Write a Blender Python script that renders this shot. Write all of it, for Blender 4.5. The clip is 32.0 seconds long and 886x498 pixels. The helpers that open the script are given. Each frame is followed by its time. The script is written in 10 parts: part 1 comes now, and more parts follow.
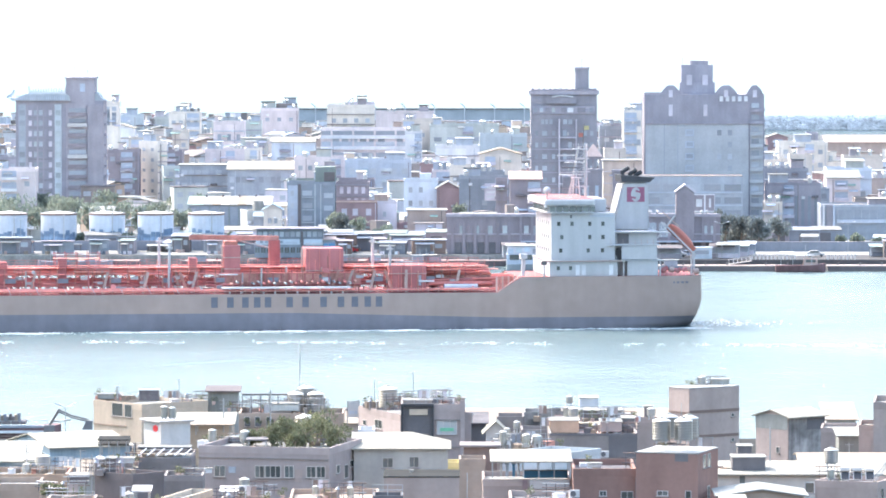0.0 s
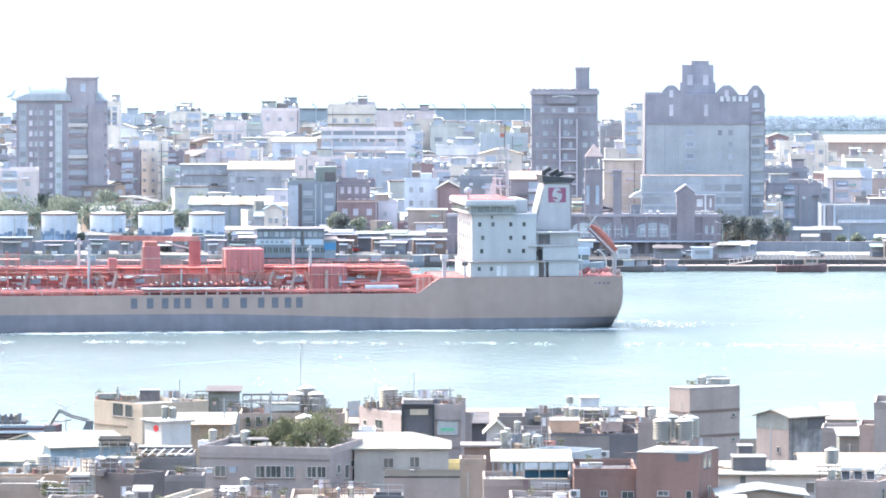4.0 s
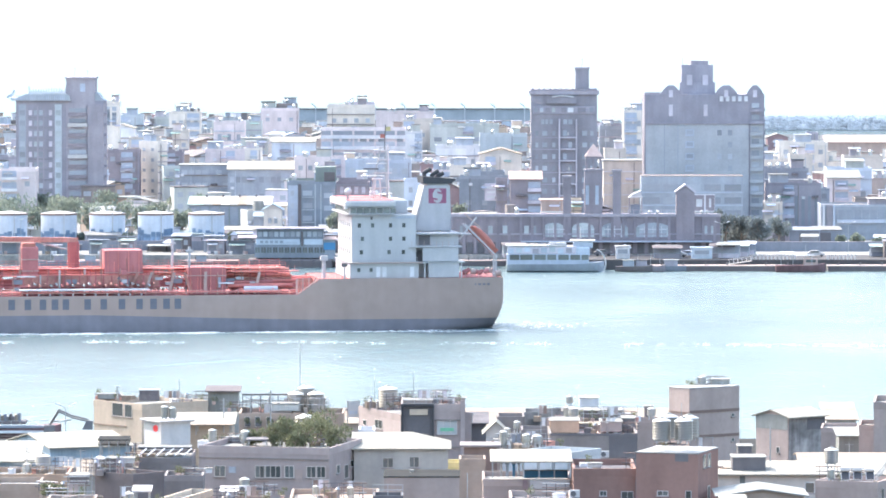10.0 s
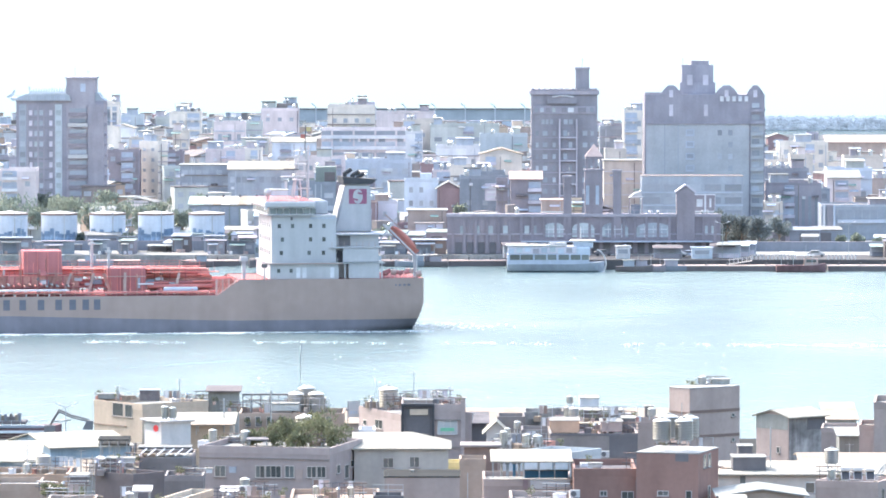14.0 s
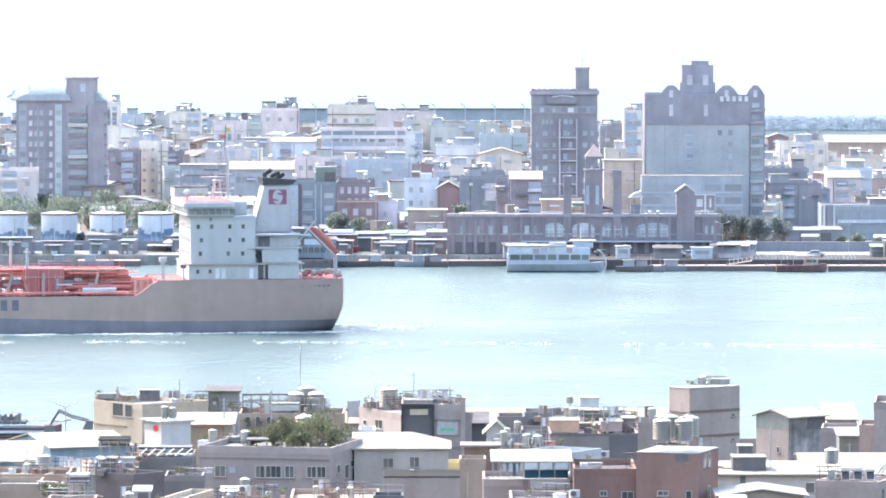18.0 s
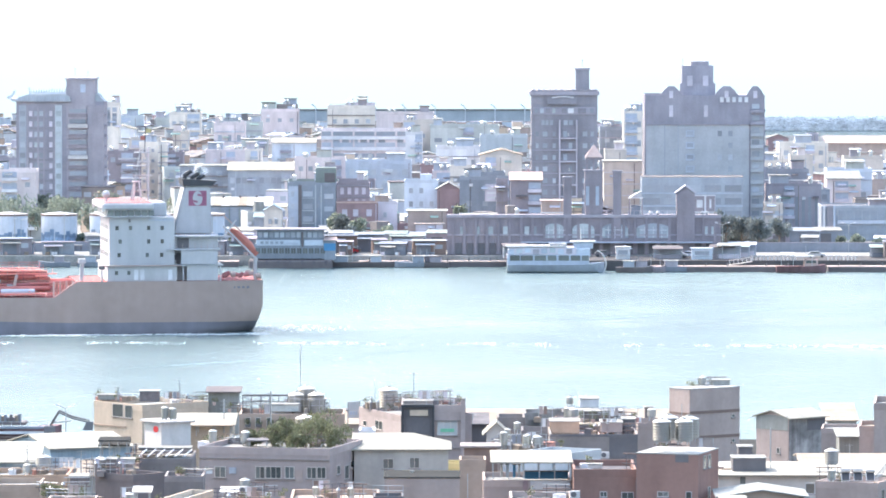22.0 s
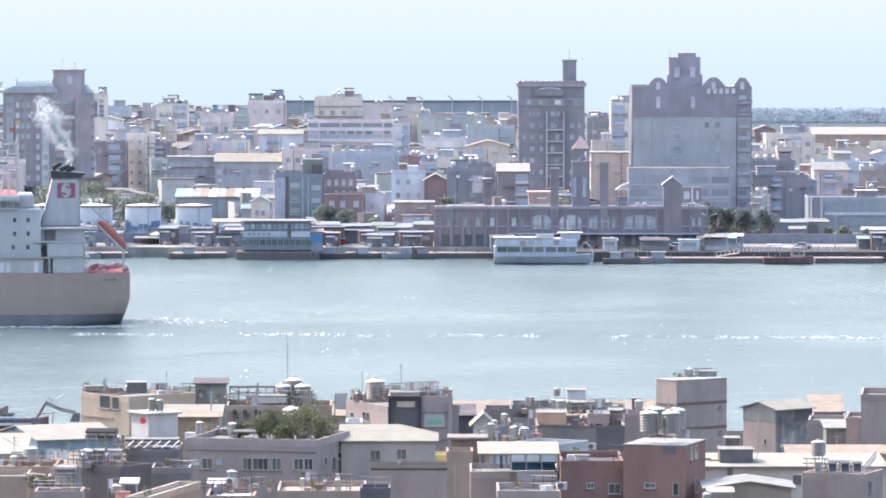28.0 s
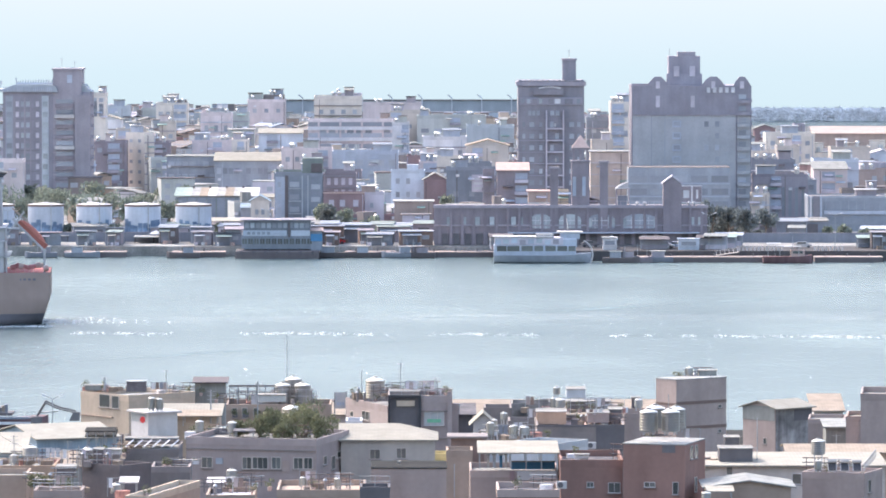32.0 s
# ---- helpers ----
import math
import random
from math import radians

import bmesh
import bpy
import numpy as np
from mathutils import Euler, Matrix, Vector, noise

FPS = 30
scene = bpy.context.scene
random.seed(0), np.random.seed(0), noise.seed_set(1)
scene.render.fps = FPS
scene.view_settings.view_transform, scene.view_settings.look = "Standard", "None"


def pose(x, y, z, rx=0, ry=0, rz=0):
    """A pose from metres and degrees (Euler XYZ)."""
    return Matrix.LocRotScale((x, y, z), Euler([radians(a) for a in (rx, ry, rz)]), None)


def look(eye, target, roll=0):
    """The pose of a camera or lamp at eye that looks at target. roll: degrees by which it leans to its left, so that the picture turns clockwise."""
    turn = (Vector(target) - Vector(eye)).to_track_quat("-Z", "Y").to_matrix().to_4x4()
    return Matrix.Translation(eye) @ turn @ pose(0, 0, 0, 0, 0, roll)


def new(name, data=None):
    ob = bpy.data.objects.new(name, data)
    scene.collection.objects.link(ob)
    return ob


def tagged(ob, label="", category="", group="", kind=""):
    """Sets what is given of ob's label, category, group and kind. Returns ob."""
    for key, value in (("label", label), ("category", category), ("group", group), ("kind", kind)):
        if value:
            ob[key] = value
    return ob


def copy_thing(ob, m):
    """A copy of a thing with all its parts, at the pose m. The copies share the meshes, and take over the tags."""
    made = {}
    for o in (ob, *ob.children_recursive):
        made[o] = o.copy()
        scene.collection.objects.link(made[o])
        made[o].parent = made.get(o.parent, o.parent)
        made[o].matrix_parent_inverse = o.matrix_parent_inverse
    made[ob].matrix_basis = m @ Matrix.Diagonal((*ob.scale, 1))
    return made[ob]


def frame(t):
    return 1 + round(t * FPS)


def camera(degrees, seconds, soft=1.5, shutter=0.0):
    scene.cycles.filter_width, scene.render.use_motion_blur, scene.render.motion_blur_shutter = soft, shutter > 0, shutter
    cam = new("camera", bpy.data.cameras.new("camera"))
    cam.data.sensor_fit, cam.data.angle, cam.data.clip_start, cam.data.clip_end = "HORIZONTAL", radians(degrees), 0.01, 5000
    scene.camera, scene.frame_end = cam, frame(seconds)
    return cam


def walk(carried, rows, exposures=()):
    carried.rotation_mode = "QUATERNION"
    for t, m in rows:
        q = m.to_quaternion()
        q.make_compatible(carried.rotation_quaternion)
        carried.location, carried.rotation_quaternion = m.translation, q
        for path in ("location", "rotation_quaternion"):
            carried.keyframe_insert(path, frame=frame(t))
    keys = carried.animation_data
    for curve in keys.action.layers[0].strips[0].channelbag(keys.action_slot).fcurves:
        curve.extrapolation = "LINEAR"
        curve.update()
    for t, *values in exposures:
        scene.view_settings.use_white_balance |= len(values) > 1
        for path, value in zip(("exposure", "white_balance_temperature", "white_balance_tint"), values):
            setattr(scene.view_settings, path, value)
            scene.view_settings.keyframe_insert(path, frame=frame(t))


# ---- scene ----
# Harbour seen from a hillside with a long lens: x to the right, y away from the eye, z up, water at z = 0.
EYE_Z = 72.0
TILT = 90 - 2.6857
cam = camera(8.1535, 32.0, soft=1.8)


def aim(yaw, pitch):
    return pose(0, 0, EYE_Z, TILT + pitch, 0, yaw)


EXPOSURES = ((0, 2.25, 6060, 8), (20, 2.15, 6060, 8.5), (24, 2.03, 6100, 10), (25, 1.90, 6120, 11.5), (26, 1.78, 6140, 12.5), (28, 1.67, 6150, 13.5), (32, 1.63, 6160, 14))
PATH = (
    (0, aim(-0.0043, 0.0000)),
    (0.5, aim(-0.0036, 0.0000)),
    (1, aim(0.0000, 0.0000)),
    (1.5, aim(0.0000, 0.0000)),
    (2, aim(0.0000, 0.0000)),
    (2.5, aim(0.0000, 0.0000)),
    (3, aim(0.0000, 0.0000)),
    (3.5, aim(0.0000, 0.0000)),
    (5.5, aim(0.0080, 0.0000)),
    (6, aim(0.0000, 0.0000)),
    (6.5, aim(0.0000, 0.0000)),
    (7, aim(0.0044, 0.0000)),
    (7.5, aim(-0.0007, -0.0050)),
    (8, aim(0.0161, -0.0080)),
    (8.5, aim(0.0073, -0.0080)),
    (9, aim(0.0000, 0.0000)),
    (9.5, aim(-0.0078, 0.0000)),
    (10, aim(-0.0028, 0.0000)),
    (10.5, aim(-0.0007, 0.0000)),
    (11, aim(0.0000, 0.0000)),
    (11.5, aim(-0.0007, 0.0000)),
    (12, aim(0.0000, 0.0000)),
    (12.5, aim(0.0000, 0.0007)),
    (13, aim(0.0000, 0.0000)),
    (13.5, aim(0.0000, 0.0000)),
    (14, aim(0.0000, 0.0000)),
    (14.5, aim(-0.0078, 0.0007)),
    (16.5, aim(0.0000, -0.0051)),
    (17, aim(-0.0028, 0.0052)),
    (17.5, aim(0.0000, 0.0007)),
    (18, aim(0.0000, 0.0000)),
    (18.5, aim(0.0000, 0.0080)),
    (19, aim(-0.0028, -0.0080)),
    (19.5, aim(-0.0057, -0.0094)),
    (20, aim(0.0000, 0.0000)),
    (20.5, aim(-0.0014, -0.0007)),
    (21, aim(0.0000, 0.0000)),
    (21.5, aim(0.0000, 0.0000)),
    (22, aim(0.0000, 0.0073)),
    (22.5, aim(0.0066, -0.0333)),
    (23, aim(0.0479, -0.0790)),
    (23.5, aim(0.0247, -0.0703)),
    (24, aim(-0.0790, -0.1196)),
    (24.5, aim(-0.1433, -0.0819)),
    (25, aim(-0.1354, -0.0550)),
    (25.5, aim(-0.1203, -0.0254)),
    (27.5, aim(-0.1240, -0.0557)),
    (28, aim(-0.1195, -0.0718)),
    (28.5, aim(-0.1195, -0.0884)),
    (29, aim(-0.1195, -0.0870)),
    (29.5, aim(-0.1276, -0.0906)),
    (30, aim(-0.1290, -0.0869)),
    (30.5, aim(-0.1276, -0.0811)),
    (31, aim(-0.1115, -0.0804)),
    (31.5, aim(-0.1058, -0.0877)),
    (32, aim(-0.1225, -0.0805)),
)
walk(cam, PATH, EXPOSURES)

# ---- light ----
SUN_ELEV, SUN_TURN = 44.0, -47.0
world = bpy.data.worlds.new("world")
scene.world = world
world.use_nodes = True
wn = world.node_tree.nodes
sky = wn.new("ShaderNodeTexSky")
sky.sky_type = "NISHITA"
sky.sun_disc = False
sky.sun_elevation = radians(SUN_ELEV)
sky.sun_rotation = radians(SUN_TURN % 360)
sky.air_density, sky.dust_density, sky.ozone_density = 1.6, 5.0, 1.0
wn["Background"].inputs["Strength"].default_value = 0.15
world.node_tree.links.new(sky.outputs["Color"], wn["Background"].inputs["Color"])
sun = new("sun", bpy.data.lights.new("sun", "SUN"))
sun.data.energy, sun.data.angle, sun.data.color = 1.05, radians(0.8), (1.0, 0.94, 0.84)
sd = Vector((math.sin(radians(SUN_TURN)) * math.cos(radians(SUN_ELEV)),
             math.cos(radians(SUN_TURN)) * math.cos(radians(SUN_ELEV)), math.sin(radians(SUN_ELEV))))
sun.matrix_world = look(sd * 500, (0, 0, 0))


# ---- materials ----
def mat(name, rgb, rough=0.85, metal=0.0, grain=2.0, var=0.09, bump=0.15, streak=0.13, rand=0.1, spec=0.08):
    """A procedural surface: base colour with broad stains, vertical run marks and fine grain, varied from object to object."""
    m = bpy.data.materials.new(name)
    m.use_nodes = True
    nt = m.node_tree
    b = nt.nodes["Principled BSDF"]
    tc = nt.nodes.new("ShaderNodeTexCoord")

    def noise_of(scale, stretch, detail=4):
        mp = nt.nodes.new("ShaderNodeMapping")
        mp.inputs["Scale"].default_value = stretch
        n = nt.nodes.new("ShaderNodeTexNoise")
        n.inputs["Scale"].default_value, n.inputs["Detail"].default_value = scale, detail
        nt.links.new(tc.outputs["Object"], mp.inputs["Vector"])
        nt.links.new(mp.outputs["Vector"], n.inputs["Vector"])
        return n.outputs["Fac"]

    def ramp(src, lo, hi):
        r = nt.nodes.new("ShaderNodeMapRange")
        r.inputs["From Min"].default_value, r.inputs["From Max"].default_value = 0.3, 0.7
        r.inputs["To Min"].default_value, r.inputs["To Max"].default_value = lo, hi
        nt.links.new(src, r.inputs["Value"])
        return r.outputs["Result"]

    def times(p, q):
        r = nt.nodes.new("ShaderNodeMath")
        r.operation = "MULTIPLY"
        nt.links.new(p, r.inputs[0])
        nt.links.new(q, r.inputs[1])
        return r.outputs[0]

    broad = ramp(noise_of(0.22, (1, 1, 1)), 1 - var, 1 + var)
    runs = ramp(noise_of(0.6, (1.0, 1.0, 0.16), 5), 1 - streak, 1.0 + streak * 0.3)
    fine_src = noise_of(grain, (1, 1, 1), 6)
    fine = ramp(fine_src, 1 - var * 0.5, 1 + var * 0.5)
    v = times(times(broad, runs), fine)
    if rand:
        oi = nt.nodes.new("ShaderNodeObjectInfo")
        r = nt.nodes.new("ShaderNodeMapRange")
        r.inputs["To Min"].default_value, r.inputs["To Max"].default_value = 1 - rand, 1 + rand
        nt.links.new(oi.outputs["Random"], r.inputs["Value"])
        v = times(v, r.outputs["Result"])
    mx = nt.nodes.new("ShaderNodeVectorMath")
    mx.operation = "SCALE"
    mx.inputs[0].default_value = rgb
    nt.links.new(v, mx.inputs["Scale"])
    nt.links.new(mx.outputs[0], b.inputs["Base Color"])
    b.inputs["Roughness"].default_value, b.inputs["Metallic"].default_value = rough, metal
    b.inputs["Specular IOR Level"].default_value = spec
    if bump:
        bp = nt.nodes.new("ShaderNodeBump")
        bp.inputs["Strength"].default_value, bp.inputs["Distance"].default_value = bump, 0.05
        nt.links.new(fine_src, bp.inputs["Height"])
        nt.links.new(bp.outputs["Normal"], b.inputs["Normal"])
    return m


def ribbed(m, pitch, depth=0.03, axis="X"):
    """Corrugation added to a sheet material."""
    nt = m.node_tree
    b = nt.nodes["Principled BSDF"]
    tc = nt.nodes.new("ShaderNodeTexCoord")
    w = nt.nodes.new("ShaderNodeTexWave")
    w.bands_direction = axis
    w.inputs["Scale"].default_value = 0.314 / pitch
    bp = nt.nodes.new("ShaderNodeBump")
    bp.inputs["Strength"].default_value, bp.inputs["Distance"].default_value = 0.3, depth
    nt.links.new(tc.outputs["Object"], w.inputs["Vector"])
    nt.links.new(w.outputs["Fac"], bp.inputs["Height"])
    nt.links.new(bp.outputs["Normal"], b.inputs["Normal"])
    return m


M = {}


def paints(*rows):
    for name, rgb, opts in rows:
        M[name] = mat(name, rgb, **opts)


paints(
    ("concrete", (0.26, 0.227, 0.223), {}), ("grey_plaster", (0.355, 0.297, 0.29), {}), ("pale_grey", (0.64, 0.63, 0.66), {}),
    ("cream", (0.56, 0.455, 0.365), {}), ("tan", (0.385, 0.298, 0.248), {}), ("pink_beige", (0.395, 0.318, 0.295), {}),
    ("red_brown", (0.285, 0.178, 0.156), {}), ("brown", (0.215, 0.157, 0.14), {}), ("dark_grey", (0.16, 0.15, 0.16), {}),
    ("sand", (0.56, 0.50, 0.46), {}), ("warm_grey", (0.43, 0.385, 0.355), {}), ("weathered", (0.34, 0.32, 0.315), dict(var=0.5, streak=0.6, grain=1.2)), ("white_paint", (0.52, 0.495, 0.495), dict(streak=0.12)),
    ("blue_grey", (0.34, 0.36, 0.41), {}), ("pale_blue", (0.52, 0.56, 0.64), {}),
)
paints(
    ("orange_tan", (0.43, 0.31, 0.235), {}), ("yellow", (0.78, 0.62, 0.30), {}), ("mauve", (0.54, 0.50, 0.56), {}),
    # Brick, brown and tile tones of the far shore, with distance haze mixed in.
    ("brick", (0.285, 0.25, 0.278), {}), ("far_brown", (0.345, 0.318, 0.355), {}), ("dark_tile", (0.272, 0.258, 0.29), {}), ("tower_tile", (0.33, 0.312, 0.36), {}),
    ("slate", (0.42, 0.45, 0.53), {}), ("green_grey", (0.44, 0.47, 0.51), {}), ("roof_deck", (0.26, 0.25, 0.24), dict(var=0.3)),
    # black_paint is lifted a little to put haze on the ship's funnel cap.
    ("dark_deck", (0.13, 0.12, 0.13), dict(var=0.3)), ("black_paint", (0.07, 0.07, 0.078), dict(rough=0.5)), ("barge_maroon", (0.20, 0.125, 0.135), dict(streak=0.3)), ("rubble", (0.62, 0.62, 0.64), dict(var=0.3)),
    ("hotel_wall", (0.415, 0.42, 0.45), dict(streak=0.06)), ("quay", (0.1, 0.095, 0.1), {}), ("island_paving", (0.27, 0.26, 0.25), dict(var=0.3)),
)
paints(
    # dark_blue and dull_slate are lightened and blued to veil far walls in haze.
    ("dull_green", (0.235, 0.265, 0.255), {}), ("dull_slate", (0.27, 0.29, 0.335), {}), ("asphalt", (0.06, 0.06, 0.06), dict(spec=0.0, rough=0.95)), ("dark_blue", (0.23, 0.242, 0.285), {}), ("roof_pale", (0.35, 0.345, 0.34), dict(var=0.25, streak=0.2)),
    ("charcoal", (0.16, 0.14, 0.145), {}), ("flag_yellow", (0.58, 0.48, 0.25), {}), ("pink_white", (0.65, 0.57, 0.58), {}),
    ("cream_white", (0.66, 0.60, 0.55), {}), ("brick_red", (0.3, 0.215, 0.225), {}), ("olive_grey", (0.45, 0.46, 0.45), {}),
    ("green_awning", (0.30, 0.39, 0.35), {}), ("soil", (0.3, 0.26, 0.2), {}), ("red_cloth", (0.55, 0.06, 0.06), {}),
    ("blue_cloth", (0.10, 0.24, 0.42), {}), ("terracotta", (0.48, 0.36, 0.33), {}),
)
paints(
    ("timber", (0.25, 0.20, 0.165), {}), ("rust", (0.42, 0.22, 0.19), dict(var=0.35)), ("hull_tan", (0.35, 0.268, 0.24), dict(grain=0.6, streak=0.05, rand=0, var=0.06)),
    ("hull_blue", (0.205, 0.193, 0.222), dict(grain=0.6, streak=0.07, rand=0, var=0.1)), ("deck_red", (0.42, 0.165, 0.168), dict(rand=0.15)), ("pipe_red", (0.6, 0.225, 0.205), dict(rand=0.2)),
    ("ship_white", (0.455, 0.445, 0.465), dict(streak=0.1, rand=0, var=0.05)), ("emblem_red", (0.29, 0.12, 0.18), dict(streak=0, rand=0)), ("letter_blue", (0.15, 0.15, 0.18), dict(streak=0, rand=0)),
    ("lifeboat_orange", (0.44, 0.17, 0.14), dict(streak=0.05, rough=0.4)), ("foam", (0.85, 0.87, 0.88), dict(rough=0.9, streak=0)), ("tank_mural", (0.20, 0.27, 0.38), dict(var=0.5, grain=0.8)),
    ("bird_dark", (0.025, 0.023, 0.022), dict(streak=0, rand=0)), ("sign_green", (0.20, 0.48, 0.32), {}),
)
M["steel"] = mat("steel", (0.34, 0.325, 0.305), rough=0.28, metal=0.9, streak=0.15, bump=0.02)
M["lid_steel"] = mat("lid_steel", (0.62, 0.61, 0.59), rough=0.35, metal=0.7, streak=0.1, bump=0.02)
M["dome_steel"] = mat("dome_steel", (0.74, 0.73, 0.71), rough=0.24, metal=1.0, streak=0.05, bump=0.0)
M["galvanised"] = mat("galvanised", (0.42, 0.43, 0.45), rough=0.5, metal=0.6, bump=0.05)
M["sheet_white"] = ribbed(mat("sheet_white", (0.305, 0.283, 0.245), rough=0.8, spec=0.2, streak=0.15), 0.4)
M["sheet_tan"] = ribbed(mat("sheet_tan", (0.30, 0.245, 0.20), rough=0.7, streak=0.25), 0.4)
M["sheet_grey"] = ribbed(mat("sheet_grey", (0.29, 0.29, 0.28), rough=0.7, streak=0.3), 0.4)
M["sheet_blue"] = ribbed(mat("sheet_blue", (0.27, 0.335, 0.40), rough=0.7, streak=0.25), 0.4)
M["sheet_green"] = ribbed(mat("sheet_green", (0.31, 0.37, 0.35), rough=0.7, streak=0.25), 0.4)
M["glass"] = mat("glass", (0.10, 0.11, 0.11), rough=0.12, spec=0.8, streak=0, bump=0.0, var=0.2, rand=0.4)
# Far shore window glass, paled and blued to carry the distance haze.
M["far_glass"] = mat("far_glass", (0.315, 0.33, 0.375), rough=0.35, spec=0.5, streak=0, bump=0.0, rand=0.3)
M["pale_glass"] = mat("pale_glass", (0.40, 0.425, 0.45), rough=0.25, spec=0.6, streak=0.1, bump=0.0, rand=0.2)
M["leaf"] = mat("leaf", (0.185, 0.19, 0.12), rough=0.6, streak=0, rand=0, var=0.4)
# Far foliage, lightened well above real leaves to show distance haze.
M["hazed_leaf"] = mat("hazed_leaf", (0.22, 0.245, 0.215), rough=0.7, streak=0, rand=0.2, var=0.4)


def translucent(m, share, rgb):
    """Leaves let part of the light through."""
    nt = m.node_tree
    tl, mix = nt.nodes.new("ShaderNodeBsdfTranslucent"), nt.nodes.new("ShaderNodeMixShader")
    tl.inputs["Color"].default_value = (*rgb, 1)
    mix.inputs["Fac"].default_value = share
    nt.links.new(nt.nodes["Principled BSDF"].outputs[0], mix.inputs[1])
    nt.links.new(tl.outputs[0], mix.inputs[2])
    nt.links.new(mix.outputs[0], nt.nodes["Material Output"].inputs["Surface"])


M["shade_leaf"] = mat("shade_leaf", (0.21, 0.225, 0.225), rough=0.7, streak=0, rand=0.2, var=0.4)
translucent(M["shade_leaf"], 0.2, (0.2, 0.22, 0.2))
translucent(M["leaf"], 0.22, (0.17, 0.175, 0.10))
translucent(M["hazed_leaf"], 0.3, (0.28, 0.31, 0.24))


def smoke_material():
    """Thin white smoke: each speck lets most light pass and scatters the rest both ways."""
    m = bpy.data.materials.new("smoke")
    m.use_nodes = True
    nt = m.node_tree
    nt.nodes.remove(nt.nodes["Principled BSDF"])
    df, tl, tr = (nt.nodes.new("ShaderNodeBsdf" + k) for k in ("Diffuse", "Translucent", "Transparent"))
    df.inputs["Color"].default_value = tl.inputs["Color"].default_value = (0.88, 0.91, 0.95, 1)
    both, out = nt.nodes.new("ShaderNodeMixShader"), nt.nodes.new("ShaderNodeMixShader")
    out.inputs["Fac"].default_value = 0.14
    nt.links.new(df.outputs[0], both.inputs[1])
    nt.links.new(tl.outputs[0], both.inputs[2])
    nt.links.new(tr.outputs[0], out.inputs[1])
    nt.links.new(both.outputs[0], out.inputs[2])
    nt.links.new(out.outputs[0], nt.nodes["Material Output"].inputs["Surface"])
    return m


M["smoke"] = smoke_material()


def water_material(name, deep):
    m = bpy.data.materials.new(name)
    m.use_nodes = True
    nt = m.node_tree
    b = nt.nodes["Principled BSDF"]
    b.inputs["Roughness"].default_value = 0.26
    b.inputs["IOR"].default_value = 1.33
    tc = nt.nodes.new("ShaderNodeTexCoord")

    def waves(scale, stretch, detail):
        mp = nt.nodes.new("ShaderNodeMapping")
        mp.inputs["Scale"].default_value = stretch
        n = nt.nodes.new("ShaderNodeTexNoise")
        n.inputs["Scale"].default_value, n.inputs["Detail"].default_value = scale, detail
        nt.links.new(tc.outputs["Object"], mp.inputs["Vector"])
        nt.links.new(mp.outputs["Vector"], n.inputs["Vector"])
        return n.outputs["Fac"]

    def bump(height, strength, dist, normal=None):
        bp = nt.nodes.new("ShaderNodeBump")
        bp.inputs["Strength"].default_value, bp.inputs["Distance"].default_value = strength, dist
        nt.links.new(height, bp.inputs["Height"])
        if normal:
            nt.links.new(normal, bp.inputs["Normal"])
        return bp.outputs["Normal"]

    # calm and ruffled patches
    gust = nt.nodes.new("ShaderNodeMapRange")
    gust.inputs["From Min"].default_value, gust.inputs["From Max"].default_value = 0.40, 0.62
    gust.inputs["To Min"].default_value, gust.inputs["To Max"].default_value = 0.35, 1.0
    nt.links.new(waves(0.014, (1.0, 0.22, 1), 4), gust.inputs["Value"])
    n1 = bump(waves(0.09, (0.8, 0.5, 1), 3), 0.5, 1.0)
    n2 = bump(waves(0.42, (1.0, 0.35, 1), 5), 1.0, 0.75, n1)
    n3 = bump(waves(1.1, (1.0, 0.22, 1), 5), 1.0, 0.42, n2)
    for node in nt.nodes:
        if node.type == "BUMP" and node.inputs["Distance"].default_value < 0.9:
            nt.links.new(gust.outputs["Result"], node.inputs["Strength"])
    nt.links.new(n3, b.inputs["Normal"])
    cr = nt.nodes.new("ShaderNodeValToRGB")
    cr.color_ramp.elements[0].position, cr.color_ramp.elements[0].color = 0.35, (*deep, 1)
    cr.color_ramp.elements[1].position, cr.color_ramp.elements[1].color = 0.68, (deep[0] * 1.6 + 0.02, deep[1] * 1.5 + 0.02, deep[2] * 1.4 + 0.02, 1)
    nt.links.new(waves(0.02, (0.5, 0.5, 1), 6), cr.inputs["Fac"])
    nt.links.new(cr.outputs["Color"], b.inputs["Base Color"])
    return m


M["water"] = water_material("water", (0.090, 0.130, 0.143))


# ---- kit ----
def part(name, bm, material, parent, label=""):
    me = bpy.data.meshes.new(name)
    bm.to_mesh(me)
    bm.free()
    me.materials.append(M[material])
    ob = new(name, me)
    ob.parent = parent
    return tagged(ob, label)


def thing(name, m, label, category, group="", kind=""):
    ob = new(name)
    ob.matrix_basis = m
    return tagged(ob, label, category, group, kind)


def add_box(bm, c, s, rz=0.0, ry=0.0, rx=0.0):
    m = Matrix.Translation(c) @ Euler((radians(rx), radians(ry), radians(rz))).to_matrix().to_4x4() @ Matrix.Diagonal((*s, 1))
    return bmesh.ops.create_cube(bm, size=1, matrix=m)["verts"]


def add_tube(bm, p, q, r, n=8, r2=None, caps=True):
    p, q = Vector(p), Vector(q)
    m = Matrix.Translation((p + q) / 2) @ (q - p).to_track_quat("Z", "Y").to_matrix().to_4x4()
    return bmesh.ops.create_cone(bm, cap_ends=caps, segments=n, radius1=r, radius2=r if r2 is None else r2, depth=(q - p).length, matrix=m)["verts"]


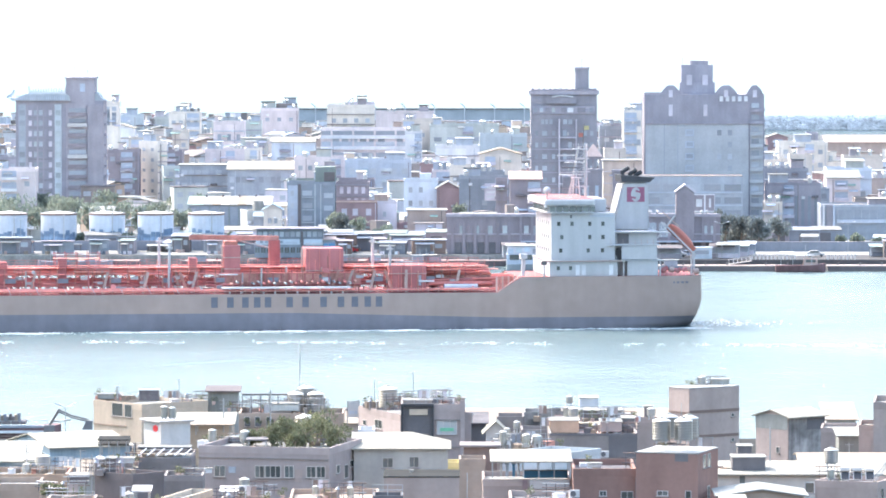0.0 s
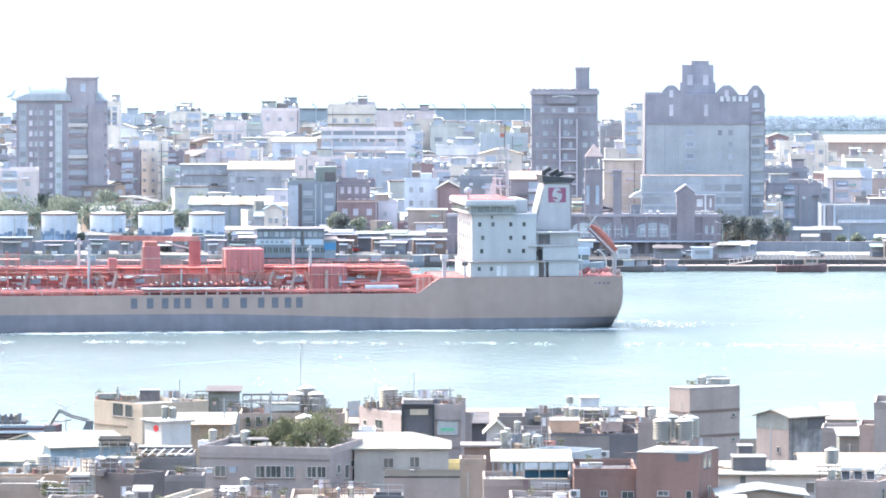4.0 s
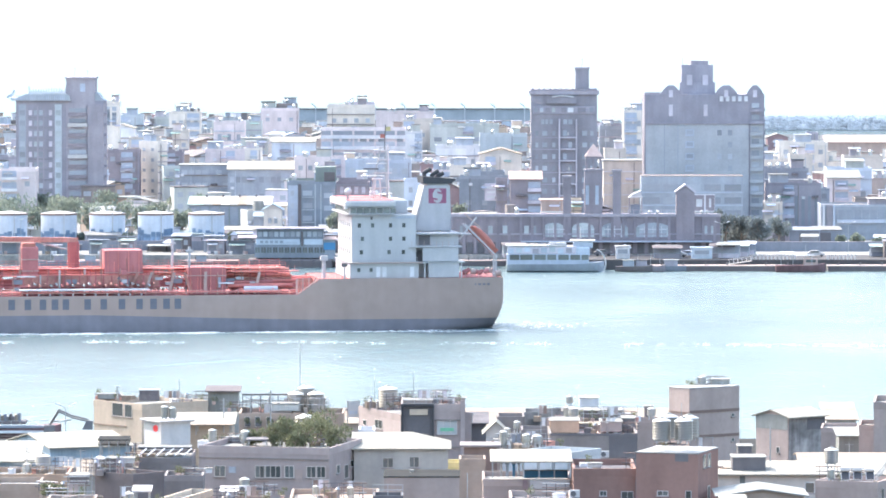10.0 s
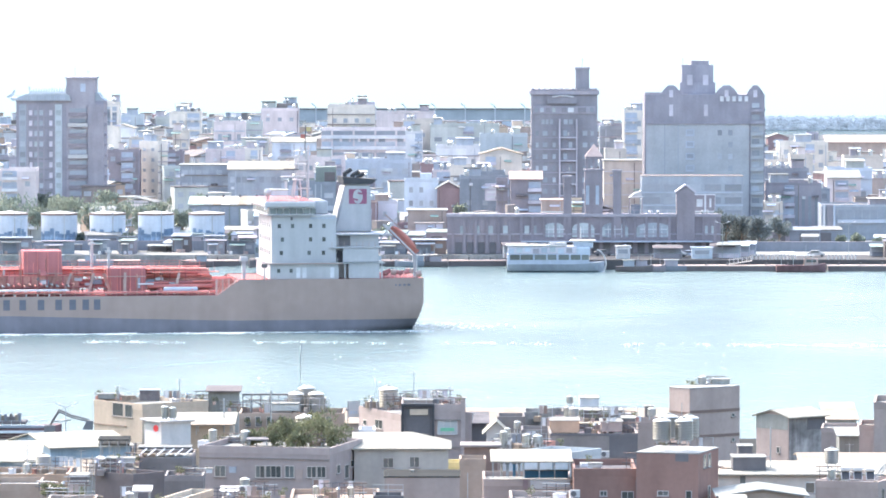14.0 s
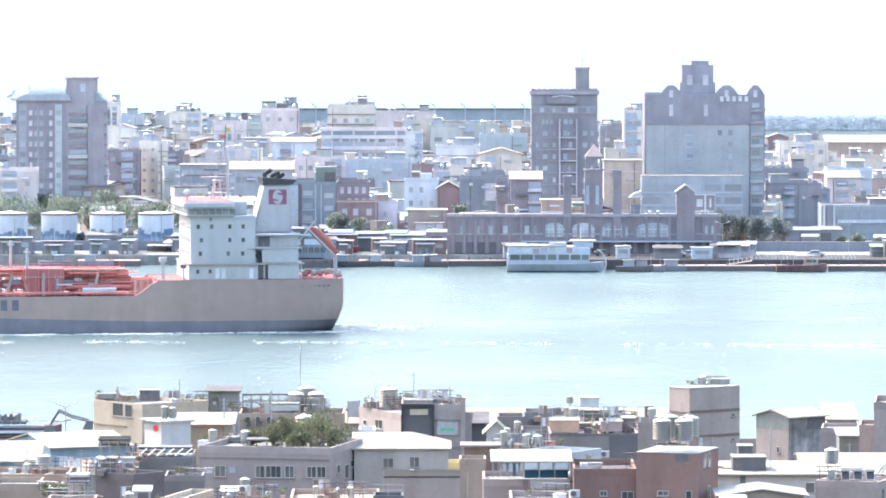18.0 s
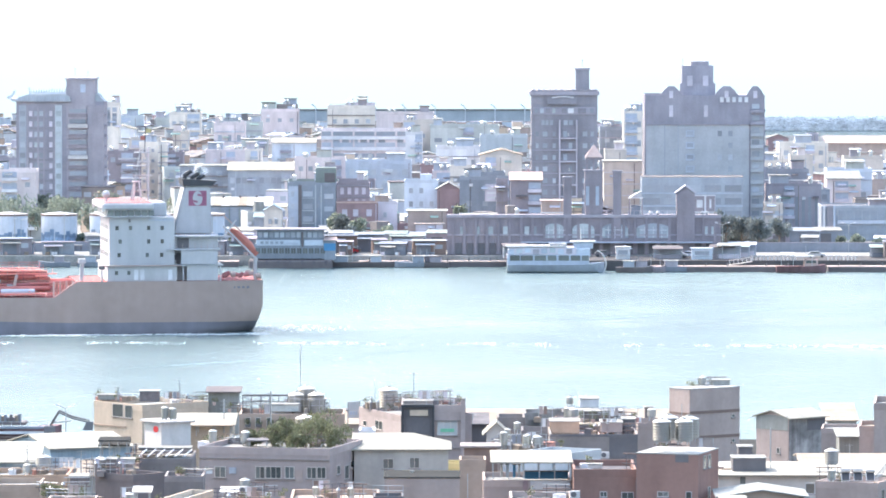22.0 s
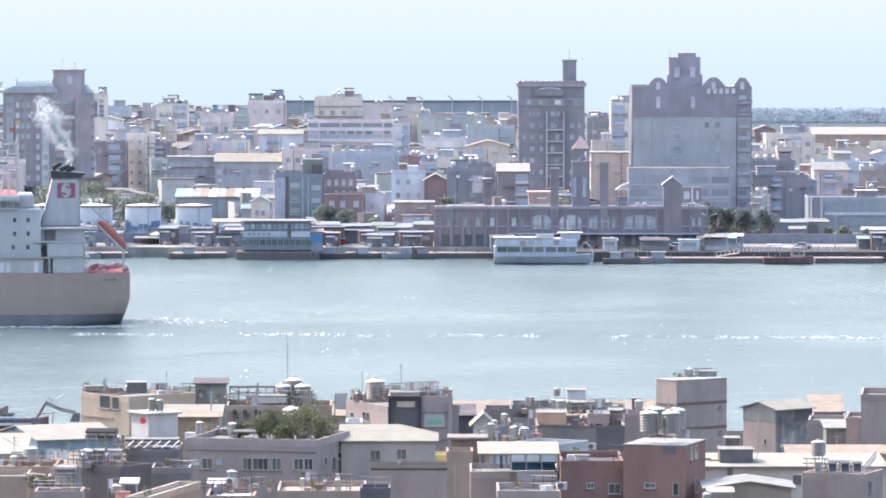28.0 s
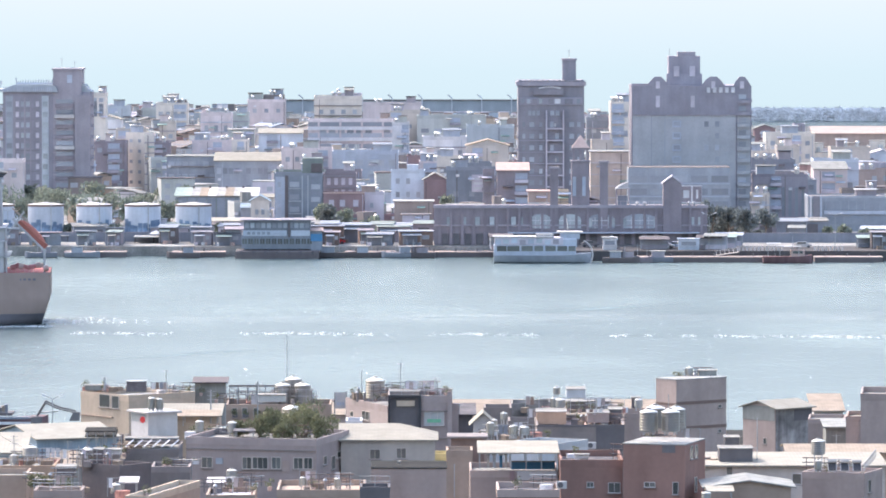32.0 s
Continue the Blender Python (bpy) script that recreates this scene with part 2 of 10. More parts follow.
def add_prism(bm, pts, lo, hi, axis="y"):
    """A polygon in the x-z plane (axis y) or x-y plane (axis z), pulled out between lo and hi."""
    f = (lambda a, b, c: (a, c, b)) if axis == "y" else (lambda a, b, c: (a, b, c))
    va = [bm.verts.new(f(a, b, lo)) for a, b in pts]
    vb = [bm.verts.new(f(a, b, hi)) for a, b in pts]
    bm.faces.new(va)
    bm.faces.new(vb[::-1])
    for i in range(len(pts)):
        j = (i + 1) % len(pts)
        bm.faces.new((va[j], va[i], vb[i], vb[j]))
    bmesh.ops.recalc_face_normals(bm, faces=bm.faces[:])


BOXES = {}


def slab(name, parent, c, s, material, rz=0.0, label="", bevel=0.0, rx=0.0, ry=0.0):
    """A box part on a mesh that alike parts share."""
    key = (round(s[0], 2), round(s[1], 2), round(s[2], 2), material, bevel)
    if key not in BOXES:
        bm = bmesh.new()
        bmesh.ops.create_cube(bm, size=1, matrix=Matrix.Diagonal((*[max(v, 0.01) for v in key[:3]], 1)))
        if bevel:
            bmesh.ops.bevel(bm, geom=bm.edges[:], offset=bevel, segments=1, affect="EDGES")
        me = bpy.data.meshes.new(name)
        bm.to_mesh(me)
        bm.free()
        me.materials.append(M[material])
        BOXES[key] = me
    ob = new(name, BOXES[key])
    ob.parent = parent
    ob.matrix_basis = pose(*c, rx, ry, rz)
    return tagged(ob, label)


def tube(name, parent, p, q, r, material, n=8, r2=None, label=""):
    bm = bmesh.new()
    add_tube(bm, p, q, r, n, r2)
    return part(name, bm, material, parent, label)


def rim(name, parent, w, d, z, h, t, material):
    """One wall all round the edge of a flat roof, its outer face a little proud."""
    bm = bmesh.new()
    w, d = w / 2 + 0.03, d / 2 + 0.03
    loops = []
    for a, zz in ((0, z), (0, z + h), (t, z + h), (t, z)):
        loops.append([bm.verts.new((sx * (w - a), sy * (d - a), zz)) for sx, sy in ((-1, -1), (1, -1), (1, 1), (-1, 1))])
    for p, q in zip(loops, loops[1:] + loops[:1]):
        for i in range(4):
            k = (i + 1) % 4
            bm.faces.new((p[i], p[k], q[k], q[i]))
    return part(name, bm, material, parent)


def frame_bars(w, h, t, panes, depth=0.14):
    """A window frame with its mullions, in one piece."""
    xs = [-w / 2, -w / 2 + t]
    for i in range(1, panes):
        c = -w / 2 + w * i / panes
        xs += [c - t * 0.35, c + t * 0.35]
    xs += [w / 2 - t, w / 2]
    zs = [-h / 2, -h / 2 + t, h / 2 - t, h / 2]
    bm = bmesh.new()
    grid = [[bm.verts.new((x, depth / 2, z)) for z in zs] for x in xs]
    faces = []
    for i in range(len(xs) - 1):
        for j in range(3):
            if i % 2 == 0 or j != 1:
                faces.append(bm.faces.new((grid[i][j], grid[i + 1][j], grid[i + 1][j + 1], grid[i][j + 1])))
    ext = bmesh.ops.extrude_face_region(bm, geom=faces)["geom"]
    bmesh.ops.translate(bm, vec=(0, -depth, 0), verts=[v for v in ext if isinstance(v, bmesh.types.BMVert)])
    bmesh.ops.recalc_face_normals(bm, faces=bm.faces[:])
    return bm


def house(x, y, turn, w, d, z0, z1, wall, label, roof="flat", top="roof_deck", edge="", rise=1.2, category="house", group="", name="house"):
    """A building: origin at the middle of its base, front towards local -y."""
    root = thing(name, pose(x, y, z0, 0, 0, turn), label, category, group)
    root["size"] = (w, d, z1 - z0)
    h = z1 - z0
    if roof == "flat":
        pr = min(0.9, max(0.4, h * 0.06))
        slab("wall", root, (0, 0, (h - pr) / 2), (w, d, h - pr), wall)
        slab("roof", root, (0, 0, h - pr + 0.08), (w - 0.5, d - 0.5, 0.15), top)
        rim("parapet", root, w, d, h - pr - 0.02, pr + 0.02, 0.22, edge or wall)
    elif roof == "plain":
        slab("wall", root, (0, 0, (h - 0.12) / 2), (w, d, h - 0.12), wall)
        slab("roof", root, (0, 0, h - 0.05), (w + 0.12, d + 0.12, 0.14), top, bevel=0.03)
    elif roof == "slab":
        slab("wall", root, (0, 0, (h - 0.25) / 2), (w, d, h - 0.25), wall)
        slab("roof", root, (0, 0, h - 0.12), (w + 0.8, d + 0.8, 0.24), top, bevel=0.04)
    elif roof == "gable":
        slab("wall", root, (0, 0, h / 2), (w, d, h), wall)
        bm = bmesh.new()
        add_prism(bm, ((-d / 2 + 0.05, 0), (d / 2 - 0.05, 0), (0, rise)), -w / 2 + 0.02, w / 2 - 0.02)
        bmesh.ops.transform(bm, matrix=Matrix.Translation((0, 0, h)) @ Matrix.Rotation(radians(90), 4, "Z"), verts=bm.verts)
        part("gable", bm, wall, root)
        bm = bmesh.new()
        o, t = 0.5, 0.14
        k = rise / (d / 2)
        add_prism(bm, ((-d / 2 - o, -k * o), (0, rise), (d / 2 + o, -k * o), (d / 2 + o, -k * o + t), (0, rise + t), (-d / 2 - o, -k * o + t)), -w / 2 - 0.35, w / 2 + 0.35)
        bmesh.ops.transform(bm, matrix=Matrix.Translation((0, 0, h + 0.01)) @ Matrix.Rotation(radians(90), 4, "Z"), verts=bm.verts)
        part("roof", bm, top, root)
    elif roof == "cross":
        slab("wall", root, (0, 0, h / 2), (w, d, h), wall)
        bm = bmesh.new()
        add_prism(bm, ((-w / 2 + 0.05, 0), (w / 2 - 0.05, 0), (0, rise)), -d / 2 + 0.02, d / 2 - 0.02)
        bmesh.ops.translate(bm, vec=(0, 0, h), verts=bm.verts)
        part("gable", bm, wall, root)
        bm = bmesh.new()
        o, t = 0.5, 0.14
        k = rise / (w / 2)
        add_prism(bm, ((-w / 2 - o, -k * o), (0, rise), (w / 2 + o, -k * o), (w / 2 + o, -k * o + t), (0, rise + t), (-w / 2 - o, -k * o + t)), -d / 2 - 0.35, d / 2 + 0.35)
        bmesh.ops.translate(bm, vec=(0, 0, h + 0.01), verts=bm.verts)
        part("roof", bm, top, root)
    elif roof == "hip":
        slab("wall", root, (0, 0, h / 2), (w, d, h), wall)
        bm = bmesh.new()
        o = 0.35
        lo = [bm.verts.new((x, y, h + 0.01)) for x, y in ((-w / 2 - o, -d / 2 - o), (w / 2 + o, -d / 2 - o), (w / 2 + o, d / 2), (-w / 2 - o, d / 2))]
        hi = [bm.verts.new((x, y, h + 0.16)) for x, y in ((-w / 2 - o, -d / 2 - o), (w / 2 + o, -d / 2 - o), (w / 2 + o, d / 2))]
        top_l, top_r = bm.verts.new((-w / 2 - o, d / 2, h + rise)), bm.verts.new((w * 0.12, d / 2, h + rise))
        for f in (lo, (hi[0], hi[1], top_r, top_l), (hi[1], hi[2], top_r), (lo[0], lo[1], hi[1], hi[0]), (lo[1], lo[2], hi[2], hi[1]), (lo[3], lo[0], hi[0], top_l), (lo[2], lo[3], top_l, top_r, hi[2])):
            bm.faces.new(f)
        bmesh.ops.recalc_face_normals(bm, faces=bm.faces[:])
        part("roof", bm, top, root)
    elif roof == "pent":
        bm = bmesh.new()
        add_prism(bm, ((-d / 2, 0), (d / 2, 0), (d / 2, h + rise), (-d / 2, h)), -w / 2, w / 2)
        bmesh.ops.rotate(bm, matrix=Matrix.Rotation(radians(90), 3, "Z"), verts=bm.verts)
        part("wall", bm, wall, root)
        bm = bmesh.new()
        o, t, k = 0.5, 0.16, rise / d
        add_prism(bm, ((-d / 2 - o, h - k * o), (d / 2 + o, h + rise + k * o), (d / 2 + o, h + rise + k * o + t), (-d / 2 - o, h - k * o + t)), -w / 2 - 0.35, w / 2 + 0.35)
        bmesh.ops.transform(bm, matrix=Matrix.Translation((0, 0, 0.01)) @ Matrix.Rotation(radians(90), 4, "Z"), verts=bm.verts)
        part("roof", bm, top, root)
    return root


def at_face(root, face, u, v, out=0.0):
    """A place on a face: u along it from its middle, v above the base."""
    w, d, h = root["size"]
    return {"front": ((u, -d / 2 - out, v), 0), "right": ((w / 2 + out, u, v), 90), "left": ((-w / 2 - out, -u, v), -90)}[face]


def window(root, face, u, v, w, h, panes=2, surround="sand", glass="glass", sill=True):
    """A window with frame, panes and sill."""
    c, rz = at_face(root, face, u, v, 0.0)
    t = 0.06
    bm = frame_bars(w, h, t, panes)
    f = part("window", bm, surround, root)
    f.matrix_basis = pose(*c, 0, 0, rz)
    pw = (w - 2 * t) / panes
    for i in range(panes):
        slab("pane", f, (-w / 2 + t + pw * (i + 0.5), -0.015, 0), (pw - 0.02, 0.06, h - 2 * t), glass)
    if sill:
        slab("sill", f, (0, -0.06, -h / 2 - 0.05), (w + 0.2, 0.26, 0.08), "concrete")
    return f


def plain_window(root, face, u, v, w, h, material="glass", out=0.0):
    c, rz = at_face(root, face, u, v, out)
    return slab("window", root, c, (w, 0.16, h), material, rz)


def window_grid(root, face, u0, u1, v0, v1, nx, ny, w, h, material="glass", skip=0.0, seed=0):
    rng = random.Random(seed)
    for j in range(ny):
        for i in range(nx):
            if rng.random() < skip:
                continue
            u = u0 + (u1 - u0) * (i + 0.5) / nx
            v = v0 + (v1 - v0) * (j + 0.5) / ny
            plain_window(root, face, u, v, w, h, material)


def water_tank(m, r=0.75, h=1.9, legs=0.6, label="stainless steel rooftop water tank with conical lid on a frame"):
    root = thing("water_tank", m, label, "water tank", "rooftop water tanks")
    bm = bmesh.new()
    n = 20
    rings = [(r, 0)]
    k = 7
    for i in range(k):
        z = h * (i + 0.5) / k
        rings += [(r, z - 0.06), (r * 1.035, z), (r, z + 0.06)]
    rings.append((r, h))
    prev = None
    for rr, z in rings:
        ring = [bm.verts.new((rr * math.cos(2 * math.pi * a / n), rr * math.sin(2 * math.pi * a / n), legs + z)) for a in range(n)]
        if prev:
            for a in range(n):
                bm.faces.new((prev[a], prev[(a + 1) % n], ring[(a + 1) % n], ring[a]))
        prev = ring
    part("drum", bm, "steel", root)
    bm = bmesh.new()
    add_tube(bm, (0, 0, legs + h), (0, 0, legs + h + r * 0.32), r * 1.05, 20, r * 0.25)
    lid = part("lid", bm, "lid_steel", root)
    tube("cap", lid, (0, 0, legs + h + r * 0.32), (0, 0, legs + h + r * 0.32 + 0.1), r * 0.27, "steel", 12)
    for a in range(4):
        x, y = r * 0.75 * math.cos(a * math.pi / 2 + 0.8), r * 0.75 * math.sin(a * math.pi / 2 + 0.8)
        slab("leg", root, (x, y, legs / 2), (0.09, 0.09, legs), "galvanised")
    slab("base_frame", root, (0, 0, legs - 0.05), (r * 1.5, r * 1.5, 0.08), "galvanised")
    tube("pipe", root, (r + 0.08, 0, 0), (r + 0.08, 0, legs + h * 0.8), 0.035, "galvanised", 6)
    return root


TANKS = {}


def tank_at(x, y, z, r, h, legs=0.5):
    key = (r, h, legs)
    m = pose(x, y, z, 0, 0, (x * 37) % 90)
    if key not in TANKS:
        TANKS[key] = water_tank(m, r, h, legs)
        return TANKS[key]
    return copy_thing(TANKS[key], m)


def air_unit(x, y, z, turn=0):
    root = thing("air_conditioner", pose(x, y, z, 0, 0, turn), "white outdoor air conditioner unit on a roof", "air conditioner", "air conditioner units")
    slab("case", root, (0, 0, 0.4), (0.95, 0.38, 0.7), "white_paint", bevel=0.03)
    bm = bmesh.new()
    add_tube(bm, (-0.12, -0.18, 0.4), (-0.12, -0.215, 0.4), 0.27, 14)
    part("fan_grille", bm, "dark_grey", root)
    slab("foot", root, (-0.3, 0, 0.03), (0.08, 0.4, 0.06), "galvanised")
    slab("foot", root, (0.3, 0, 0.03), (0.08, 0.4, 0.06), "galvanised")
    return root


def railing(x0, y0, x1, y1, z, h=1.0, step=1.2, material="galvanised", label="thin metal roof railing"):
    a, b = Vector((x0, y0, z)), Vector((x1, y1, z))
    n = max(2, int((b - a).length / step))
    root = thing("railing", Matrix.Translation(a), label, "railing", "roof railings")
    for i in range(n + 1):
        p = (b - a) * i / n
        slab("post", root, (p.x, p.y, h / 2), (0.05, 0.05, h), material)
    for k in (1.0, 0.5):
        tube("rail", root, (0, 0, h * k), (b - a) + Vector((0, 0, h * k)), 0.03, material, 5)
    return root


def mast(x, y, z, h, r=0.05, label="thin metal antenna mast on a roof", arms=2):
    root = thing("antenna_mast", pose(x, y, z), label, "antenna", "antennas")
    tube("pole", root, (0, 0, 0), (0, 0, h), r, "galvanised", 6)
    for i in range(arms):
        zz = h * (0.95 - 0.12 * i)
        tube("arm", root, (-0.45, 0, zz), (0.45, 0, zz), 0.02, "galvanised", 5)
    return root


def crown(bm, c, r, n, rng, leaf=0.28):
    """Clumps of small leaves spread through an uneven ball."""
    blobs = [(Vector((rng.uniform(-1, 1) * r[0] * 0.65, rng.uniform(-1, 1) * r[1] * 0.65, rng.uniform(-0.6, 0.8) * r[2])), rng.uniform(0.3, 0.6)) for _ in range(11)]
    for _ in range(n):
        b, k = rng.choice(blobs)
        v = Vector((rng.gauss(0, 1), rng.gauss(0, 1), rng.gauss(0, 1))).normalized() * rng.uniform(0.6, 1.0) * k
        p = Vector(c) + b + Vector((v.x * r[0], v.y * r[1], v.z * r[2]))
        q = Euler((rng.uniform(0, 6), rng.uniform(0, 6), rng.uniform(0, 6))).to_matrix()
        s = leaf * rng.uniform(0.6, 1.4)
        vs = [bm.verts.new(p + q @ Vector(o) * s) for o in ((-1, 0, 0), (0, -0.45, 0.12), (1, 0, 0), (0, 0.45, 0.12))]
        bm.faces.new(vs)


def tree(x, y, z, h, r, label, leaves=1500, material="leaf", leaf=0.28, seed=1, name="tree", low=False):
    rng = random.Random(seed)
    root = thing(name, pose(x, y, z), label, "tree")
    bm = bmesh.new()
    add_tube(bm, (0, 0, 0), (0.1, 0, h * 0.5), h * 0.035, 8, h * 0.022)
    for i in range(6):
        a = i * 1.05 + rng.random()
        add_tube(bm, (0.1, 0, h * (0.35 + 0.03 * i)), (math.cos(a) * r * 0.7, math.sin(a) * r * 0.7, h * rng.uniform(0.6, 0.9)), h * 0.016, 6, h * 0.006)
    part("trunk", bm, "timber", root)
    bm = bmesh.new()
    crown(bm, (0, 0, h * (0.5 if low else 0.68)), (r, r, h * (0.5 if low else 0.36)), leaves, rng, leaf)
    part("crown", bm, material, root)
    return root


FAR_TANK = {}


def far_tank(b, u, v, z):
    """A small steel tank with its lid, standing on a far roof."""
    if not FAR_TANK:
        for k, m in (("tank", "galvanised"), ("tank_lid", "dome_steel")):
            bm = bmesh.new()
            if k == "tank":
                add_tube(bm, (0, 0, 0), (0, 0, 1.6), 0.55, 12, 0.55)
            else:
                bmesh.ops.create_uvsphere(bm, u_segments=16, v_segments=10, radius=0.62, matrix=Matrix.Translation((0, 0, 1.62)) @ Matrix.Diagonal((1, 1, 0.75, 1)))
                for f in bm.faces:
                    f.smooth = True
            ob = part(k, bm, m, b)
            FAR_TANK[k] = ob.data
            ob.matrix_basis = pose(u, v, z)
        return
    for k, me in FAR_TANK.items():
        ob = new(k, me)
        ob.parent = b
        ob.matrix_basis = pose(u, v, z)


def dress(b, flat, seed):
    """Balconies, ledges, awnings, pipes and roof sheds that set one far house apart from the next."""
    rng = random.Random(seed)
    w, d, h = b["size"]
    nf = max(1, int(h / 3.1))
    k = rng.random()
    if k < 0.45 and w > 4:
        ww = min(w * 0.45, rng.uniform(2.5, 4.5))
        u = rng.uniform(-0.5, 0.5) * (w - ww)
        m = rng.choice(("pale_grey", "mauve", "slate", "tower_tile", "green_grey", "far_brown"))
        for f in range(min(nf, 6)):
            v = h - 3.0 * (f + 1)
            if v < 0.3:
                break
            slab("balcony", b, (u, -d / 2 - 0.45, v + 0.35), (ww, 0.9, 0.8), m)
            slab("balcony_opening", b, (u, -d / 2 - 0.02, v + 1.6), (ww - 0.3, 0.24, 1.5), "slate")
    elif k < 0.85:
        m = rng.choice(("concrete", "slate", "pale_grey", "far_brown"))
        for f in range(min(nf, 5)):
            v = h - 3.0 * (f + 1)
            if v > 0.3:
                slab("ledge", b, (0, -d / 2 - 0.12, v), (w + 0.06, 0.4, 0.28), m)
    for i in range(rng.randint(1, 3)):
        u, v = rng.uniform(-0.42, 0.42) * w, h - rng.uniform(0.6, max(0.9, h * 0.6))
        slab("awning", b, (u, -d / 2 - 0.5, v), (rng.uniform(1.4, 3.0), 1.0, 0.08), rng.choice(("roof_pale", "green_awning", "mauve", "charcoal", "slate")), rx=22)
    for i in range(rng.randint(0, 2)):
        u, v = rng.uniform(-0.45, 0.45) * w, rng.uniform(0.3, 0.9) * h
        slab("air_unit", b, (u, -d / 2 - 0.2, v), (0.9, 0.4, 0.7), "pale_grey")
    slab("downpipe", b, (rng.uniform(-0.48, 0.48) * w, -d / 2 - 0.06, h * 0.48), (0.16, 0.12, h * 0.95), rng.choice(("charcoal", "slate", "concrete")))
    if flat and w > 4:
        ww = rng.uniform(2.0, min(5.0, w * 0.6))
        u = rng.uniform(-0.5, 0.5) * (w - ww)
        hut = slab("roof_hut", b, (u, d * 0.1, h + 0.5), (ww, d * 0.4, 2.6), rng.choice(("far_brown", "pink_white", "slate", "olive_grey", "mauve", "slate")))
        slab("hut_roof", b, (u, d * 0.1 - 0.3, h + 1.9), (ww + 0.5, d * 0.4 + 0.7, 0.1), rng.choice(("roof_pale", "sheet_grey", "far_brown", "dull_slate", "sheet_grey")), rx=rng.uniform(-5, 6))
        for i in range(rng.randint(0, 2)):
            far_tank(b, rng.uniform(-0.42, 0.42) * w, -d * rng.uniform(0.15, 0.35), h - 0.75 if h > 14 else h - 0.5)
        if seed % 3:
            far_tank(b, (0.36 - 0.09 * (seed % 9)) * w, -d * 0.36, h - 0.75 if h > 14 else h - 0.5)
        for i in range(rng.randint(0, 1)):
            slab("aerial", b, (rng.uniform(-0.4, 0.4) * w, 0, h + 1.2), (0.07, 0.07, rng.uniform(2.5, 4.5)), "charcoal")


# ---- ground, water, distance ----
def sheet(name, rows, material, label, category):
    """A strip of ground: rows of (y, x0, x1, z)."""
    bm = bmesh.new()
    prev = None
    for y, x0, x1, z in rows:
        cur = [bm.verts.new((x0 + (x1 - x0) * i / 6, y, z)) for i in range(7)]
        if prev:
            for i in range(6):
                bm.faces.new((prev[i], prev[i + 1], cur[i + 1], cur[i]))
        prev = cur
    return tagged(part(name, bm, material, None), label, category, kind="structure")


SHORE, WEST_SHORE, QUAY = 1433.1, 1456.0, 908.3


def shore(x):
    """The far quay's edge: it stands back west of the ferry berth."""
    return SHORE if x > 15 else WEST_SHORE


sheet("water", ((-300, -1500, 1500, 0), (900, -1500, 1500, 0), (2000, -1500, 1500, 0), (3400, -1500, 1500, 0), (4920, -1500, 1500, 0)),
      "water", "rippled grey green harbour and sea water glittering in the sun", "water")
sheet("ground", ((QUAY, -260, 260, -3), (QUAY - 0.1, -260, 260, 1.6), (817, -260, 260, 2.0), (676, -260, 260, 8), (471, -260, 260, 12), (94, -260, 260, 60), (-8, -260, 260, 70), (-40, -300, 300, 72), (-300, -300, 300, 110)),
      "asphalt", "sloping paved ground of the near shore", "ground")
sheet("ground_island", ((WEST_SHORE, -620, 620, -3), (WEST_SHORE + 0.1, -620, 620, 2.3), (WEST_SHORE + 120, -620, 620, 2.5), (2440, -620, 620, 2.5), (2460, -620, 620, -2)),
      "island_paving", "flat paved ground of the far island", "ground")


bm = bmesh.new()
add_box(bm, (317.5, (SHORE + WEST_SHORE) / 2 + 0.02, -0.36), (605, WEST_SHORE - SHORE, 5.3))
tagged(part("quay_apron", bm, "quay", None), "dark paved ferry quay of the far island", "quay", kind="structure")


def backdrop():
    """Bright haze where sea and sky meet, as a glowing sheet behind everything."""
    m = bpy.data.materials.new("haze")
    m.use_nodes = True
    nt = m.node_tree
    nt.nodes.remove(nt.nodes["Principled BSDF"])
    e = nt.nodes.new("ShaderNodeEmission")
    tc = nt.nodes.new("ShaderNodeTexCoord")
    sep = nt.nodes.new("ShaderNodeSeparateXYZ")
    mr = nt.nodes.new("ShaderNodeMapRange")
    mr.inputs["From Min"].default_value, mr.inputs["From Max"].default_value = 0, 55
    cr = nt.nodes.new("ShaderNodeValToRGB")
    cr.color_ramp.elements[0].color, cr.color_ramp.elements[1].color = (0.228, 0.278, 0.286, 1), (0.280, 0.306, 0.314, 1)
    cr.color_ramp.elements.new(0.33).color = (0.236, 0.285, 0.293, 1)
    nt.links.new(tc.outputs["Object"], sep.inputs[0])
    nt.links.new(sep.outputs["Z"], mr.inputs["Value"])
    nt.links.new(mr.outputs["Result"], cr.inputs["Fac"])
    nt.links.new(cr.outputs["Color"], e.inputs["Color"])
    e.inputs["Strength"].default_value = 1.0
    nt.links.new(e.outputs[0], nt.nodes["Material Output"].inputs["Surface"])
    M["haze"] = m
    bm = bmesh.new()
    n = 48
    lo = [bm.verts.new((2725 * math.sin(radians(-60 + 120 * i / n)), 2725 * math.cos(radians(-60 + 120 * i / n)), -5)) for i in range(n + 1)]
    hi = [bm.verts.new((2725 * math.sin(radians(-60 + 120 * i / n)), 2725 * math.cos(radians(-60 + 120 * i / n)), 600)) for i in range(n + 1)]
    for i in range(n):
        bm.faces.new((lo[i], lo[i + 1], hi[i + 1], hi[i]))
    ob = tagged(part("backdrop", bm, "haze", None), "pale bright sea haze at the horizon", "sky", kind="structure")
    return ob


backdrop()


def face_panel(root, face, u, v, w, h, material, name="panel", out=0.06, label=""):
    c, rz = at_face(root, face, u, v, out / 2 + 0.003)
    return slab(name, root, c, (w, out, h), material, rz, label)


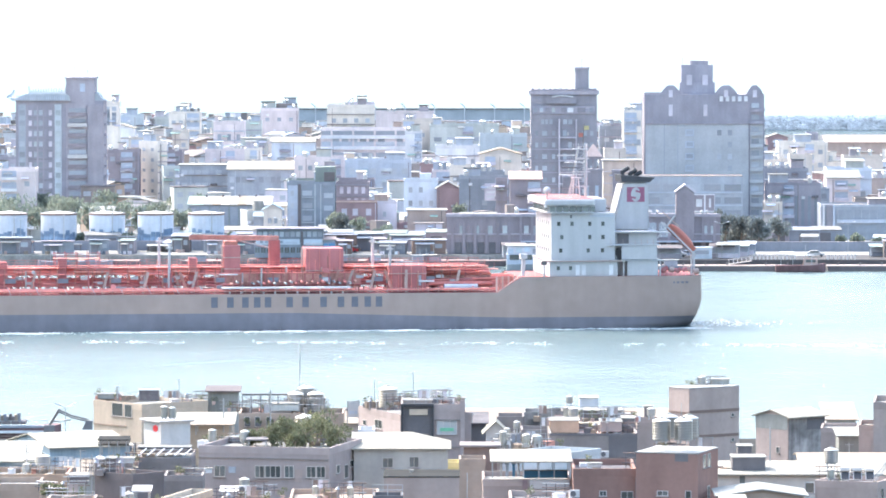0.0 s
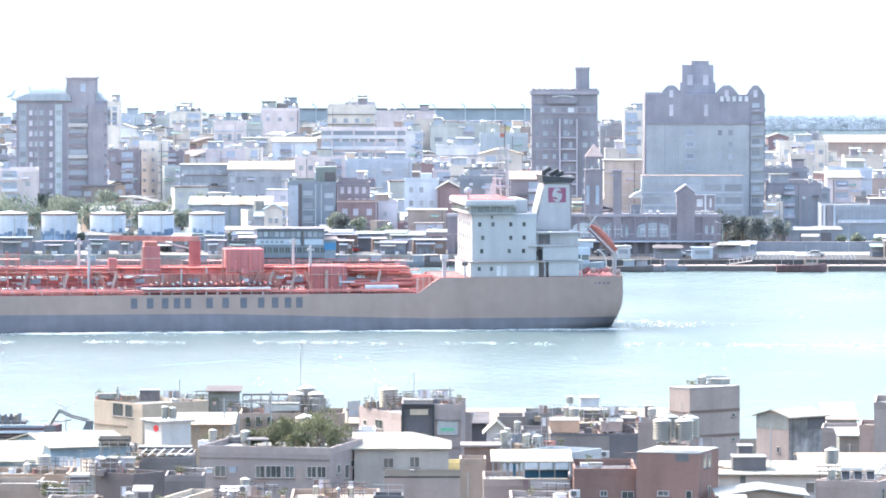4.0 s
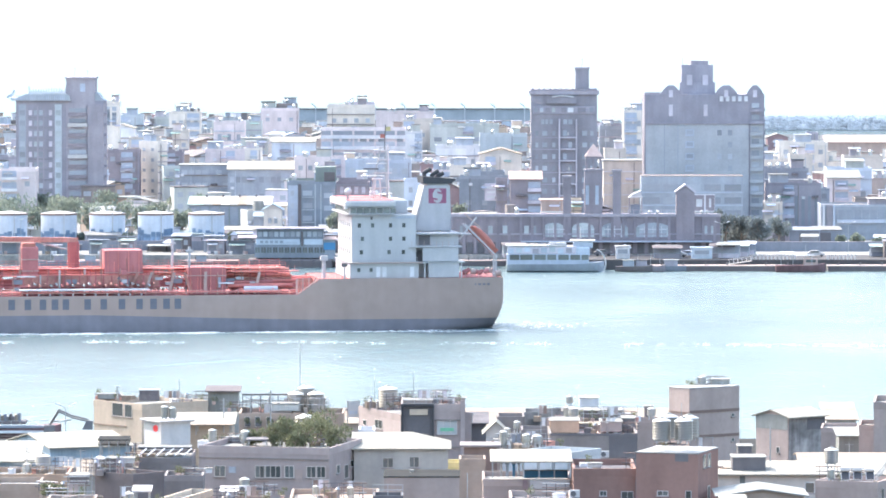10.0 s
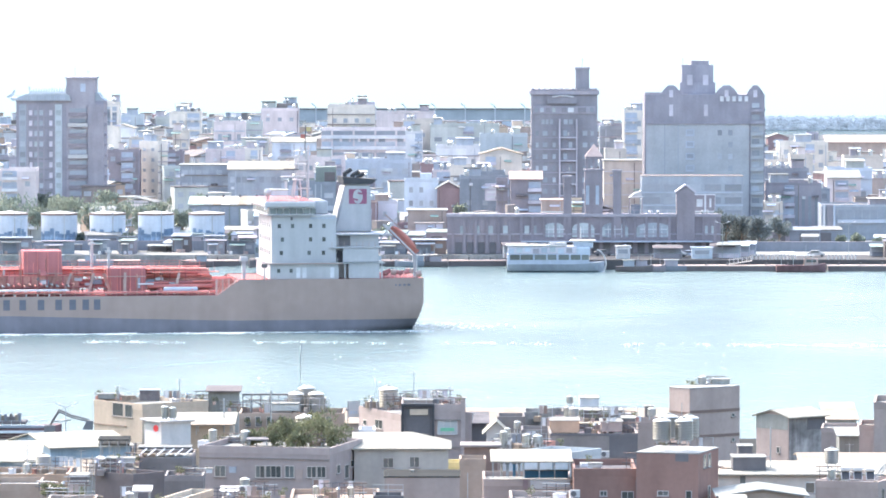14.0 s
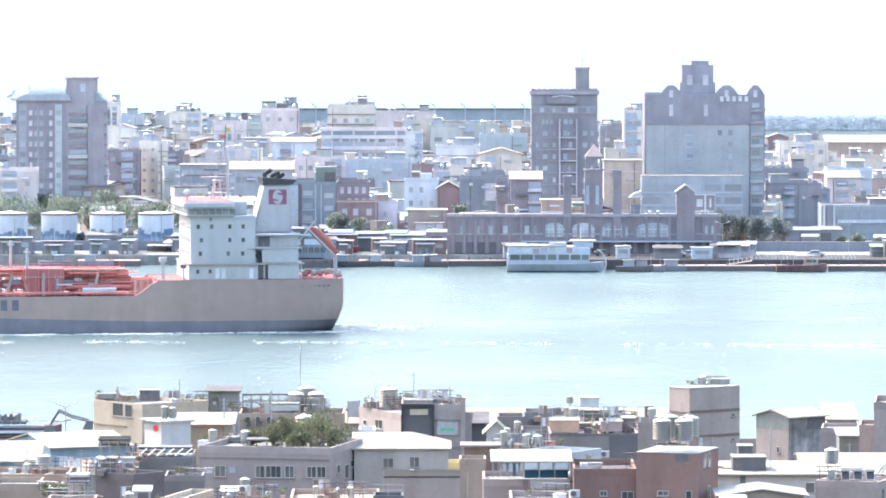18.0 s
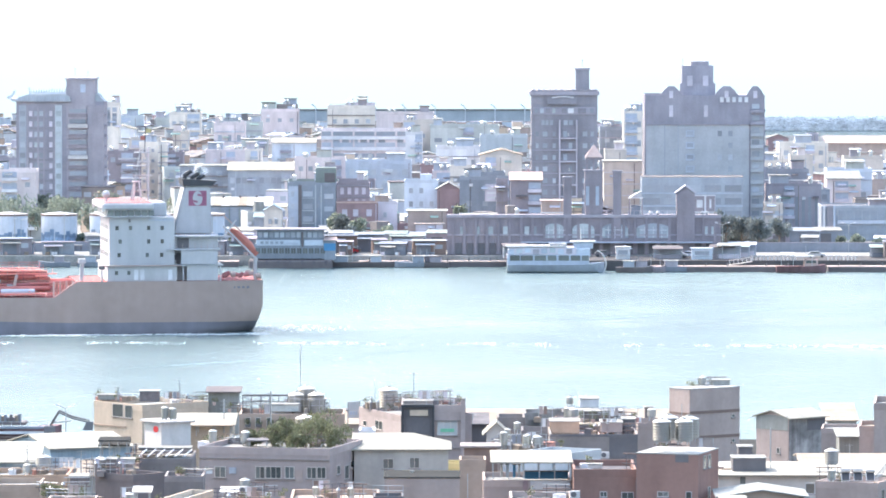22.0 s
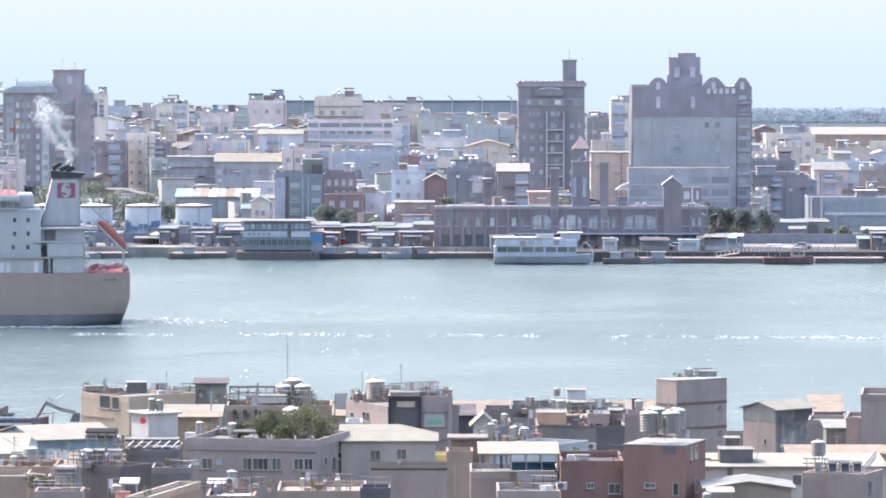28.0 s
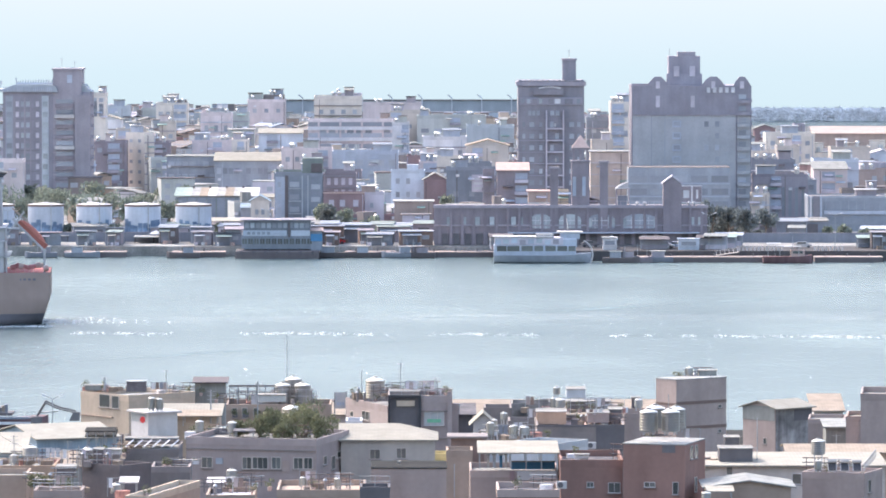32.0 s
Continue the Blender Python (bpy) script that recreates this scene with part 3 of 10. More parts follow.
def crate(x, y, z, w, d, h, material, name, label, category, turn=0):
    root = thing(name, pose(x, y, z, 0, 0, turn), label, category)
    slab("body", root, (0, 0, h / 2), (w, d, h), material, bevel=0.03)
    slab("cover", root, (0, 0, h + 0.05), (w + 0.2, d + 0.2, 0.1), "roof_deck" if material != "dark_deck" else "galvanised")
    if w > 2 and h > 1.5:
        # No hole is cut: a dark panel gives the opening its shade.
        slab("opening", root, (-w * 0.2, -d / 2, h * 0.45), (w * 0.25, 0.1, h * 0.6), "dark_grey")
    return root


def pagoda_tower(x, y, w, zt, xs, ws, zs, xp, wp, zp):
    """Tall apartment tower with a Chinese roof and a stair tower."""
    root = thing("apartment_tower", pose(x, y + 9, 2.4), "tall brown tiled apartment tower with a grey green pagoda roof", "tower")
    root["size"] = (w, 18, zt - 2.4)
    h = zt - 2.4
    a = xp - x
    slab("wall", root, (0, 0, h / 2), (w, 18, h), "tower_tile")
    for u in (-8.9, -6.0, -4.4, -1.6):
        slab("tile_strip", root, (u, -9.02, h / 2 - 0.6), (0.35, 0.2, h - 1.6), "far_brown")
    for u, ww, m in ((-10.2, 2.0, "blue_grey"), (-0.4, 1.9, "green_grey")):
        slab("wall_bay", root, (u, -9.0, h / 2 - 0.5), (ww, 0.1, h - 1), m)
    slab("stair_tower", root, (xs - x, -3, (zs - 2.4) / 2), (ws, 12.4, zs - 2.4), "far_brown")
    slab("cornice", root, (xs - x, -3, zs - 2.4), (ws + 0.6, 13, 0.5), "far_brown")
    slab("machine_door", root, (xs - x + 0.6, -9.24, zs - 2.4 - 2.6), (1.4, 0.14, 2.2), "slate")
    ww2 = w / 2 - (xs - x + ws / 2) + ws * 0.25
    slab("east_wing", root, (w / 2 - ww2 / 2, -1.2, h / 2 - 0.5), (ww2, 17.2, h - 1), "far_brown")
    top = h + (zp - zt) * 0.9
    bm = bmesh.new()
    prof = [(a - wp / 2 - 5.4, h + 0.9), (a - wp / 2 - 4.6, h), (a + wp / 2 + 1.6, h), (a + wp / 2 + 1.2, h + 1.4), (a + wp / 2 - 0.2, top), (a - wp / 2 + 0.2, top), (a - wp / 2 - 1.2, h + 1.7), (a - wp / 2 - 3.4, h + 0.7)]
    add_prism(bm, prof, -9.8, 4)
    part("pagoda_roof", bm, "green_grey", root)
    bm = bmesh.new()
    add_prism(bm, ((w / 2 - 4.4, h), (w / 2 + 0.5, h), (w / 2 - 0.6, h + 0.7), (w / 2 - 1.6, h + 2.0), (w / 2 - 4.4, h + 2.0)), -8.6, 3)
    part("pagoda_roof", bm, "green_grey", root)
    for i in range(26):
        slab("tile_rib", root, (a - wp / 2 - 3.2 + i * (wp + 4.2) / 26, -9.85, h + 0.75), (0.22, 0.12, 1.3), "slate")
    slab("ridge", root, (a, -6, top + 0.15), (wp, 1.0, 0.4), "slate")
    rng = random.Random(4)
    for i in range(15):
        slab("ridge_ornament", root, (a - wp / 2 + wp * i / 14, -6, top + 0.6), (0.34, 0.5, 2.2 if i in (0, 14) else rng.uniform(0.6, 1.5)), "green_grey", ry=rng.uniform(-14, 14))
    for u, zz, r in ((a - wp / 2 - 5.2, h + 1.4, -30), (a - wp / 2 - 4.6, h + 1.9, -60), (w / 2 - 2.4, h + 0.9, 40), (w / 2 - 3.2, h + 2.0, 75)):
        slab("eave_ornament", root, (u, -6, zz), (2.2, 0.8, 0.55), "green_grey", ry=r)
    nf = int(h / 2.85)
    for f in range(nf):
        v = 1.6 + f * 2.85
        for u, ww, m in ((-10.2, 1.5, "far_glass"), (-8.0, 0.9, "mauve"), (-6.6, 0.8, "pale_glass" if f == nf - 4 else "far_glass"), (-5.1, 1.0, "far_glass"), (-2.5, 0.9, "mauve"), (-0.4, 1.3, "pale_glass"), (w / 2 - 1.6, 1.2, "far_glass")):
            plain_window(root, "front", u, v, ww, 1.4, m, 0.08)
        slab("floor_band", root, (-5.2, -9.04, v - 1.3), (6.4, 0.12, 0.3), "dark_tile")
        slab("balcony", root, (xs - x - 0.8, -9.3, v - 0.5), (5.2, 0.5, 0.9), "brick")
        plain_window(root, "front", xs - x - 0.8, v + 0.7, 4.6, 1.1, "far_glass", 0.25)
        slab("balcony", root, (w / 2 - 0.2, -4, v - 0.4), (1.8, 5, 0.7), "far_brown")
    for f in (nf - 2, nf - 5):
        slab("balcony_band", root, (xs - x - 0.8, -10.2, 1.1 + f * 2.85), (5.4, 0.2, 1.0), "white_paint")
    mast(xs - 2, y + 8, zs, 3)
    mast(xs + 1.5, y + 8, zs, 2)


def slim_tower(x, y, w, zt, xs, ws, zs):
    root = thing("apartment_tower", pose(x, y + 8, 2.4), "dark grey brown apartment tower with a tall stair shaft", "tower")
    root["size"] = (w, 16, zt - 2.4)
    h = zt - 2.4
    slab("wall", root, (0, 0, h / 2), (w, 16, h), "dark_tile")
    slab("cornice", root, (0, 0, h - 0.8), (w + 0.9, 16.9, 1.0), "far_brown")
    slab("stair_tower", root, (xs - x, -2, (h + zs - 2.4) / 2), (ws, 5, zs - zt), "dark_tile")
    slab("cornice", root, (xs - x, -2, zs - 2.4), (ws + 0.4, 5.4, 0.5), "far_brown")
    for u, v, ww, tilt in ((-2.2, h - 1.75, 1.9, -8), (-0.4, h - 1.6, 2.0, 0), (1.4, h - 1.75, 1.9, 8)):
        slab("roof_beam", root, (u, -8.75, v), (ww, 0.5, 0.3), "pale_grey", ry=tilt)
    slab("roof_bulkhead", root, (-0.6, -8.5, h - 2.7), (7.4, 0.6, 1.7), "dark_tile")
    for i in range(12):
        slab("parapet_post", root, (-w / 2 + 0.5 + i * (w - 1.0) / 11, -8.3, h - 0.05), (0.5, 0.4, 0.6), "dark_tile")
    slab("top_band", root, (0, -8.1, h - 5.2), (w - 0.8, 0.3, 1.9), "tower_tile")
    for u, ww, m in ((-7.2, 0.9, "far_glass"), (-5.7, 0.9, "far_glass"), (-4.2, 1.1, "dark_tile"), (-2.7, 0.8, "pale_glass"), (-0.1, 1.2, "dark_tile"), (1.6, 1.5, "pale_grey"), (4.4, 2.0, "dark_tile"), (6.9, 0.9, "far_glass")):
        slab("window", root, (u, -8.3, h - 5.2), (ww, 0.2, 1.2), m)
    for u, ww in ((-5.4, 0.8), (-4.4, 0.7), (-3.3, 0.8), (0.3, 1.0), (1.6, 1.0)):
        slab("window", root, (u, -8.05, h - 8.2), (ww, 0.16, 1.2), "far_glass")
    for u in (-1.2, 3.1):
        slab("corner_rib", root, (u, -8.45, h / 2 - 3.7), (0.34, 0.8, h - 7.6), "mauve")
    nf = int((h - 8) / 2.95)
    for f in range(nf):
        v = h - 11.1 - f * 2.95
        slab("balcony_recess", root, (0.95, -8.03, v + 0.2), (3.9, 0.14, 2.0), "dark_tile")
        slab("balcony", root, (0.95, -8.45, v - 1.05), (4.3, 0.8, 0.3), "mauve")
        slab("balcony_door", root, (0.2 + 1.3 * (f % 2), -8.12, v), (0.9, 0.1, 1.5), "far_glass")
        if f in (0, 3, 5):
            slab("laundry", root, (1.0 + 0.4 * f % 1, -8.6, v - 0.1), (0.35, 0.05, 0.8), "white_paint")
        for u, ww in ((-6.9, 0.7), (-4.9, 1.2), (-2.6, 0.8), (5.2, 1.2), (7.0, 0.8)):
            plain_window(root, "front", u, v, ww, 1.2, "far_glass")
        slab("wall_ledge", root, (-4.8, -8.08, v - 1.1), (6.6, 0.2, 0.2), "tower_tile")
        slab("balcony", root, (w / 2 + 0.1, -3, v - 0.4), (0.6, 4, 0.5), "dark_tile")
        slab("balcony", root, (-w / 2 - 0.1, -3, v - 0.4), (0.6, 4, 0.5), "dark_tile")
    mast(xs, y + 6, zs, 2.4, 0.08)


def hotel(x, y, w, zt, xs, ws, zs, zl, xr):
    """Large hotel block: dark tiled crown above a pale grey wall, gabled parapet and a central tower."""
    root = thing("hotel_block", pose(x, y + 10, 2.4), "large grey hotel block with dark gabled crown and central tower", "tower")
    root["size"] = (w, 20, zt - 2.4)
    h = zt - 2.4
    hl = zl - 2.4
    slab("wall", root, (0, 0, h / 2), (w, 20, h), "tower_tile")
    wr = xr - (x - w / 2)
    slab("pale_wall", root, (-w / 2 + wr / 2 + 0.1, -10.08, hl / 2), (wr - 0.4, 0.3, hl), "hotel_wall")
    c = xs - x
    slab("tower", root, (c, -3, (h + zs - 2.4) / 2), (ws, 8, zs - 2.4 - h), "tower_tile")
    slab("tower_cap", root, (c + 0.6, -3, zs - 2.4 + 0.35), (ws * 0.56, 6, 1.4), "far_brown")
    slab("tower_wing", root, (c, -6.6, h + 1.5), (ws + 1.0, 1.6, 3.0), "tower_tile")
    for u in (c - ws / 2 + 2, c + ws / 2 - 2):
        slab("arched_window", root, (u, -7.5, h + 3.6), (1.4, 0.2, 2.6), "mauve")
    gables = ((c - ws / 2 - 2.8, 5.5), (c + ws / 2 + 3.2, 6.0), (w / 2 - 2.4, 4.4))
    for u, gw in gables:
        bm = bmesh.new()
        add_prism(bm, ((u - gw / 2, h), (u + gw / 2, h), (u + gw * 0.34, h + 1.3), (u + gw * 0.14, h + 2.3), (u - gw * 0.14, h + 2.3), (u - gw * 0.34, h + 1.3)), -10.1, -8.9)
        part("parapet_gable", bm, "tower_tile", root)
        slab("gable_window", root, (u, -10.12, h + 0.2), (1.0, 0.12, 1.8), "mauve")
    for u in (c - ws / 2 - 2.8, c + ws / 2 - 2):
        slab("tall_window", root, (u, -10.1, h - 4), (1.0, 0.16, 2.9), "mauve")
    for i in range(5):
        slab("sign_bar", root, (c + ws / 2 + 2.0 + i * 1.55, -10.16, h - 1.1), (0.9, 0.12, 1.3), "pale_grey")
    slab("crown_ledge", root, (0, -10.2, hl + 0.2), (w, 0.5, 0.35), "far_brown")
    nf = int(hl / 3.0)
    for f in range(nf):
        v = hl - 2.3 - f * 3.0
        slab("window_bay", root, (c - 2.0, -10.3, v + 0.2), (2.2, 0.3, 1.7), "slate")
        slab("window", root, (c - 2.0, -10.47, v + 0.3), (1.6, 0.1, 1.0), "far_glass")
        for u in (c + 5.5, c + 8.2):
            if f % 2 == 0 or u > c + 6:
                slab("window", root, (u, -10.26, v + 0.2), (1.1, 0.12, 1.4), "far_glass")
    for f in range(int(h / 3.0)):
        v = 1.6 + f * 3.0
        slab("balcony", root, (w / 2 - 2.0, -10.4, v - 0.6), (3.2, 0.7, 0.8), "hotel_wall" if v < hl else "tower_tile")
        slab("window", root, (w / 2 - 2.3, -10.18, v + 0.6), (1.9, 0.12, 1.2), "far_glass")
        slab("balcony", root, (w / 2 + 0.1, -4, v - 0.5), (0.4, 7, 0.7), "tower_tile")
    slab("pale_wall", root, (w / 2 - 1.9, -10.06, hl / 2), (3.3, 0.2, hl), "hotel_wall")
    for u in (-w / 2 + 5.0, -w / 2 + 8.4):
        slab("wall_seam", root, (u, -10.25, hl / 2), (0.2, 0.06, hl), "blue_grey")
    slab("roof_line_pipe", root, (-w / 2 + 4, -8, h + 0.25), (8, 0.3, 0.5), "far_brown")
    mast(x + c - 3.6, y + 7, zs - 2.5, 4.2, 0.06, arms=1)


def podium(x, y, w, z):
    root = thing("office_block", pose(x, y + 6, 2.4), "grey blue low office block with ribbon windows", "building")
    h = z - 2.4
    slab("wall", root, (0, 0, h / 2), (w, 12, h), "blue_grey")
    slab("roof_slab", root, (0, 0, h + 0.05), (w + 0.1, 12.1, 0.1), "concrete")
    for f in range(4):
        v = 2.2 + f * 3.2
        for i in range(5):
            slab("window", root, (-w / 2 + w * (i + 0.5) / 5, -6.02, v + 0.5), (w / 5 - 0.9, 0.16, 1.6), "far_glass")
        slab("ledge", root, (0, -6.12, v - 0.7), (w - 0.2, 0.3, 0.35), "slate")
    slab("sign_board", root, (w / 2 - 9.6, -6.3, h - 6.6), (5.2, 0.3, 4.4), "pale_grey")
    slab("sign_panel", root, (w / 2 - 10.9, -6.48, h - 6.6), (2.4, 0.08, 3.9), "brick")
    slab("sign_panel", root, (w / 2 - 8.2, -6.48, h - 6.6), (2.2, 0.08, 3.9), "brick")
    slab("sign_bar", root, (w / 2 - 10.9, -6.55, h - 6.6), (1.5, 0.08, 1.9), "pale_grey")
    slab("sign_bar", root, (w / 2 - 8.2, -6.55, h - 6.6), (0.5, 0.08, 2.2), "pale_grey")


def ferry_hall(x, y, w, zt, xt, zg, xb, zbt):
    """Long two-storey brick hall with arched windows, a gabled tower and an open belfry."""
    root = thing("ferry_hall", pose(x, y + 8, 2.4), "long dark brick ferry hall with arched windows", "building")
    h = zt - 2.4
    slab("wall", root, (0, 0, h / 2), (w, 16, h), "brick")
    slab("parapet", root, (0, -8.1, h + 0.15), (w + 0.4, 0.6, 0.7), "far_brown")
    slab("string_course", root, (0, -8.12, h * 0.52), (w, 0.4, 0.35), "far_brown")
    slab("canopy", root, (w * 0.12, -9.0, 2.9), (w * 0.7, 2.2, 0.25), "slate")

    def arch(u, ww, hh, v, m):
        bm = bmesh.new()
        pts = [(-ww / 2, 0), (ww / 2, 0)] + [(ww / 2 * math.cos(radians(a)), hh * 0.62 + hh * 0.38 * math.sin(radians(a))) for a in range(0, 181, 30)]
        add_prism(bm, [(u + p, v + q) for p, q in pts], -8.22, -8.02)
        part("arched_window", bm, m, root)
        for k in (-0.25, 0.0, 0.25):
            slab("mullion", root, (u + ww * k, -8.26, v + hh * 0.4), (0.14, 0.1, hh * 0.8), "pale_grey")
        slab("mullion", root, (u, -8.26, v + hh * 0.55), (ww, 0.1, 0.14), "pale_grey")

    along = lambda t: (t - 760.5) / 7.534 - x
    for a, ww, m in ((957, 5.0, "pale_glass"), (1009, 5.2, "pale_glass"), (1065, 6.2, "far_glass"), (1133, 8.0, "far_glass")):
        arch(along(a), ww, 3.4, h - 5.0, m)
        if m == "far_glass":
            for s in (-1, 1):
                slab("side_window", root, (along(a) + s * (ww / 2 - 0.4), -8.3, h - 3.6), (0.8, 0.1, 2.0), "pale_glass")
    for a in (795, 821, 845, 871, 909, 922, 1240, 1225):
        slab("window", root, (along(a), -8.06, h - 3.4), (1.1, 0.16, 2.2), "pale_glass")
    for i in range(24):
        slab("pier", root, (-w / 2 + w * (i + 0.5) / 24, -8.2, h / 2), (0.6, 0.4, h), "brick")
        slab("doorway", root, (-w / 2 + w * (i + 1.0) / 24, -8.03, 1.4), (1.5, 0.12, 2.6), "dark_grey")
    # gabled tower
    u = xt - x
    hg = zg - 2.4
    slab("gable_tower", root, (u, -6.6, (hg - 1.8) / 2), (4.3, 4.2, hg - 1.8), "brick")
    bm = bmesh.new()
    add_prism(bm, ((u - 2.5, hg - 1.9), (u, hg - 0.1), (u + 2.5, hg - 1.9), (u + 2.5, hg - 1.6), (u, hg + 0.25), (u - 2.5, hg - 1.6)), -9.0, -4.4)
    part("gable_roof", bm, "mauve", root)
    bm = bmesh.new()
    add_prism(bm, ((u - 2.15, hg - 1.85), (u + 2.15, hg - 1.85), (u, hg - 0.2)), -8.68, -4.5)
    part("gable", bm, "brick", root)
    # belfry
    u = xb - x
    hb = zbt - 2.4
    slab("belfry_shaft", root, (u, -5, (hb - 6.2) / 2), (4.2, 4.2, hb - 6.2), "brick")
    for i in (-1, 0, 1):
        for j in (-1, 1):
            slab("belfry_column", root, (u + i * 1.6, -5 + j * 1.6, hb - 4.8), (0.4, 0.4, 2.8), "brick")
    slab("belfry_ledge", root, (u, -5, hb - 6.1), (4.7, 4.7, 0.35), "far_brown")
    slab("belfry_beam", root, (u, -5, hb - 3.3), (3.9, 3.9, 0.5), "brick")
    bm = bmesh.new()
    bmesh.ops.create_cone(bm, cap_ends=True, segments=4, radius1=3.0, radius2=0.12, depth=2.9, matrix=Matrix.Translation((u, -5, hb - 1.5)) @ Matrix.Rotation(radians(45), 4, "Z"))
    part("belfry_roof", bm, "terracotta", root)
    for a in (-1.5, 0.8):
        slab("belfry_window", root, (u + a, -7.15, hb - 12), (0.8, 0.12, 4.5), "slate")
    for a, top in ((981, 18.0), (1069, 19.4)):
        zz = top
        slab("brick_pylon", root, (along(a), -7.4, zz / 2), (1.9, 1.8, zz), "brick")
        slab("pylon_cap", root, (along(a), -7.4, zz + 0.2), (2.3, 2.2, 0.4), "far_brown")
    for i in range(14):
        slab("roof_post", root, (along(1050) + i * 1.3, -7.8, h + 0.9), (0.12, 0.12, 1.0), "mauve")
    slab("roof_rail", root, (along(1050) + 8.4, -7.8, h + 1.4), (18, 0.12, 0.1), "mauve")


def storage_tank(x, y, r, z):
    root = thing("storage_tank", pose(x, y, 2.4), "white cylindrical storage tank with dark blue mural and rust rim", "storage tank", "storage tanks")
    h = z - 2.4
    tube("shell", root, (0, 0, 0), (0, 0, h), r, "pale_blue", 32)
    tube("rim", root, (0, 0, h - 0.35), (0, 0, h + 0.12), r + 0.1, "brown", 32)
    bm = bmesh.new()
    add_tube(bm, (0, 0, h + 0.12), (0, 0, h + 0.6), r + 0.05, 32, 0.4)
    part("roof_cone", bm, "white_paint", root)
    rng = random.Random(int(x * 10))
    for i in range(11):
        a = radians(-160 + 13 * i + rng.uniform(-3, 3))
        hh = rng.uniform(1.4, 3.2)
        slab("mural_panel", root, ((r + 0.02) * math.cos(a), (r + 0.02) * math.sin(a), 1.8 + hh / 2), (1.05, 0.1, hh), "tank_mural", math.degrees(a) + 90)
    for i in range(8):
        a = i * math.pi / 4
        slab("roof_post", root, (r * math.cos(a), r * math.sin(a), h + 0.6), (0.08, 0.08, 1.0), "galvanised")
    tube("ladder", root, (1.5, -r - 0.15, 0), (1.5, -r - 0.15, h + 0.8), 0.12, "galvanised", 6)


def pier_shed(x, y, w, z, top):
    root = thing("pier_shed", pose(x, y + 3, 2.3), "small open quay shed with a bright flat roof", "shed", "quay sheds")
    h = z - 2.3
    slab("roof", root, (0, 0, h), (w, 7, 0.25), top, bevel=0.05)
    for sx in (-1, 0, 1):
        for sy in (-1, 1):
            slab("post", root, (sx * (w / 2 - 0.3), sy * 2.8, h / 2), (0.2, 0.2, h), "dark_grey")
    slab("back_wall", root, (0, 2.9, h * 0.45), (w - 0.4, 0.2, h * 0.9), "slate")


def floating_restaurant(x, y, w, z):
    root = thing("houseboat", pose(x, y, 0), "dark moored floating restaurant boat with pale banners", "boat")
    slab("hull", root, (0, 0, 0.8), (w + 3, 8, 2.2), "charcoal", bevel=0.3)
    slab("lower_cabin", root, (0, 0.5, 3.9), (w, 6.5, 3.4), "dull_slate")
    slab("upper_cabin", root, (0, 0.5, (5.6 + z) / 2), (w - 1, 6.0, z - 5.8), "dark_blue")
    slab("roof", root, (0, 0.3, z), (w + 0.6, 7.2, 0.22), "far_brown", rx=0.8)
    slab("banner", root, (-w * 0.17, -2.85, 5.9), (w * 0.62, 0.1, 1.3), "pale_blue")
    slab("banner", root, (w * 0.33, -2.85, 5.9), (w * 0.27, 0.1, 1.3), "pale_blue")
    slab("banner_gap", root, (w * 0.17, -2.95, 6.6), (0.4, 0.3, 3.4), "charcoal")
    for i in range(12):
        slab("window", root, (-w / 2 + w * (i + 0.5) / 12, -2.8, 4.0), (1.0, 0.16, 1.2), "glass")
        slab("post", root, (-w / 2 + w * (i + 0.5) / 12, -3.3, 3.6), (0.12, 0.12, 3.2), "dark_blue")
        slab("upper_window", root, (-w / 2 + 0.6 + (w - 1.2) * (i + 0.5) / 12, -2.56, 7.7), (0.9, 0.12, 1.2), "far_glass")
    for i in range(5):
        slab("banner_bar", root, (-w * 0.4 + i * 1.15, -2.93, 5.9), (0.7, 0.06, 0.6), "dull_slate")
    slab("banner_bar", root, (0.4, -2.93, 5.75), (2.6, 0.06, 0.25), "slate")
    for i in range(7):
        slab("fender", root, (-w * 0.5 + i * w / 6, -4.1, 1.3), (0.5, 0.3, 1.0), "dark_deck")
    slab("stern_booth", root, (w / 2 + 0.9, -0.5, 4.2), (2.6, 4.6, 4.6), "dull_slate")
    slab("booth_tarpaulin", root, (w / 2 + 0.9, -2.9, 4.9), (2.7, 0.1, 1.7), "blue_cloth")
    slab("booth_roof", root, (w / 2 + 0.9, -0.6, 6.7), (3.2, 5.4, 0.14), "terracotta", rx=5)


def hull_mesh(length, beam, depth, bow=0.25, flare=0.75, sections=14):
    """A small boat's hull, bow towards +x, keel at z = 0."""
    bm = bmesh.new()
    prev = None
    for i in range(sections + 1):
        t = i / sections
        x = -length / 2 + length * t
        k = 1.0 if t < 1 - bow else math.sqrt(max(0.0, 1 - ((t - 1 + bow) / bow) ** 2)) * 0.98 + 0.02
        up = 0.25 * depth * max(0, (t - 0.6) / 0.4) ** 2
        ring = [bm.verts.new(p) for p in ((x, -beam / 2 * k, depth + up), (x, -beam / 2 * k * flare, depth * 0.3), (x, 0, 0), (x, beam / 2 * k * flare, depth * 0.3), (x, beam / 2 * k, depth + up))]
        if prev:
            for a in range(4):
                bm.faces.new((prev[a], prev[a + 1], ring[a + 1], ring[a]))
            bm.faces.new((prev[0], ring[0], ring[4], prev[4]))
        else:
            bm.faces.new(ring)
        prev = ring
    bm.faces.new(prev[::-1])
    bmesh.ops.recalc_face_normals(bm, faces=bm.faces[:])
    return bm


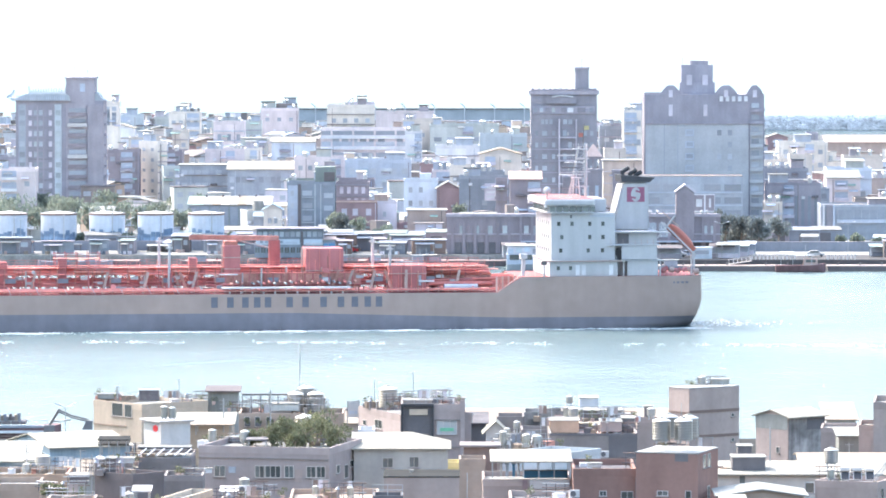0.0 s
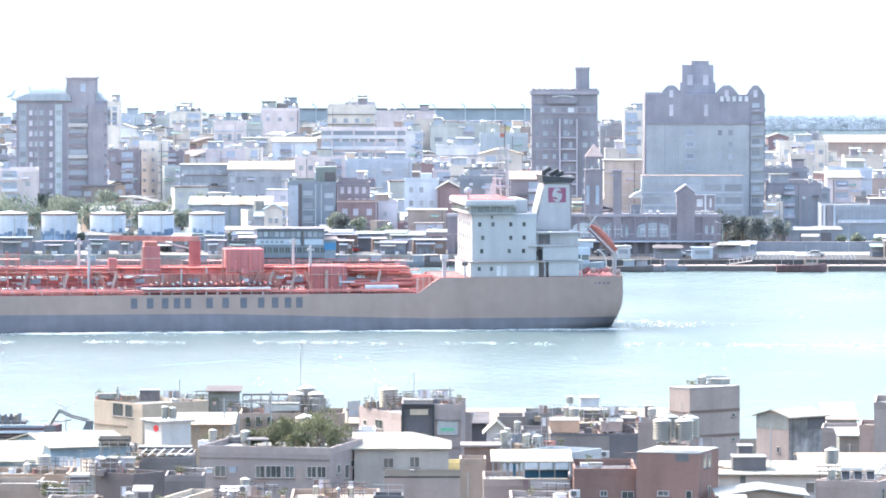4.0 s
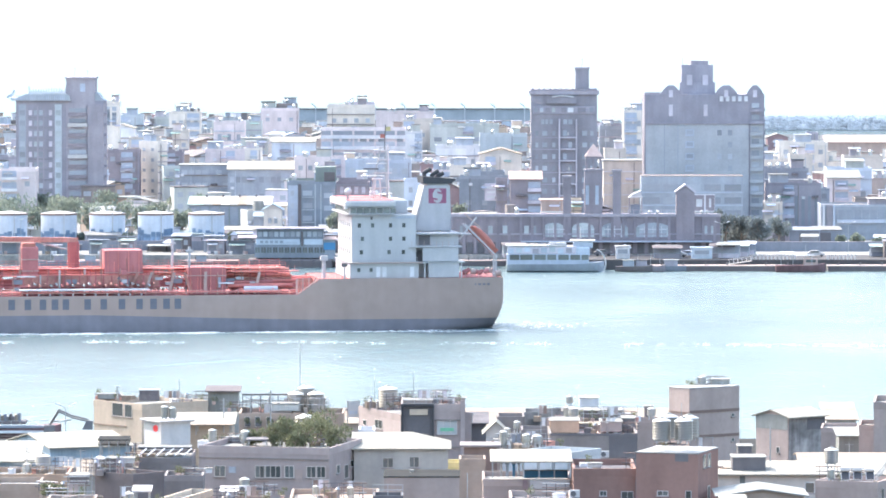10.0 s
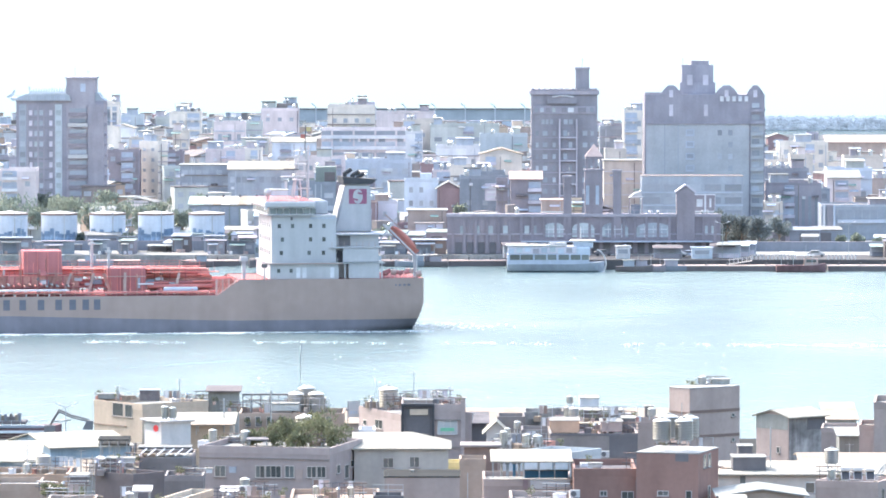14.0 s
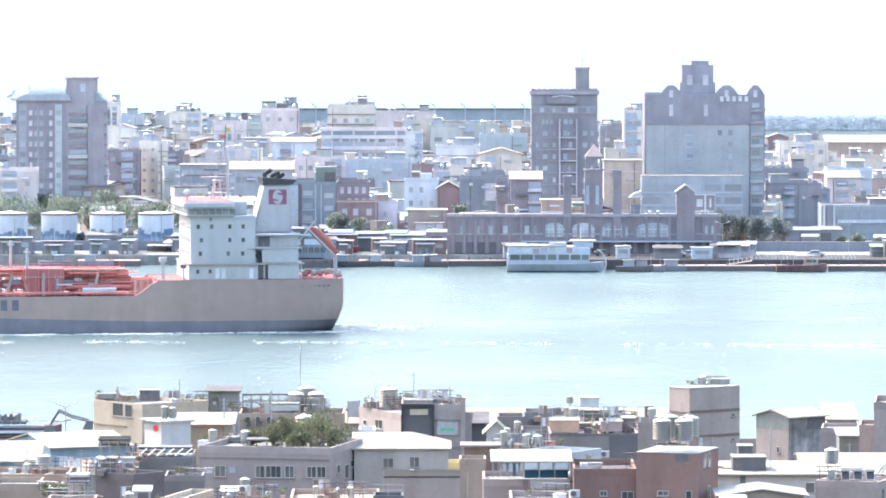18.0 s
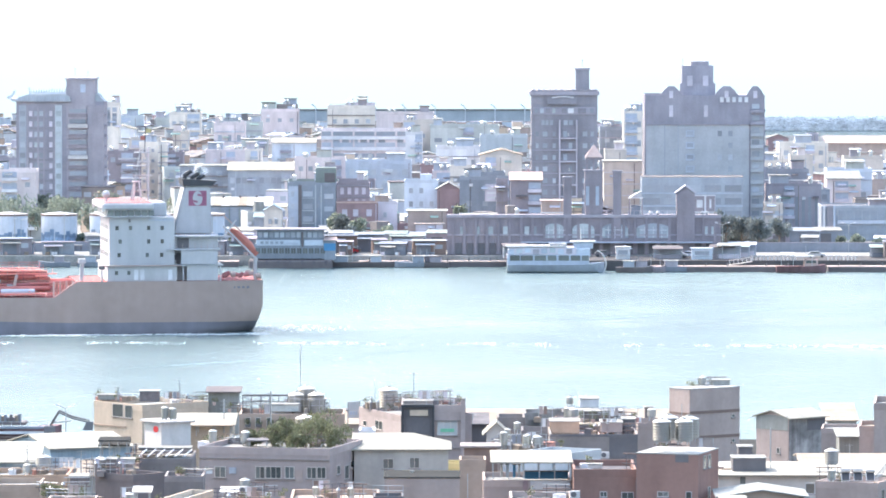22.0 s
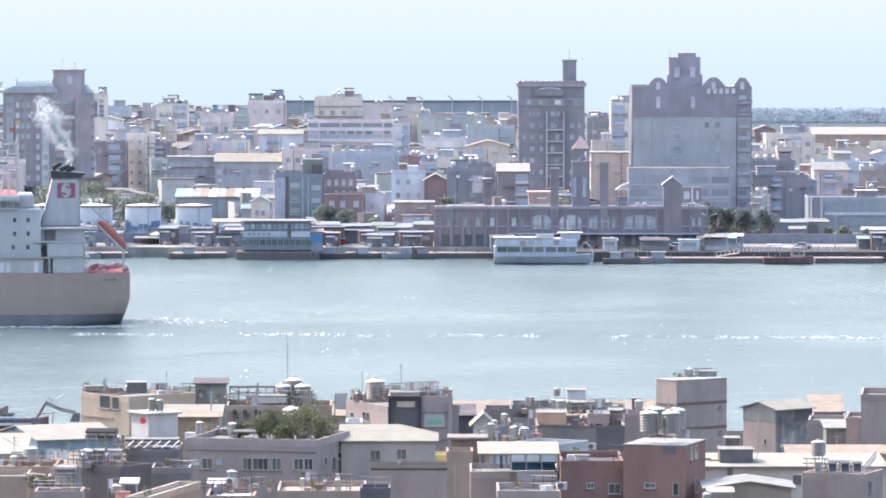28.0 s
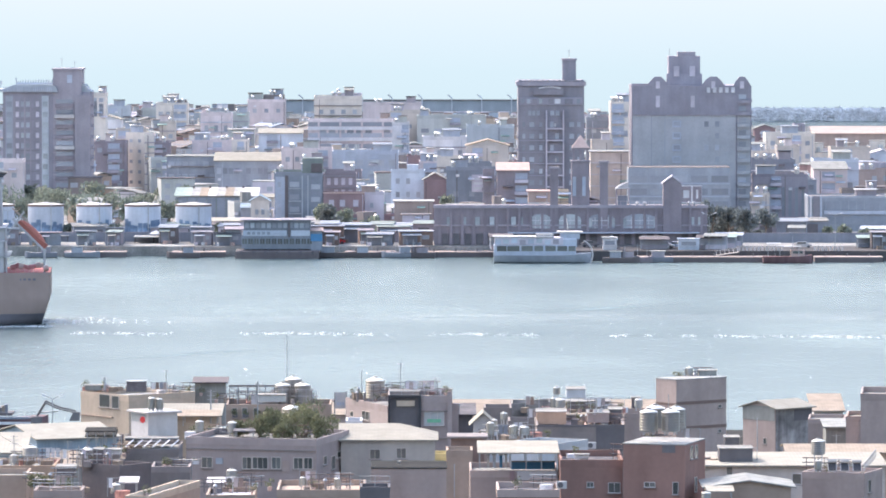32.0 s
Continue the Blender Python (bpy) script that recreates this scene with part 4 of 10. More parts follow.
def ferry_boat(x, y, w):
    root = thing("ferry_boat", pose(x, y, -0.4), "white and blue harbour ferry with painted sides at the pier", "boat")
    part("hull", hull_mesh(w, 7, 2.2, 0.2), "blue_grey", root)
    slab("main_deck_cabin", root, (-w * 0.08, 0, 3.3), (w * 0.84, 6.4, 2.4), "slate", bevel=0.1)
    slab("upper_cabin", root, (-w * 0.14, 0, 5.4), (w * 0.7, 6.0, 1.8), "mauve", bevel=0.1)
    slab("roof", root, (-w * 0.2, 0, 6.45), (w * 0.62, 6.6, 0.25), "white_paint", bevel=0.05)
    slab("front_cabin", root, (w * 0.24, 0, 5.0), (w * 0.22, 5.6, 2.2), "pale_blue", bevel=0.3)
    slab("wheelhouse", root, (w * 0.28, 0, 6.6), (w * 0.2, 4.4, 1.5), "slate", bevel=0.15)
    slab("wheelhouse_roof", root, (w * 0.28, 0, 7.5), (w * 0.26, 5, 0.3), "white_paint", bevel=0.06)
    tube("mast", root, (w * 0.26, 0, 7.5), (w * 0.25, 0, 10.5), 0.12, "white_paint", 6)
    for u in (-0.04, 0.02, 0.08):
        slab("life_raft", root, (w * u, -2.0, 6.9), (1.4, 1.0, 0.7), "white_paint", bevel=0.15)
    for i, (u, ww) in enumerate(((-0.42, 2.2), (-0.3, 2.8), (-0.16, 2.6), (-0.04, 2.0), (0.08, 2.4), (0.2, 2.2), (0.3, 1.6))):
        slab("window", root, (w * u, -3.22, 3.8), (ww, 0.1, 1.2), "glass")
    for i in range(8):
        slab("painted_panel", root, (-w * 0.46 + i * w * 0.085, -3.06, 5.2 + 0.2 * (i % 3)), (w * 0.06, 0.12, 1.1), ("slate", "green_grey", "pale_blue", "far_brown")[i % 4])
    bm = bmesh.new()
    for i in range(6):
        a0, a1 = radians(70 - i * 18), radians(70 - (i + 1) * 18)
        add_tube(bm, (w * 0.37 + 3.2 * math.cos(a0), -3, 2.4 + 3.4 * math.sin(a0)), (w * 0.37 + 3.2 * math.cos(a1), -3, 2.4 + 3.4 * math.sin(a1)), 0.16, 6)
    part("bow_trim", bm, "white_paint", root)


def work_boat(x, y, w):
    root = thing("work_boat", pose(x, y, -0.4), "small dark work boat with white awning moored at the quay", "boat")
    part("hull", hull_mesh(w, 4, 1.9, 0.2), "barge_maroon", root)
    slab("cabin", root, (w * 0.2, 0, 2.6), (w * 0.28, 2.6, 1.6), "terracotta", bevel=0.08)
    slab("window", root, (w * 0.2, -1.32, 2.9), (w * 0.2, 0.08, 0.6), "glass")
    slab("awning", root, (w * 0.02, 0, 4.2), (w * 0.5, 3.2, 0.15), "white_paint")
    slab("awning", root, (-w * 0.28, 0, 4.9), (w * 0.28, 3.0, 0.15), "pale_grey")
    for u in (-0.4, -0.16, 0.22):
        slab("post", root, (w * u, -1.3, 3.3), (0.12, 0.12, 2.6), "galvanised")
    tube("mast", root, (w * 0.1, 0, 3), (w * 0.1, 0, 6.5), 0.08, "galvanised", 6)


def pontoon(x, y, w):
    root = thing("pontoon", pose(x, y, 0), "pale concrete landing pontoon with dark fender face", "pontoon", "landing pontoons")
    slab("float", root, (0, 0, 0.4), (w, 5.5, 1.4), "charcoal")
    slab("deck", root, (0, 0, 1.2), (w + 0.1, 5.6, 0.2), "pink_beige")
    for i in range(max(2, int(w / 5))):
        tube("bollard", root, (-w / 2 + 2.5 + i * 5, -2.2, 1.4), (-w / 2 + 2.5 + i * 5, -2.2, 2.1), 0.2, "dark_grey", 8)


def parasol(x, y, z, m="white_paint", seed=0):
    root = thing("parasol", pose(x, y, z), "pale market parasol on the quay", "parasol", "quay parasols")
    tube("pole", root, (0, 0, 0), (0, 0, 2.6), 0.05, "galvanised", 6)
    bm = bmesh.new()
    bmesh.ops.create_cone(bm, cap_ends=True, segments=8, radius1=1.7, radius2=0.1, depth=0.8, matrix=Matrix.Translation((0, 0, 2.5)))
    part("canopy", bm, m, root)


def car(x, y, z, turn, m):
    root = thing("parked_car", pose(x, y, z, 0, 0, turn), "small parked car on the far quay", "car", "parked cars")
    bm = bmesh.new()
    add_prism(bm, ((-2.1, 0.35), (2.1, 0.35), (2.1, 0.8), (1.2, 0.95), (0.6, 1.45), (-1.2, 1.45), (-1.8, 0.95), (-2.1, 0.85)), -0.8, 0.8)
    part("body", bm, m, root)
    slab("window", root, (-0.3, -0.81, 1.18), (1.9, 0.03, 0.36), "glass")
    for u in (-1.3, 1.3):
        for v in (-0.75, 0.75):
            tube("wheel", root, (u, v - 0.1, 0.32), (u, v + 0.1, 0.32), 0.32, "black_paint", 10)


def stall(x, y, z, w, h, wall, top, turn=0):
    root = thing("market_stall", pose(x, y, z, 0, 0, turn), "low quayside stall with awning roof and dark front", "stall", "quayside stalls")
    slab("back", root, (0, 1.4, h / 2), (w, 0.2, h), wall)
    slab("counter", root, (0, -1.0, 0.5), (w * 0.9, 0.6, 1.0), wall)
    # Slate block fills the stall in place of its shaded inside.
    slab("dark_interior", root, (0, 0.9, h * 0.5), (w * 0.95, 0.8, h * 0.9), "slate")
    slab("awning", root, (0, -0.3, h + 0.1), (w + 0.4, 4.2, 0.12), top, rx=7)
    for s in (-1, 1):
        slab("post", root, (s * w / 2, -1.8, h / 2 - 0.15), (0.12, 0.12, h - 0.3), "galvanised")


def lamp_post(x, y, z, h, arm=1.4):
    root = thing("street_lamp", pose(x, y, z), "tall double-armed street lamp on the quay", "street lamp", "street lamps")
    tube("pole", root, (0, 0, 0), (0, 0, h), 0.09, "galvanised", 6, 0.06)
    for s in (-1, 1):
        tube("arm", root, (0, 0, h), (s * arm, 0, h + 0.5), 0.05, "galvanised", 6)
        slab("lantern", root, (s * arm, 0, h + 0.5), (0.7, 0.3, 0.16), "pale_grey", ry=-18 * s)


def canopy(x, y, z, w, d, h, top, posts=4, label="flat sheet canopy on thin posts over a roof terrace", rise=0.3):
    root = thing("terrace_canopy", pose(x, y, z), label, "canopy", "roof canopies")
    slab("roof", root, (0, 0, h), (w, d, 0.14), top, rx=math.degrees(math.atan2(rise, d)))
    for i in range(posts):
        for s in (-1, 1):
            slab("post", root, (-w / 2 + 0.25 + (w - 0.5) * i / max(1, posts - 1), s * (d / 2 - 0.3), (h - 0.1 + s * rise / 2 * 0.9) / 2), (0.1, 0.1, h - 0.12 + s * rise / 2 * 0.9), "galvanised")
    return root


def solar_heater(x, y, z, turn=0):
    """A sloping dark collector under a small horizontal tank."""
    root = thing("solar_heater", pose(x, y, z, 0, 0, turn), "roof solar water heater with black collector and steel tank", "solar heater", "solar heaters")
    slab("collector", root, (0, 0.1, 0.42), (0.86, 0.9, 0.06), "black_paint", rx=48)
    for s in (-0.4, 0.4):
        slab("collector_edge", root, (s, 0.08, 0.44), (0.05, 0.94, 0.09), "galvanised", rx=48)
        slab("leg", root, (s, 0.4, 0.4), (0.05, 0.05, 0.8), "galvanised")
    tube("tank", root, (-0.46, 0.42, 0.92), (0.46, 0.42, 0.92), 0.17, "steel", 12)
    slab("foot", root, (0, -0.28, 0.03), (0.9, 0.06, 0.06), "galvanised")
    return root


def excavator_barge(x, y, w):
    """Low dredging barge with layered decks and stacked gear."""
    root = thing("work_barge", pose(x, y, -0.6), "maroon work barge with white stripe and dark stacked deck gear", "boat")
    part("hull", hull_mesh(w, 7, 2.2, 0.15), "barge_maroon", root)
    slab("stripe", root, (-0.8, -3.42, 1.75), (w * 0.82, 0.2, 0.4), "pale_grey")
    slab("rubbing_strip", root, (-0.8, -3.46, 1.1), (w * 0.8, 0.16, 0.2), "brown")
    slab("deck_edge", root, (-1.2, -2.9, 2.5), (w * 0.86, 1.0, 0.35), "dark_blue")
    slab("upper_deck", root, (-2.2, 0, 3.0), (w * 0.62, 5.0, 0.4), "charcoal", bevel=0.05)
    rng = random.Random(2)
    for i in range(9):
        slab("stacked_gear", root, (-1.6 + i * 0.42, -1.6 + rng.uniform(-0.5, 0.5), 3.5 + rng.uniform(0, 0.3)), (0.45, 0.8, rng.uniform(0.7, 1.5)), rng.choice(("dark_grey", "charcoal", "dark_blue", "timber")), rz=rng.uniform(-20, 20), bevel=0.05)
    for i in range(10):
        slab("rail_post", root, (-w * 0.38 + i * 1.35, -3.3, 3.0), (0.06, 0.06, 0.9), "galvanised")
    slab("guard_rail", root, (-w * 0.38 + 6.0, -3.3, 3.42), (12.4, 0.05, 0.05), "galvanised")
    return root


def digging_arm(x, y, z, pts):
    root = thing("digger_arm", pose(x, y, z), "black jointed digging arm with bucket", "digger")
    bm = bmesh.new()
    for (a, b), (c, d) in zip(pts, pts[1:]):
        for v in (-0.2, 0.2):
            add_tube(bm, (a, v, b + 0.16), (c, v, d + 0.16), 0.09, 6)
            add_tube(bm, (a, v, b - 0.16), (c, v, d - 0.16), 0.09, 6)
        for i in range(5):
            k = (i + 0.5) / 5
            add_box(bm, (a + (c - a) * k, 0, b + (d - b) * k), (0.08, 0.4, 0.36), 0, 20)
    part("boom", bm, "charcoal", root)
    slab("pedestal", root, (pts[0][0], 0, pts[0][1] - 1.2), (1.6, 1.6, 2.6), "dark_grey", bevel=0.1)
    a, b = pts[-1]
    bm = bmesh.new()
    add_prism(bm, ((a - 1.0, b - 1.3), (a + 0.5, b - 1.3), (a + 0.6, b), (a - 0.4, b)), -0.6, 0.6)
    part("bucket", bm, "dark_grey", root)
    c, d = pts[len(pts) // 2]
    bm = bmesh.new()
    add_tube(bm, (pts[0][0] + 0.4, 0.2, pts[0][1] + 0.6), (c - 0.2, 0.2, d - 0.5), 0.12, 6)
    part("ram", bm, "galvanised", root)


def cable(p, q, sag, r=0.02):
    p, q = Vector(p), Vector(q)
    root = thing("cable", Matrix.Translation(p), "thin dark overhead cable between roofs", "cable", "overhead cables")
    bm = bmesh.new()
    prev = None
    for i in range(13):
        t = i / 12
        c = (q - p) * t + Vector((0, 0, -sag * 4 * t * (1 - t)))
        ring = [bm.verts.new(c + Vector((0, r * math.cos(a), r * math.sin(a)))) for a in (0.5, 2.6, 4.7)]
        if prev:
            for a in range(3):
                bm.faces.new((prev[a], prev[(a + 1) % 3], ring[(a + 1) % 3], ring[a]))
        prev = ring
    part("strand", bm, "black_paint", root)


def clutter(x, y, z, w, d, n, seed):
    """Loose roof things: boxes, pots, pipes, buckets."""
    rng = random.Random(seed)
    for i in range(n):
        u, v = x + rng.uniform(-0.5, 0.5) * w, y + rng.uniform(-0.5, 0.5) * d
        k = rng.random()
        if k < 0.4:
            root = thing("storage_box", pose(u, v, z, 0, 0, rng.uniform(0, 90)), "weathered storage box on a roof terrace", "box", "roof clutter")
            s = rng.uniform(0.4, 0.9)
            m = rng.choice(("timber", "timber", "pale_grey", "dark_grey", "rust", "concrete"))
            slab("body", root, (0, 0, s * 0.4), (s * 1.4, s, s * 0.8), m, bevel=0.03)
            slab("lid", root, (0, 0, s * 0.83), (s * 1.46, s * 1.06, 0.06), m)
        elif k < 0.6:
            root = thing("plant_pot", pose(u, v, z), "potted shrub on a roof terrace", "plant", "potted plants")
            tube("pot", root, (0, 0, 0), (0, 0, 0.4), 0.18, "terracotta", 10, 0.25)
            bm = bmesh.new()
            crown(bm, (0, 0, 0.8), (0.5, 0.5, 0.5), 60, rng, 0.12)
            part("foliage", bm, "leaf", root)
        elif k < 0.82:
            root = thing("pipe_rack", pose(u, v, z, 0, 0, rng.uniform(-40, 40)), "dull steel pipe rack on a roof", "rack", "roof racks")
            hh = rng.uniform(0.9, 1.8)
            for s in (-0.9, 0, 0.9):
                slab("post", root, (s, 0, hh / 2), (0.07, 0.07, hh), "dark_grey")
            for j in range(3):
                tube("pipe", root, (-1.3, 0.1 * j - 0.1, hh * (0.45 + 0.27 * j)), (1.3, 0.1 * j - 0.1, hh * (0.45 + 0.27 * j)), 0.05, rng.choice(("dark_grey", "galvanised", "brown")), 6)
        elif k < 0.92:
            root = thing("vent_cowl", pose(u, v, z), "small grey roof vent with cowl", "vent", "roof vents")
            hh = rng.uniform(0.7, 1.5)
            tube("vent_pipe", root, (0, 0, 0), (0, 0, hh), 0.13, "concrete", 8)
            tube("cowl", root, (0, 0, hh), (0, 0, hh + 0.22), 0.24, "galvanised", 10, 0.08)
        else:
            root = thing("clothes_frame", pose(u, v, z, 0, 0, rng.uniform(-20, 20)), "metal drying frame with cloths on a roof", "frame", "drying frames")
            for s in (-0.8, 0.8):
                slab("post", root, (s, 0, 0.9), (0.06, 0.06, 1.8), "galvanised")
            slab("bar", root, (0, 0, 1.78), (1.7, 0.05, 0.05), "galvanised")
            for j in range(rng.randint(1, 3)):
                slab("cloth", root, (-0.5 + j * 0.5, 0, 1.3), (0.4, 0.03, 0.9), rng.choice(("grey_plaster", "pale_grey", "mauve", "dark_blue", "brown")))


def sign_disc(x, y, z, r):
    root = thing("sign_disc", pose(x, y, z, 0, 0, -40), "small round red sign on a white wall", "sign")
    tube("disc", root, (0, 0, 0), (0, 0.08, 0), r, "red_cloth", 20)


def strut(xa, ya, za, xb, yb, zb):
    root = thing("terrace_strut", pose(xa, ya, za), "slanting pale steel strut under a terrace", "strut", "terrace struts")
    tube("bar", root, (0, 0, 0), (xb - xa, yb - ya, zb - za), 0.09, "pale_grey", 6)


# ---- near shore ----
# waterfront houses, back row
b = house(-37.32, 793.01, 40, 10.6, 10.14, 2.72, 15.47, "cream", "cream rendered house with flat roof and worn parapet", group="buildings on the near shore")
window(b, "left", 0.02, 11.78, 2.26, 1.68, 1)
window(b, "left", 2.28, 11.73, 1.54, 1.64, 1)
face_panel(b, "left", -1.67, 9.74, 6.83, 0.18, "tan", "ledge", 0.15)
crate(-37.41, 791.43, 15.56, 2.45, 2, 1.3, "dark_deck", "roof_hut", "dark boarded roof hut on the cream house", "hut", 0)
crate(-42.69, 794.32, 15.56, 2.89, 1.5, 0.58, "sheet_grey", "roof_crates", "grey stacked crates on a roof", "crate", 0)
b = house(-28.09, 795.57, 0, 3.9, 4, 11, 16.5, "sheet_grey", "grey sheet metal stair head on a roof", roof="pent", top="charcoal", rise=0.3, category="hut", group="buildings on the near shore", name="stair_head")
b = house(-18.8, 774.5, 0, 12.98, 9, 3.51, 15.47, "tan", "weathered beige apartment house with crowded roof terrace", top="dark_deck", group="buildings on the near shore")
window(b, "front", -5.44, 10.91, 0.7, 1.27, 1)
window(b, "front", -4.18, 10.91, 0.7, 1.27, 1)
window(b, "front", -2.77, 10.91, 0.7, 1.27, 1)
window(b, "front", -1.23, 10.91, 0.7, 1.27, 1)
window(b, "front", 4.59, 10.91, 0.7, 1.27, 1)
tank_at(-18.4, 775.6, 15.0, 1.02, 2.2, 0.3)
tank_at(-15.9, 775.6, 15.0, 1.02, 2.2, 0.3)
tank_at(-17.1, 777.9, 15.0, 1.05, 2.6, 0.5)
b = house(-17.0, 767.2, 0, 4.4, 4.6, 3.6, 13.1, "weathered", "narrow stained concrete annex behind the tree", group="buildings on the near shore")
tank_at(-16.9, 767.0, 12.7, 1.35, 2.3, 0.2)
rack = thing("pipe_rack", pose(-22.2, 775.2, 15.0), "dark steel pipe rack over a roof terrace", "pipe rack")
for v, z, r in ((-0.6, 2.5, 0.09), (0.4, 2.35, 0.07), (0.8, 1.6, 0.06)):
    tube("pipe", rack, (-2.9, v, z), (2.9, v, z), r, "dark_grey", 8)
for i in range(6):
    slab("post", rack, (-2.8 + i * 1.12, -0.6, 1.25), (0.12, 0.12, 2.5), "dark_grey")
    slab("cross_beam", rack, (-2.8 + i * 1.12, 0.1, 2.3), (0.1, 1.6, 0.1), "dark_grey")
slab("brace", rack, (-1.6, -0.62, 1.7), (2.6, 0.08, 0.08), "dark_grey", ry=28)
crate(-20.6, 775.6, 15.0, 3.4, 2.2, 1.25, "pale_grey", "roof_cistern", "pale low water cistern on a roof terrace", "cistern", 0)
for i in range(5):
    pot = thing("planter", pose(-24.2 + i * 1.35, 769.75, 13.9), "dark planter hung on the terrace wall", "planter", "planters on the terrace wall")
    slab("trough", pot, (0, 0, 0.2), (0.7, 0.35, 0.4), "dark_grey", bevel=0.04)
    bm = bmesh.new()
    crown(bm, (0, -0.1, 0.55), (0.45, 0.3, 0.4), 60, random.Random(300 + i), 0.14)
    part("foliage", bm, "leaf", pot)
b = house(-1.14, 744.57, 0, 7.6, 12, 4.78, 18.86, "grey_plaster", "grey house with black framed bay and green window", group="buildings on the near shore")
face_panel(b, "front", -3.67, 12.09, 0.27, 4.12, "black_paint", "bay_frame", 0.5)
face_panel(b, "front", -0.03, 12.09, 0.27, 4.12, "black_paint", "bay_frame", 0.5)
face_panel(b, "front", -1.85, 13.98, 3.36, 0.34, "black_paint", "bay_frame", 0.5)
face_panel(b, "front", -1.85, 11.92, 3.36, 3.78, "dark_grey", "bay_back", 0.1)
face_panel(b, "front", -1.72, 13.14, 2.15, 0.67, "cream", "balcony_band", 0.3)
window(b, "front", -1.68, 11.15, 2.22, 1.15, 3)
window(b, "front", 1.65, 11.32, 2.42, 1.75, 3, surround="white_paint", glass="pale_glass")
face_panel(b, "front", 1.65, 11.05, 1.62, 0.4, "sign_green", "shop_sign", 0.12)
face_panel(b, "front", 3.53, 11.11, 0.54, 6.88, "grey_plaster", "pilaster", 0.25)
face_panel(b, "front", 1.68, 12.19, 3.16, 0.13, "concrete", "ledge", 0.2)
face_panel(b, "front", 1.68, 8.95, 3.16, 0.13, "concrete", "ledge", 0.2)
b = house(-3.39, 750.69, -70.88, 15.88, 9, 4.52, 17.35, "grey_plaster", "grey rendered wing with small windows", group="buildings on the near shore")
window(b, "front", -0.25, 11.13, 2.79, 1.1)
window(b, "front", -5.54, 10.96, 1.3, 0.67, 1)
b = house(9.5, 879.14, 0, 50.87, 14, 1.41, 6.46, "pink_beige", "long low quayside store with tan roof", roof="pent", top="sheet_tan", rise=1, group="buildings on the near shore")
b = house(4.02, 758.79, 0, 2.61, 9, 4.18, 15.32, "dark_grey", "dark sheet metal shed with sloping roof", roof="pent", top="dark_deck", rise=0.6, group="buildings on the near shore")
b = house(31.31, 742.53, 38, 7.85, 3.74, 4.87, 20.75, "pink_beige", "tall pink beige rendered apartment block", roof="plain", top="roof_pale", group="buildings on the near shore")
face_panel(b, "front", 0.01, 13.02, 7.86, 0.34, "brown", "band", 0.06)
face_panel(b, "front", 0.01, 10.04, 7.86, 0.35, "brown", "band", 0.06)
face_panel(b, "left", 0.01, 12.88, 3.7, 0.26, "brown", "band", 0.06)
window(b, "front", 2.9, 12.4, 0.5, 0.42, 1)
window(b, "front", 2.9, 9.42, 0.5, 0.42, 1)
tank_at(31.18, 744.86, 20.4, 0.45, 0.8, 0.5)
crate(33.39, 745.86, 20.59, 2.11, 2, 0.75, "sheet_grey", "solar_heater", "grey solar water heater on a roof", "solar heater", 0)
b = house(7.85, 718, 0, 3.13, 6, 5.91, 19.12, "concrete", "grey concrete house with flat roof", group="buildings on the near shore")
b = house(11.77, 722.71, 0, 4.59, 6, 5.71, 19.3, "weathered", "stained grey house with flat roof", group="buildings on the near shore")
b = house(16.44, 681.71, 0, 9.55, 12, 7.45, 20.17, "concrete", "grey concrete house with sheet walls", top="terracotta", group="buildings on the near shore")
face_panel(b, "front", 3.23, 11.4, 3.08, 2.66, "dark_grey", "sheet_cladding", 0.08)
face_panel(b, "front", 0, 12.61, 9.55, 0.25, "dark_grey", "fascia", 0.12)
crate(13.39, 684.5, 19.75, 3.23, 5, 1.31, "orange_tan", "roof_room", "orange tan brick roof room", "hut", 0)
crate(18.55, 684.5, 19.88, 2.36, 5, 1.05, "concrete", "roof_room", "pale sheet roof room", "hut", 0)
crate(20.51, 687.14, 19.64, 1.38, 4, 1.44, "dark_grey", "roof_room", "dark sheet roof room", "hut", 0)
crate(16.69, 709.14, 20.8, 2.13, 4, 0.97, "pale_grey", "roof_room", "pale stair room on a roof", "hut", 0)
crate(17.88, 702.86, 19.65, 4.79, 4, 1.15, "charcoal", "roof_terrace", "dark cluttered roof terrace", "terrace", 0)
b = house(24.14, 714.29, 0, 3.69, 8, 6.06, 18.82, "pink_beige", "beige rendered house with flat roof", group="buildings on the near shore")
tank_at(24.07, 715, 18.74, 0.5, 0.8, 0.5)
b = house(45.2, 805.88, 42, 6.76, 5.89, 2.18, 12.58, "pink_beige", "house with grey sheet upper storey and white roof", roof="gable", top="sheet_white", rise=0.8, group="buildings on the near shore")
face_panel(b, "left", -0.05, 9.73, 5.8, 1.88, "sheet_grey", "sheet_cladding", 0.06)
face_panel(b, "front", 0.01, 7.59, 6.58, 5.48, "weathered", "stained_cladding", 0.06, "stained dark sheet cladding")
# Dark panel on the cladding paints the shade inside an opening.
face_panel(b, "front", 1.66, 9.42, 3.24, 1.49, "dark_grey", "opening", 0.1)
window(b, "left", 1.11, 6.12, 0.62, 0.84, 1)
b = house(53.54, 837.86, 0, 3.95, 10, 1.6, 9.95, "white_paint", "white house with tan sheet roof", roof="pent", top="sheet_tan", rise=1.4, group="buildings on the near shore")
b = house(50.62, 789.71, -5, 4.65, 8, 2.86, 12.46, "pink_beige", "beige house with flat roof", group="buildings on the near shore")
